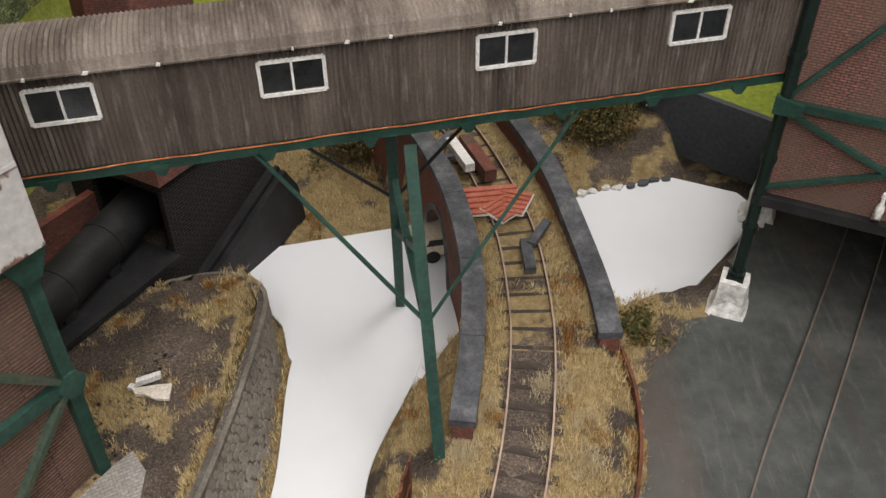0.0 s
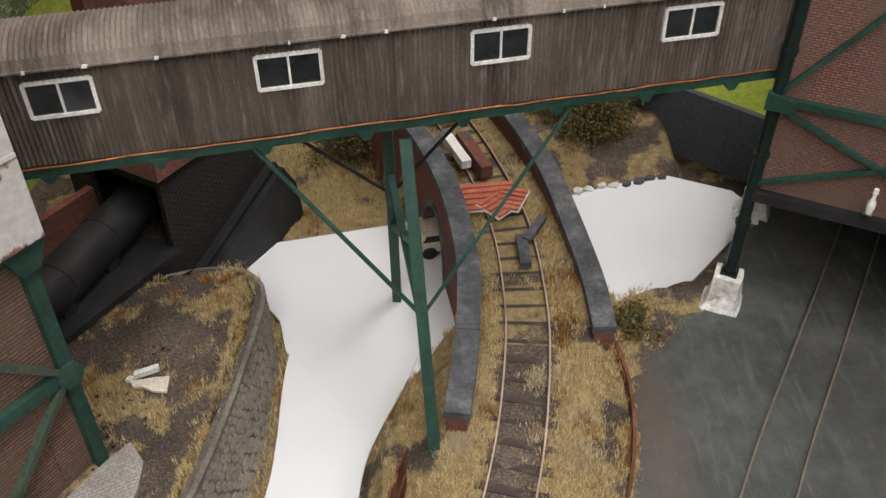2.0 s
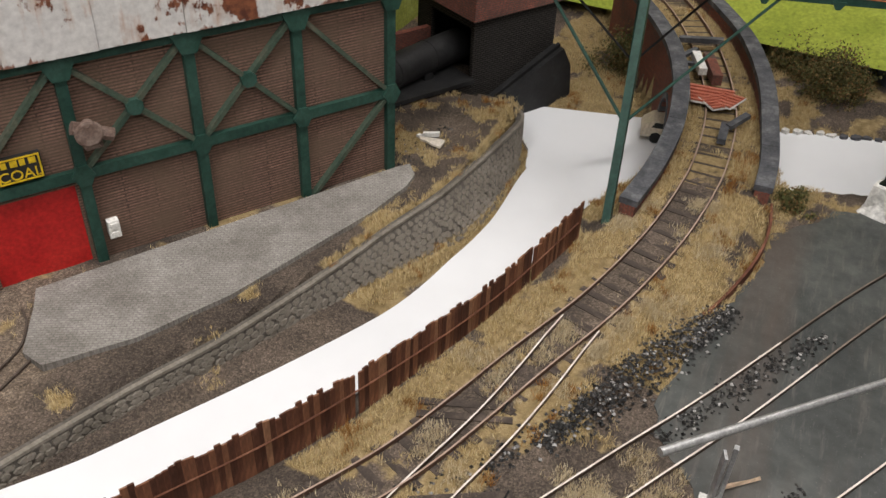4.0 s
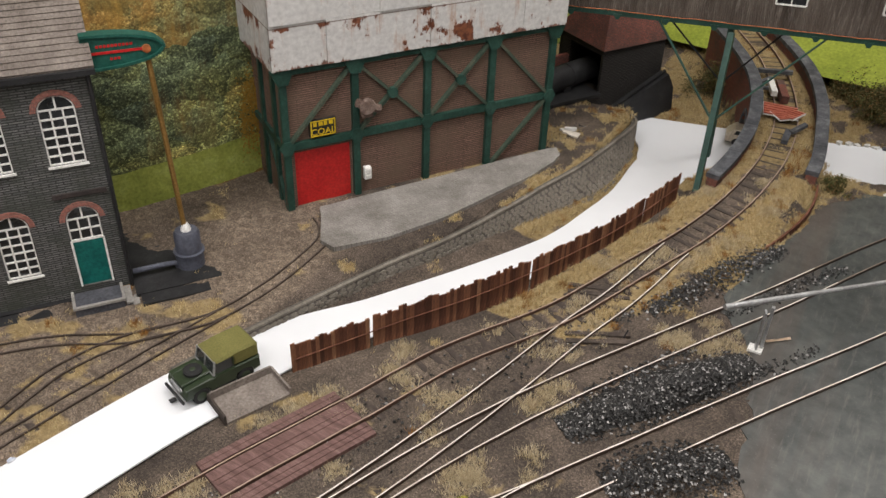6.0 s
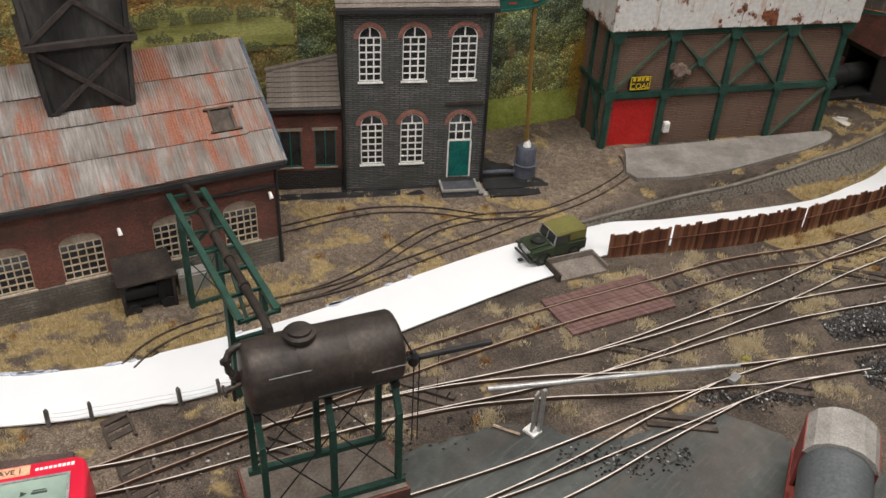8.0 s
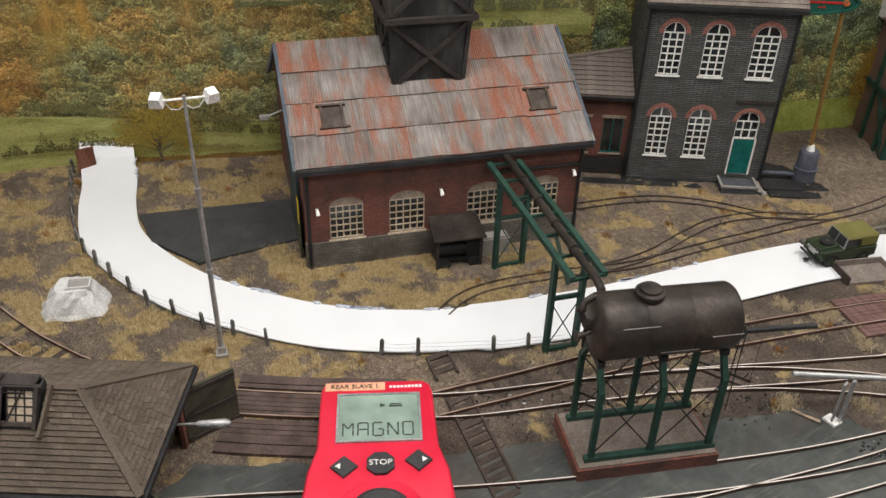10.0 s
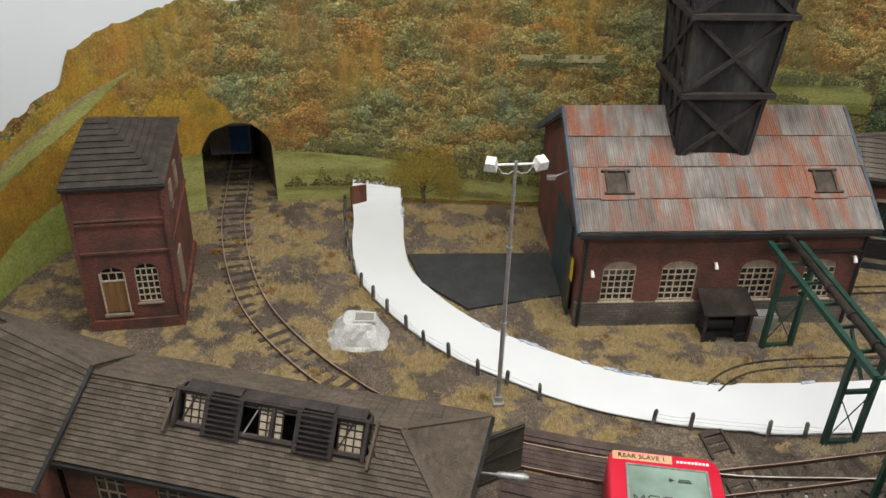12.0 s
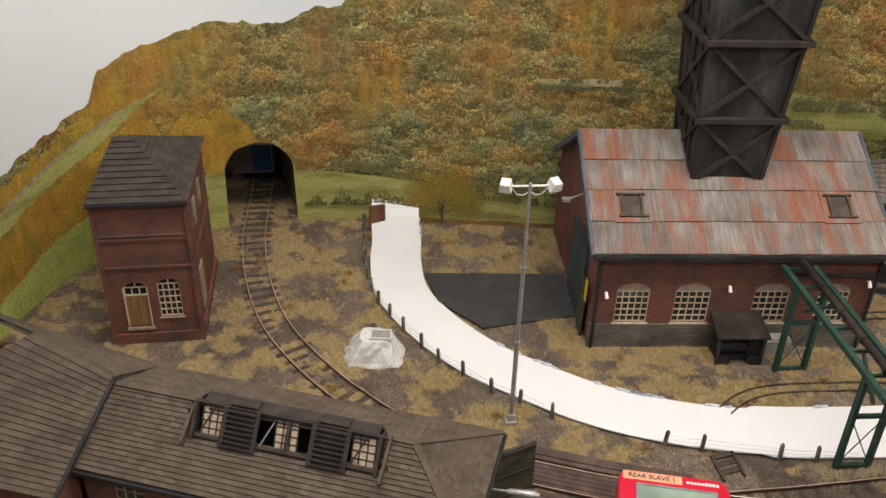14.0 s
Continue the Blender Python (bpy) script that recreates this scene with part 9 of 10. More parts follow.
M_DRABYELLOW = speckled("chipped_yellow_paint", ((0.03, 0.03, 0.01), (0.22, 0.2, 0.03), (0.45, 0.42, 0.08)), 260, 600, 0.6)
single("yellow_point_box", Shape().box(-0.0045, 0.0045, -0.003, 0.003, 0, 0.003), M_DRABYELLOW, "small yellow and black point box", "box", pose(-0.016, -0.235, 0.0, 0, 0, 35))

# ---- toppled grey lamp standards lying on stands ----
for a, b, foot in (((-0.142, -0.51, 0.041), (-0.006, -0.275, 0.022), (-0.101, -0.487, 0.0)), ((0.106, 0.074, 0.052), (0.25, 0.225, 0.05), (0.143, 0.092, 0.0))):
    lg = thing("lamp_standard", "grey metal tube lying across an upright bracket", "post")
    A, B, F = Vector(a), Vector(b), Vector(foot)
    mid = A.lerp(B, 0.5)
    part("tube", Shape().rod([A, mid, B], 0.0032, 10, 0.0022), M_STEEL, lg, smooth=True)
    part("bracket", Shape().bar(F, F + Vector((0, 0, 0.05)), 0.008, 0.002, (1, 0.3, 0)), M_STEEL, lg)
    part("bracket", Shape().bar(F + Vector((0.005, 0.004, 0)), F + Vector((0.005, 0.004, 0.055)), 0.003, 0.004), M_STEEL, lg)
    part("foot_plate", Shape().box(F.x - 0.007, F.x + 0.007, F.y - 0.006, F.y + 0.006, 0, 0.003), M_WHITE, lg)
    if a[0] < 0:
        part("end_clip", Shape().box(B.x - 0.004, B.x + 0.004, B.y - 0.01, B.y + 0.004, 0.003, 0.008), M_STEEL, lg)
M_PINE = speckled("bare_pine_wood", ((0.5, 0.36, 0.25), (0.58, 0.43, 0.31), (0.64, 0.5, 0.38)), 60, 300, 0.7)
for x, y, a in ((-0.118, -0.505, 20), (0.16, 0.118, 40), (0.055, -0.2, 60)):
    single("wood_sliver", Shape().add([(-0.014, -0.002, 0), (0.014, -0.001, 0), (0.014, 0.001, 0), (-0.014, 0.002, 0), (-0.012, -0.0015, 0.002), (0.013, 0, 0.003)], ((3, 2, 1, 0), (0, 1, 5, 4), (1, 2, 5), (2, 3, 4, 5), (3, 0, 4))), M_PINE if y > -0.3 and y < 0.2 and x > 0.1 or x < 0 else M_WHITE,
           "small pale splinter lying on the ground", "splinter", pose(x, y, 0.0026, 0, 0, a), "splinters")

# ---- locomotives at the front edge ----
M_LOCOGREY = speckled("blue_grey_loco_paint", ((0.07, 0.078, 0.082), (0.09, 0.098, 0.102), (0.12, 0.128, 0.132)), 20, 300, 0.5, bump_s=0.05)
M_OXIDE = speckled("red_oxide", ((0.16, 0.03, 0.025), (0.22, 0.045, 0.035), (0.27, 0.06, 0.05)), 30, 300, 0.6)
lo = thing("tank_locomotive", "grey tank locomotive with red underframe", "locomotive", pose(0.126, -0.356, 0.0, 0, 0, -69) @ Matrix.Scale(0.9, 4))
part("boiler", Shape().lathe((0.012, 0.0, 0.055), (0.24, 0.0, 0.055), ((0, 0.033), (0.98, 0.033), (1, 0.02)), 32), M_LOCOGREY, lo, smooth=True)
part("cab_roof", Shape().prism([(-0.034, 0.07)] + [(0.034 * math.sin(t), 0.066 + 0.026 * math.cos(t)) for t in (math.pi * (k / 6 - 0.5) * 0.86 for k in range(7))] + [(0.034, 0.07)], -0.032, 0.022, "yz"), M_CONCRETE, lo, "pale grey rounded cab roof")
part("cab_side", Shape().box(-0.03, 0.02, -0.034, -0.031, 0.02, 0.072), M_OXIDE, lo)
part("cab_side", Shape().box(-0.03, 0.02, 0.031, 0.034, 0.02, 0.072), M_OXIDE, lo)
part("cab_back", Shape().box(-0.032, -0.03, -0.034, 0.034, 0.02, 0.072), M_OXIDE, lo)
part("frame", Shape().box(-0.036, 0.25, -0.036, 0.036, 0.014, 0.021), M_OXIDE, lo)
for x in (0.05, 0.1):
    part("step_plate", Shape().prism([(x - 0.008, 0.021), (x + 0.008, 0.021), (x, 0.042)], -0.038, -0.035), M_OXIDE, lo)
for x in (0.02, 0.09, 0.16, 0.22):
    for y in (-0.017, 0.017):
        part("wheel", Shape().lathe((x, y - 0.002, 0.014), (x, y + 0.002, 0.014), ((0, 0.0135), (1, 0.0135)), 20), M_BLACK, lo)
l2 = thing("locomotive", "black steam locomotive smokebox at the layout edge", "locomotive", pose(0.185, -0.25, 0.0, 0, 0, -38))
part("smokebox", Shape().lathe((0, 0, 0.036), (0.2, 0, 0.036), ((0, 0.0), (0, 0.02), (0.02, 0.0235), (1, 0.0235)), 28), M_BLACK, l2, smooth=True)
part("chimney", Shape().lathe((0.02, 0, 0.057), (0.02, 0, 0.078), ((0, 0.008), (0.7, 0.006), (0.75, 0.008), (1, 0.0075)), 16), M_BLACK, l2)
part("frame", Shape().box(-0.015, 0.2, -0.022, 0.022, 0.009, 0.014), M_TAN, l2)
for x in (0.03, 0.1, 0.17):
    for y in (-0.017, 0.017):
        part("wheel", Shape().lathe((x, y - 0.002, 0.011), (x, y + 0.002, 0.011), ((0, 0.0105), (1, 0.0105)), 20), M_BLACK, l2)
rw = thing("red_wagon", "small bright red wagon behind the locomotive", "wagon", pose(0.005, -0.6, 0.0, 0, 0, 60))
part("body", Shape().prism([(-0.03, 0.01), (0.03, 0.01), (0.03, 0.03), (0.02, 0.045), (-0.02, 0.045), (-0.03, 0.03)], -0.016, 0.016), M_RED_PLASTIC, rw)
part("frame", Shape().box(-0.032, 0.032, -0.014, 0.014, 0.006, 0.01), M_BLACK, rw)

# ---- rubble and planks on the bridge ----
M_REDTILE = speckled("red_tile", ((0.36, 0.1, 0.06), (0.44, 0.14, 0.09), (0.5, 0.2, 0.14)), 60, 500, 0.8)
MZ = lambda x, y: float(MAIN[from_line(np.array([[x, y]]), MAIN)[1][0], 2]) + 0.003
for (x, y, rz, ry, w, d) in ((0.043, 0.604, 14, 4, 0.05, 0.036), (0.058, 0.601, -24, -6, 0.032, 0.03), (0.05, 0.592, 48, 3, 0.03, 0.026)):
    tl = thing("fallen_roof_piece", "broken red tiled roof piece lying on the track", "debris", pose(x, y, MZ(x, y) + 0.005, 5, ry, rz), "fallen roof pieces")
    part("sheet", Shape().box(-w / 2, w / 2, -d / 2, d / 2, 0, 0.0022), M_WHITE, tl)
    for i in range(5):
        part("tile_row", Shape().prism([(-d / 2 + d / 5 * i, 0.0022), (-d / 2 + d / 5 * (i + 1), 0.0022), (-d / 2 + d / 5 * i, 0.0042)], -w / 2 + 0.0005, w / 2 - 0.0005, "yz"), M_REDTILE, tl)
for (a, b, w, h, ma, lb) in (((0.007, 0.685, 0.05), (0.024, 0.64, 0.05), 0.009, 0.008, M_WHITE, "broken white beam lying across the rails"), ((0.02, 0.69, 0.048), (0.042, 0.632, 0.047), 0.011, 0.012, M_BRIDGE, "fallen red brick pier section on the track"),
                             ((0.067, 0.555, 0.035), (0.069, 0.52, 0.033), 0.009, 0.006, M_CAP, "broken grey coping piece on the rails"), ((0.071, 0.548, 0.037), (0.086, 0.57, 0.044), 0.007, 0.005, M_CAP, "broken grey coping piece leaning on the bank"),
                             ((-0.012, 0.66, 0.046), (0.015, 0.665, 0.047), 0.006, 0.004, M_CAP, "grey plank lying across the track"), ((-0.006, 0.67, 0.05), (0.006, 0.695, 0.052), 0.006, 0.004, M_CAP, "grey plank lying across the track"),
                             ((-0.02, 0.72, 0.05), (0.03, 0.735, 0.052), 0.008, 0.006, M_CAP, "grey plank lying across the track")):
    single("fallen_beam", Shape().bar(a, b, w, h), ma, lb, "debris", None, "fallen beams")
M_GYPSUM = speckled("cream_plaster_board", ((0.56, 0.5, 0.42), (0.64, 0.58, 0.5), (0.7, 0.64, 0.56)), 60, 500, 0.85)
single("plaster_scrap", Shape().prism([(-0.014, 0.004), (-0.011, -0.002), (-0.004, -0.003), (0.003, -0.008), (0.0125, -0.0105), (0.0135, 0.004), (0.004, 0.005)], 0, 0.0022, "xy"), M_GYPSUM, "cream plaster board scrap on the ground", "scrap", pose(-0.204, 0.41, 0.0145, 0, 0, 10))
single("plaster_scrap", Shape().prism([(-0.009, -0.0026), (0.008, -0.0018), (0.009, 0.0022), (-0.008, 0.0018)], 0, 0.0045, "xy"), M_WHITE, "small white plaster strip on the ground", "scrap", pose(-0.209, 0.421, 0.0145, 0, 0, 24))
single("plaster_scrap", Shape().prism([(-0.003, -0.002), (0.001, -0.0026), (0.003, 0.001), (-0.001, 0.0022)], 0, 0.003, "xy"), M_WHITE, "white plaster crumb on the ground", "scrap", pose(-0.219, 0.414, 0.0145))
crumb = random.Random(31)
for k in range(9):
    x = 0.128 + 0.013 * k
    y = 0.717 + 0.3 * (x - 0.128) + crumb.uniform(-0.002, 0.003)
    w = crumb.uniform(0.005, 0.009)
    q = [(w * math.cos(t) * crumb.uniform(0.6, 1.1), 0.0045 * math.sin(t) * crumb.uniform(0.5, 1.2)) for t in (math.pi / 4 * i for i in range(8))]
    single("plaster_edge", Shape().prism(q, -0.002, crumb.uniform(0.002, 0.006), "xy"), M_PLASTER_ROUGH if k < 5 else M_CAP, "torn plaster lump on the turning area's rim" if k < 5 else "dark stone lump on the turning area's rim", "rubble", pose(x, y, PLAZA_Z, crumb.uniform(-8, 8), crumb.uniform(-8, 8), 17), "lumps on the rim")
bl2 = thing("glass_bottle_lamp", "small glass lamp hanging on the brick wall", "lamp", pose(0.229, 0.514, 0, 0, 0, -25.5))
part("bulb", Shape().lathe((0.078, -0.006, 0.119), (0.078, -0.006, 0.139), ((0, 0.0022), (0.25, 0.003), (0.45, 0.0029), (0.6, 0.0014), (0.8, 0.0013), (0.82, 0.0021), (1, 0.0016)), 12), M_WHITE, bl2, smooth=True)
part("bracket", Shape().box(0.075, 0.081, -0.004, -0.001, 0.1155, 0.119), M_TAN, bl2)

# torn card along the road's edge
M_TORN = speckled("torn_blue_white_card", ((0.3, 0.36, 0.5), (0.55, 0.58, 0.64), (0.7, 0.7, 0.72)), 120, 400, 0.7)
tear = random.Random(17)
edge = L3[(L3[:, 1] > -0.93) & (L3[:, 1] < -0.4)]
for i in range(26):
    p = edge[tear.randrange(len(edge))]
    w, d = tear.uniform(0.004, 0.013), tear.uniform(0.0012, 0.003)
    q = [(w * math.cos(t) * tear.uniform(0.6, 1.1), d * math.sin(t) * tear.uniform(0.6, 1.3)) for t in (math.pi / 4 * k for k in range(8))]
    j = int(np.argmin(np.linalg.norm(ROAD[:, :2] - p[:2], axis=1)))
    a = math.degrees(math.atan2(*(ROAD[min(j + 2, len(ROAD) - 1), :2] - ROAD[max(j - 2, 0), :2])[::-1]))
    single("paper_scrap", Shape().prism(q, 0.0, 0.0012, "xy"), M_TORN, "torn blue and white card scrap on the road edge", "scrap", pose(p[0], p[1], p[2] + 0.0002, 0, 0, a + tear.uniform(-12, 12)), "torn card scraps")

# ---- grass, coal and bushes ----
rng = np.random.default_rng(7)


def blades(pts, z, height, spread, per, name, material, label):
    """Tufts of single-triangle blades at plan points."""
    n = len(pts)
    base = np.repeat(np.c_[pts, z], per, 0)
    k = len(base)
    base[:, :2] += rng.normal(0, spread, (k, 2)) * 0.5
    t = rng.uniform(0, 2 * np.pi, k)
    lean = rng.uniform(0.1, 0.75, k)
    h = height * rng.uniform(0.5, 1.15, k)
    d = np.stack([np.cos(t), np.sin(t)], 1)
    tip = base.copy()
    tip[:, :2] += d * (h * lean)[:, None]
    tip[:, 2] += h * np.sqrt(1 - (lean * 0.8) ** 2)
    side = np.stack([-d[:, 1], d[:, 0]], 1) * 0.00026
    a, b = base.copy(), base.copy()
    a[:, :2] += side
    b[:, :2] -= side
    v = np.stack([a, b, tip], 1).reshape(-1, 3)
    me = bpy.data.meshes.new(name)
    me.from_pydata(v.tolist(), [], np.arange(3 * k).reshape(-1, 3).tolist())
    me.materials.append(material)
    return tagged(new(name, me), label, "grass", kind="stuff")


def blade_look(cols):
    def build(nt, b):
        geo = nt.nodes.new("ShaderNodeNewGeometry")
        big = noise_tex(nt, coord(nt, "Object"), 14, 3)
        pick = math_node(nt, "ADD", math_node(nt, "MULTIPLY", geo.outputs["Random Per Island"], 0.6), math_node(nt, "MULTIPLY", big, 0.4))
        nt.links.new(ramp(nt, pick, tuple((0.15 + 0.7 * i / (len(cols) - 1), c) for i, c in enumerate(cols))), b.inputs["Base Color"])
    return build


M_STRAW = mat("dry_straw_grass", blade_look(((0.3, 0.21, 0.095), (0.46, 0.34, 0.165), (0.57, 0.45, 0.235), (0.65, 0.54, 0.33))), 0.8, 0, 0.2)
M_PALESTRAW = mat("pale_straw_clumps", blade_look(((0.34, 0.255, 0.15), (0.46, 0.37, 0.23), (0.56, 0.47, 0.31), (0.63, 0.55, 0.4))), 0.8, 0, 0.2)
M_RUSTGRASS = mat("rust_brown_grass", blade_look(((0.16, 0.07, 0.02), (0.28, 0.125, 0.03), (0.38, 0.2, 0.06))), 0.8, 0, 0.2)


def free(pts):
    """Plan points on open ground."""
    ok = np.ones(len(pts), bool)
    d, i = from_line(pts, ROAD)
    ok &= d > half_road(ROAD[i, 1], ROAD[i, 0]) + 0.002
    for poly in (PLAZA, YARD, FRONT, [(-0.81, -0.955), (-0.75, -0.77), (-0.655, -0.8), (-0.665, -0.925), (-0.74, -0.96)],
                 APRON):
        h, _ = inside(pts, poly)
        ok &= ~h
    for o, a, w, d in (((-0.576, -0.329), 54.6, 0.3, 0.15), ((-0.63, -0.404), 54.6, 0.1, 0.1), ((-0.594, -0.815), 72.7, 0.34, 0.29), ((-0.411, 0.028), 58.7, 0.38, 0.2), ((-0.77, -1.361), 78.6, 0.1, 0.17), ((-0.222, 0.558), 60.5, 0.13, 0.13), ((-0.32, 0.385), 60.5, 0.2, 0.13)):
        c, s = math.cos(radians(a)), math.sin(radians(a))
        q = pts - np.array(o)
        u, v = q[:, 0] * c + q[:, 1] * s, -q[:, 0] * s + q[:, 1] * c
        ok &= ~((u > -0.002) & (u < w) & (v > -0.006) & (v < d))
    for line in (MAIN, LOOP, CROSS, YARDLINE, LINK, SPUR):
        d, _ = from_line(pts, line)
        ok &= np.abs(d - 0.016) > 0.0025
    b, _ = from_line(pts, BACK)
    ok &= b > 0.008
    return ok


def spots(x0, x1, y0, y1, n):
    return np.c_[rng.uniform(x0, x1, n), rng.uniform(y0, y1, n)]


def heights(pts):
    z = np.array([ground_z(x, y) for x, y in pts])
    d, i = from_line(pts, MAIN)
    on = (d < 0.05) & (pts[:, 1] > 0.44)
    return np.where(on, np.maximum(z, MAIN[i, 2]), z) - 0.0004


def on_bridge(pts):
    d, i = from_line(pts, MAIN)
    side = np.abs(d - 0.016) > 0.0025
    return (d < 0.043) & (pts[:, 1] > 0.44) & (pts[:, 1] < 0.95) & side


cand = np.vstack([spots(-1.0, 0.2, -1.25, 0.98, 90000), spots(-0.3, 0.2, -0.1, 0.9, 62000), spots(-0.95, -0.4, -1.25, -0.5, 36000)])
cand = cand[(cand[:, 0] > -1.02)]
inner = np.array([p[0] > np.interp(p[1], (-1.3, -1.05, -0.72, -0.27, 0.08, 0.5, 1.0), (-1.02, -1.0, -0.87, -0.68, -0.5, -0.42, -0.34)) for p in cand])
cand = cand[inner]
grow = np.array([turf(x, y) for x, y in cand])
lines_d = np.min([from_line(cand, l)[0] for l in (MAIN, LOOP, CROSS, YARDLINE, LINK)], axis=0)
patch = np.array([noise.noise(Vector((x * 34, y * 34, 11))) for x, y in cand])
near_track = (lines_d < 0.03)
keep = rng.uniform(0, 1, len(cand)) < np.where(near_track, np.where((patch > 0.12) | (cand[:, 1] > 0.3), grow, 0.0), grow)
sl = (free(cand) | on_bridge(cand)) & keep
g = cand[sl]
blades(g, heights(g), 0.0052, 0.0028, 7, "dry_grass", M_STRAW, "short dry straw coloured static grass")
# thicker clumps between and beside the rails
cl = spots(-0.35, 0.14, -0.7, 0.45, 900)
ld = np.min([from_line(cl, l)[0] for l in (MAIN, LOOP, CROSS, LINK)], axis=0)
cl = cl[(ld < 0.045) & np.array([noise.noise(Vector((x * 18, y * 18, 21))) > 0.02 for x, y in cl])]
cl = np.vstack([c + rng.normal(0, 0.006, (75, 2)) * np.array([1, 1]) for c in cl])
cl = cl[free(cl)]
blades(cl, heights(cl), 0.0056, 0.003, 8, "grass_clump", M_PALESTRAW, "pale dry grass clumps among the sleepers")
ru = np.vstack([spots(-0.98, 0.16, -1.22, 0.85, 2200), spots(-0.26, 0.16, -0.3, 0.75, 900)])
ru = ru[np.array([turf(x, y) > 0.2 and noise.noise(Vector((x * 26, y * 26, 33))) > 0.14 for x, y in ru])]
ru = ru[free(ru) | on_bridge(ru)]
ru = np.vstack([c + rng.normal(0, 0.0032, (16, 2)) for c in ru[:700]])
ru = ru[free(ru) | on_bridge(ru)]
blades(ru, heights(ru), 0.0062, 0.0025, 7, "rust_grass", M_RUSTGRASS, "rust brown tufts of dead grass")


# coal
def lumps(centres, sizes, name, material, label, category):
    v, f = [], []
    for (x, y, z), r in zip(centres, sizes):
        o = len(v)
        a = rng.uniform(0, 6.3)
        k = rng.uniform(0.6, 1.25, 6)
        for i, (p, q, w) in enumerate(((1, 0, 0), (0, 1, 0), (-1, 0, 0), (0, -1, 0), (0, 0, 1), (0, 0, -1))):
            c, s = math.cos(a), math.sin(a)
            v.append((x + (p * c - q * s) * r * k[i], y + (p * s + q * c) * r * k[i], z + w * r * k[i] * 0.8))
        f += [(o + i, o + (i + 1) % 4, o + 4) for i in range(4)] + [(o + (i + 1) % 4, o + i, o + 5) for i in range(4)]
    me = bpy.data.meshes.new(name)
    me.from_pydata(v, [], f)
    me.materials.append(material)
    return tagged(new(name, me), label, category, kind="stuff")


def coal_look(nt, b):
    geo = nt.nodes.new("ShaderNodeNewGeometry")
    # the few palest lumps paint the coal's white sparkle as colour
    nt.links.new(ramp(nt, geo.outputs["Random Per Island"], ((0.0, (0.008, 0.008, 0.008)), (0.6, (0.02, 0.019, 0.018)), (0.86, (0.05, 0.047, 0.044)), (0.95, (0.24, 0.23, 0.22)), (1.0, (0.42, 0.41, 0.4)))), b.inputs["Base Color"])


M_COAL = mat("black_coal", coal_look, 0.42, 0, 0.45)
HEAPS = [((0.02, -0.118), (0.147, 0.072), 0.027, 0.016, 6200), ((0.03, 0.09), (0.125, 0.3), 0.017, 0.006, 1700), ((0.078, -0.16), (0.165, -0.075), 0.03, 0.008, 2300), ((0.02, -0.06), (0.09, 0.06), 0.008, 0.001, 350), ((-0.02, -0.33), (0.06, -0.24), 0.016, 0.002, 420),
         ((-0.06, -0.5), (0.02, -0.4), 0.02, 0.001, 260), ((0.1, 0.13), (0.2, 0.3), 0.012, 0.001, 380), ((0.0, 0.05), (0.05, 0.14), 0.012, 0.001, 160), ((0.12, 0.0), (0.2, 0.13), 0.01, 0.001, 200), ((-0.2, -0.36), (0.0, 0.06), 0.045, 0.0005, 420), ((-0.3, -0.78), (-0.14, -0.48), 0.05, 0.0005, 300), ((-0.26, 0.3), (-0.2, 0.45), 0.02, 0.0005, 160)]
cs, rs = [], []
for a, b, w, h, n in HEAPS:
    a, b = np.array(a), np.array(b)
    d = (b - a) / np.linalg.norm(b - a)
    s = np.array([-d[1], d[0]])
    for _ in range(n):
        t, q = rng.uniform(0, 1), rng.normal(0, 0.55)
        q = max(-1.3, min(1.3, q))
        p = a + (b - a) * t + s * (q * w * (0.55 + 0.45 * math.sin(math.pi * t)))
        top = h * max(0, 1 - q * q) * math.sin(math.pi * t) ** 0.6
        cs.append((p[0], p[1], max(ground_z(*p), 0.0009) + top + 0.0004))
        rs.append(rng.uniform(0.0008, 0.0022))
lumps(cs, rs, "coal_heap", M_COAL, "glossy black coal lumps heaped by the tracks", "coal")
core = Shape()
a, b = Vector((0.02, -0.115, 0)), Vector((0.145, 0.07, 0))
d = (b - a).normalized()
s = Vector((-d.y, d.x, 0))
o = []
for i in range(13):
    t = i / 12
    for j in range(7):
        q = -1 + j / 3
        o.append(a + (b - a) * t + s * (q * 0.024 * (0.55 + 0.45 * math.sin(math.pi * t))) + Vector((0, 0, 0.0005 + 0.0135 * (1 - q * q) * max(0, math.sin(math.pi * t)) ** 0.6)))
core.add(o, [(7 * i + j, 7 * i + j + 1, 7 * i + 8 + j, 7 * i + 7 + j) for i in range(12) for j in range(6)])
single("coal_bank", core, M_COAL, "black coal dust bank between two tracks", "coal", smooth=True)


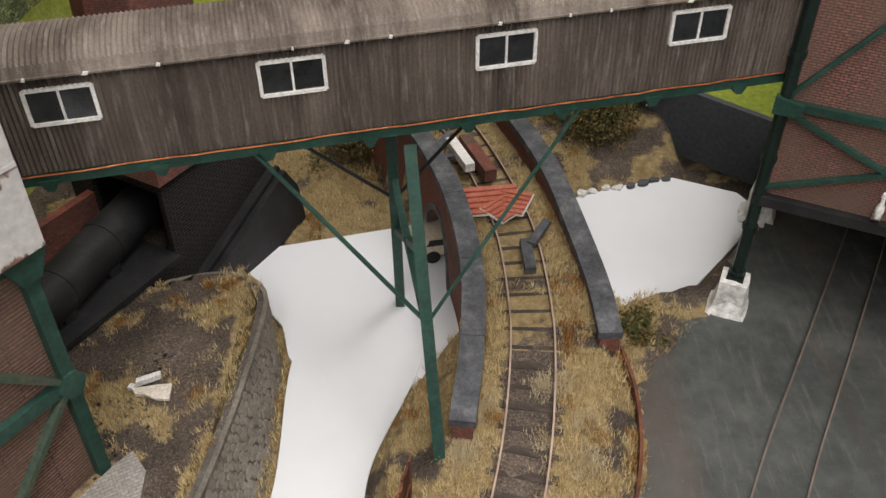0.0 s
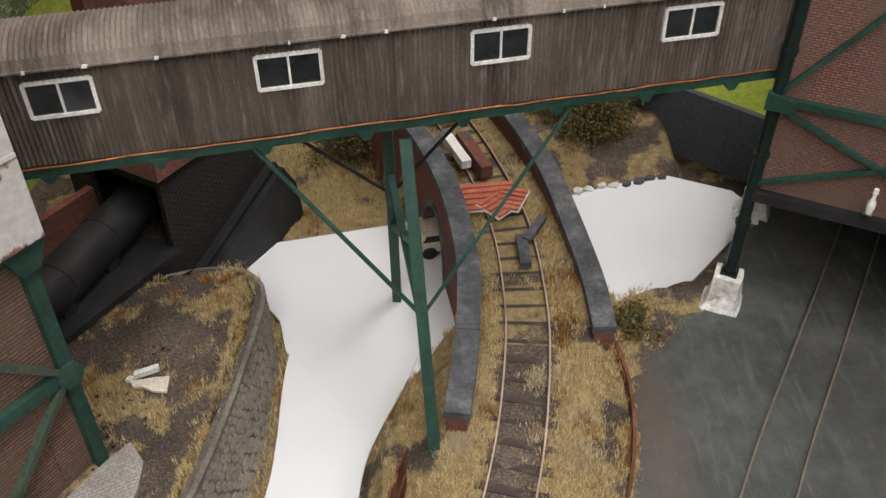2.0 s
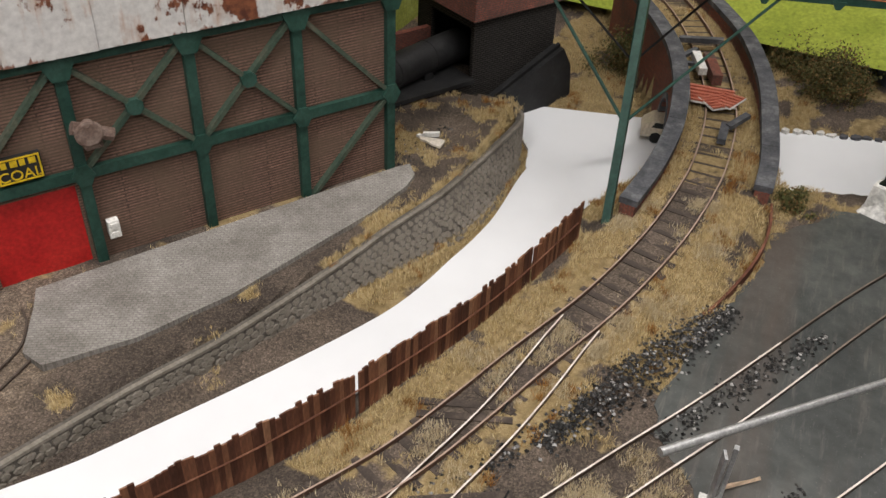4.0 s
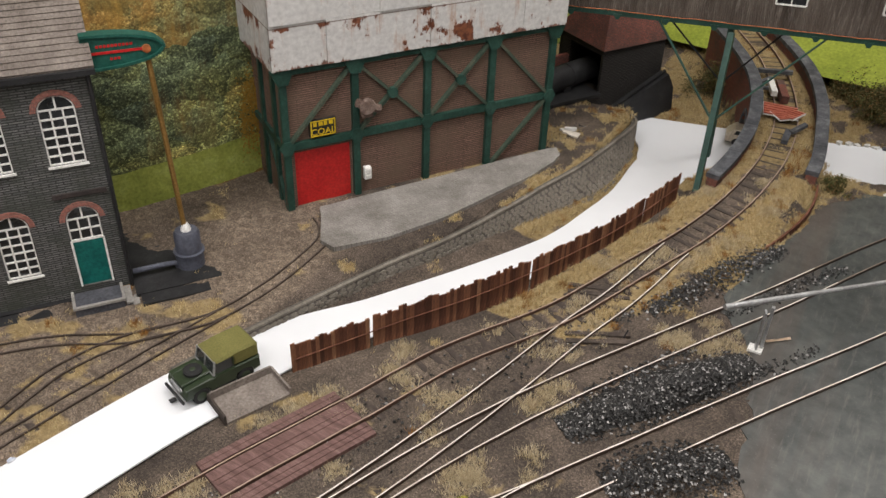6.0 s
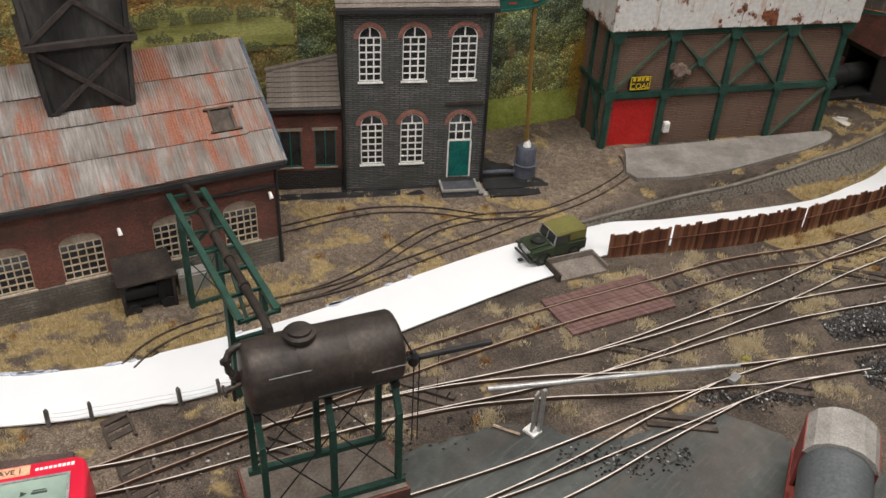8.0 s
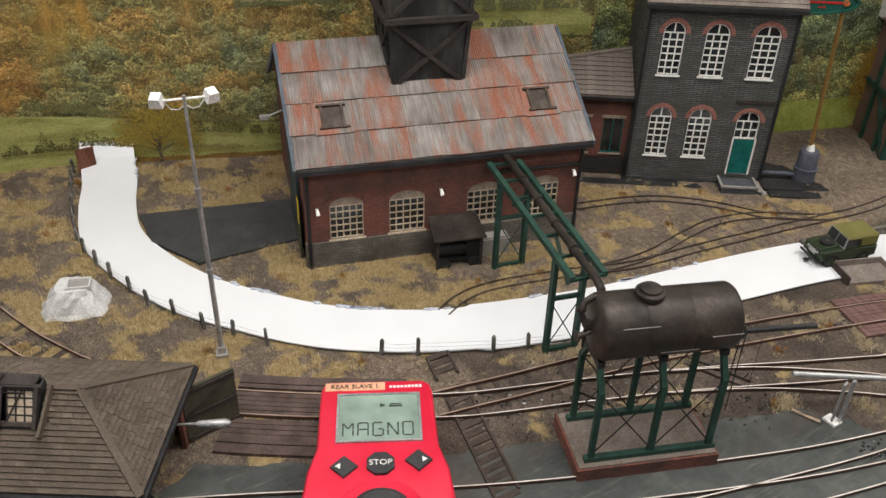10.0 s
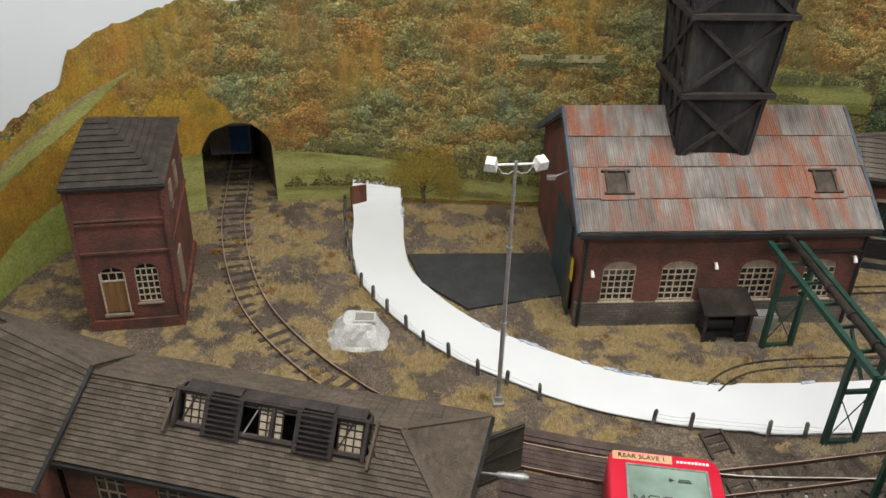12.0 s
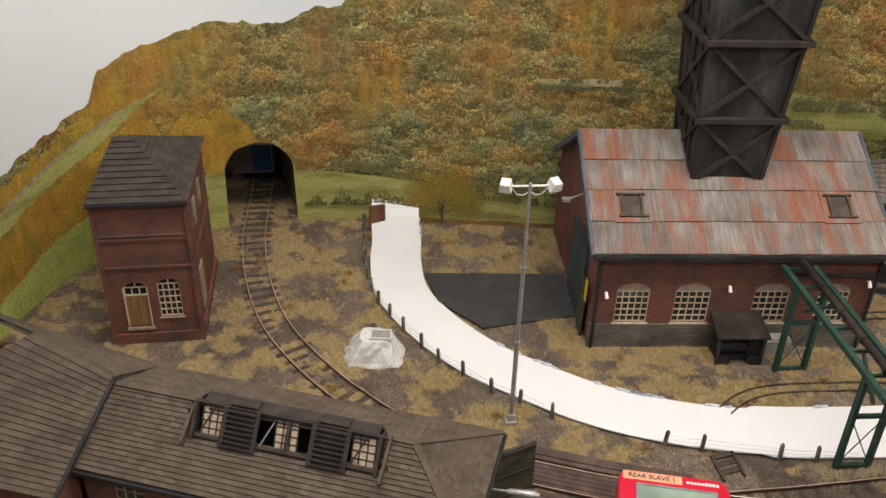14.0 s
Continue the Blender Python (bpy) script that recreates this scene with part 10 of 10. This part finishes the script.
# bushes
def leafy(name, label, m, r, n, cols, stems=7):
    bush = thing(name, label, "bush", m)
    st = Shape()
    tips = []
    for i in range(stems):
        t, e = 2 * math.pi * i / stems + rng.uniform(-0.4, 0.4), rng.uniform(0.5, 1.3)
        p = Vector((math.cos(t) * math.cos(e), math.sin(t) * math.cos(e), math.sin(e))) * r * rng.uniform(0.7, 0.95)
        st.rod([(0, 0, -0.002), p * 0.5 + Vector((0, 0, r * 0.12)), p], 0.0011, 5, 0.0004)
        tips.append(p)
        for _ in range(3):
            q = p * 0.6 + Vector(rng.normal(0, r * 0.3, 3).tolist())
            q.z = abs(q.z)
            st.rod([p * 0.5, q], 0.0006, 4, 0.0003)
            tips.append(q)
    part("stems", st, M_SLEEPER, bush)
    v, f = [], []
    for _ in range(n):
        c = Vector(tips[int(rng.integers(len(tips)))]) + Vector(rng.normal(0, r * 0.17, 3).tolist())
        c.z = max(c.z, 0.001)
        u = Vector(rng.normal(0, 1, 3).tolist()).normalized()
        w = u.cross(Vector(rng.normal(0, 1, 3).tolist())).normalized()
        k = rng.uniform(0.0011, 0.0022)
        o = len(v)
        v += [c - u * k, c + w * k * 0.55, c + u * k, c - w * k * 0.55]
        f.append((o, o + 1, o + 2, o + 3))
    me = bpy.data.meshes.new("leaves")
    me.from_pydata([tuple(p) for p in v], [], f)
    me.materials.append(mat("autumn_leaves", blade_look(cols), 0.7, 0, 0.3))
    part("leaves", me, None, bush, "small autumn leaves", kind="stuff")
    return bush


LEAF = ((0.035, 0.04, 0.014), (0.07, 0.075, 0.022), (0.14, 0.12, 0.04), (0.28, 0.13, 0.06))
leafy("bush", "small leafy bush at the end of the parapet", pose(0.149, 0.482, -0.004), 0.02, 3200, LEAF)
leafy("bush", "large autumn bush on the far bank", pose(0.17, 0.83, -0.03), 0.05, 11000, LEAF, 15)
leafy("bush", "large autumn bush on the far bank", pose(0.12, 0.87, -0.03), 0.042, 7500, LEAF, 12)
leafy("bush", "brown leafy bush beside the bridge wall", pose(-0.085, 0.79, -0.03), 0.045, 8000, LEAF, 12)
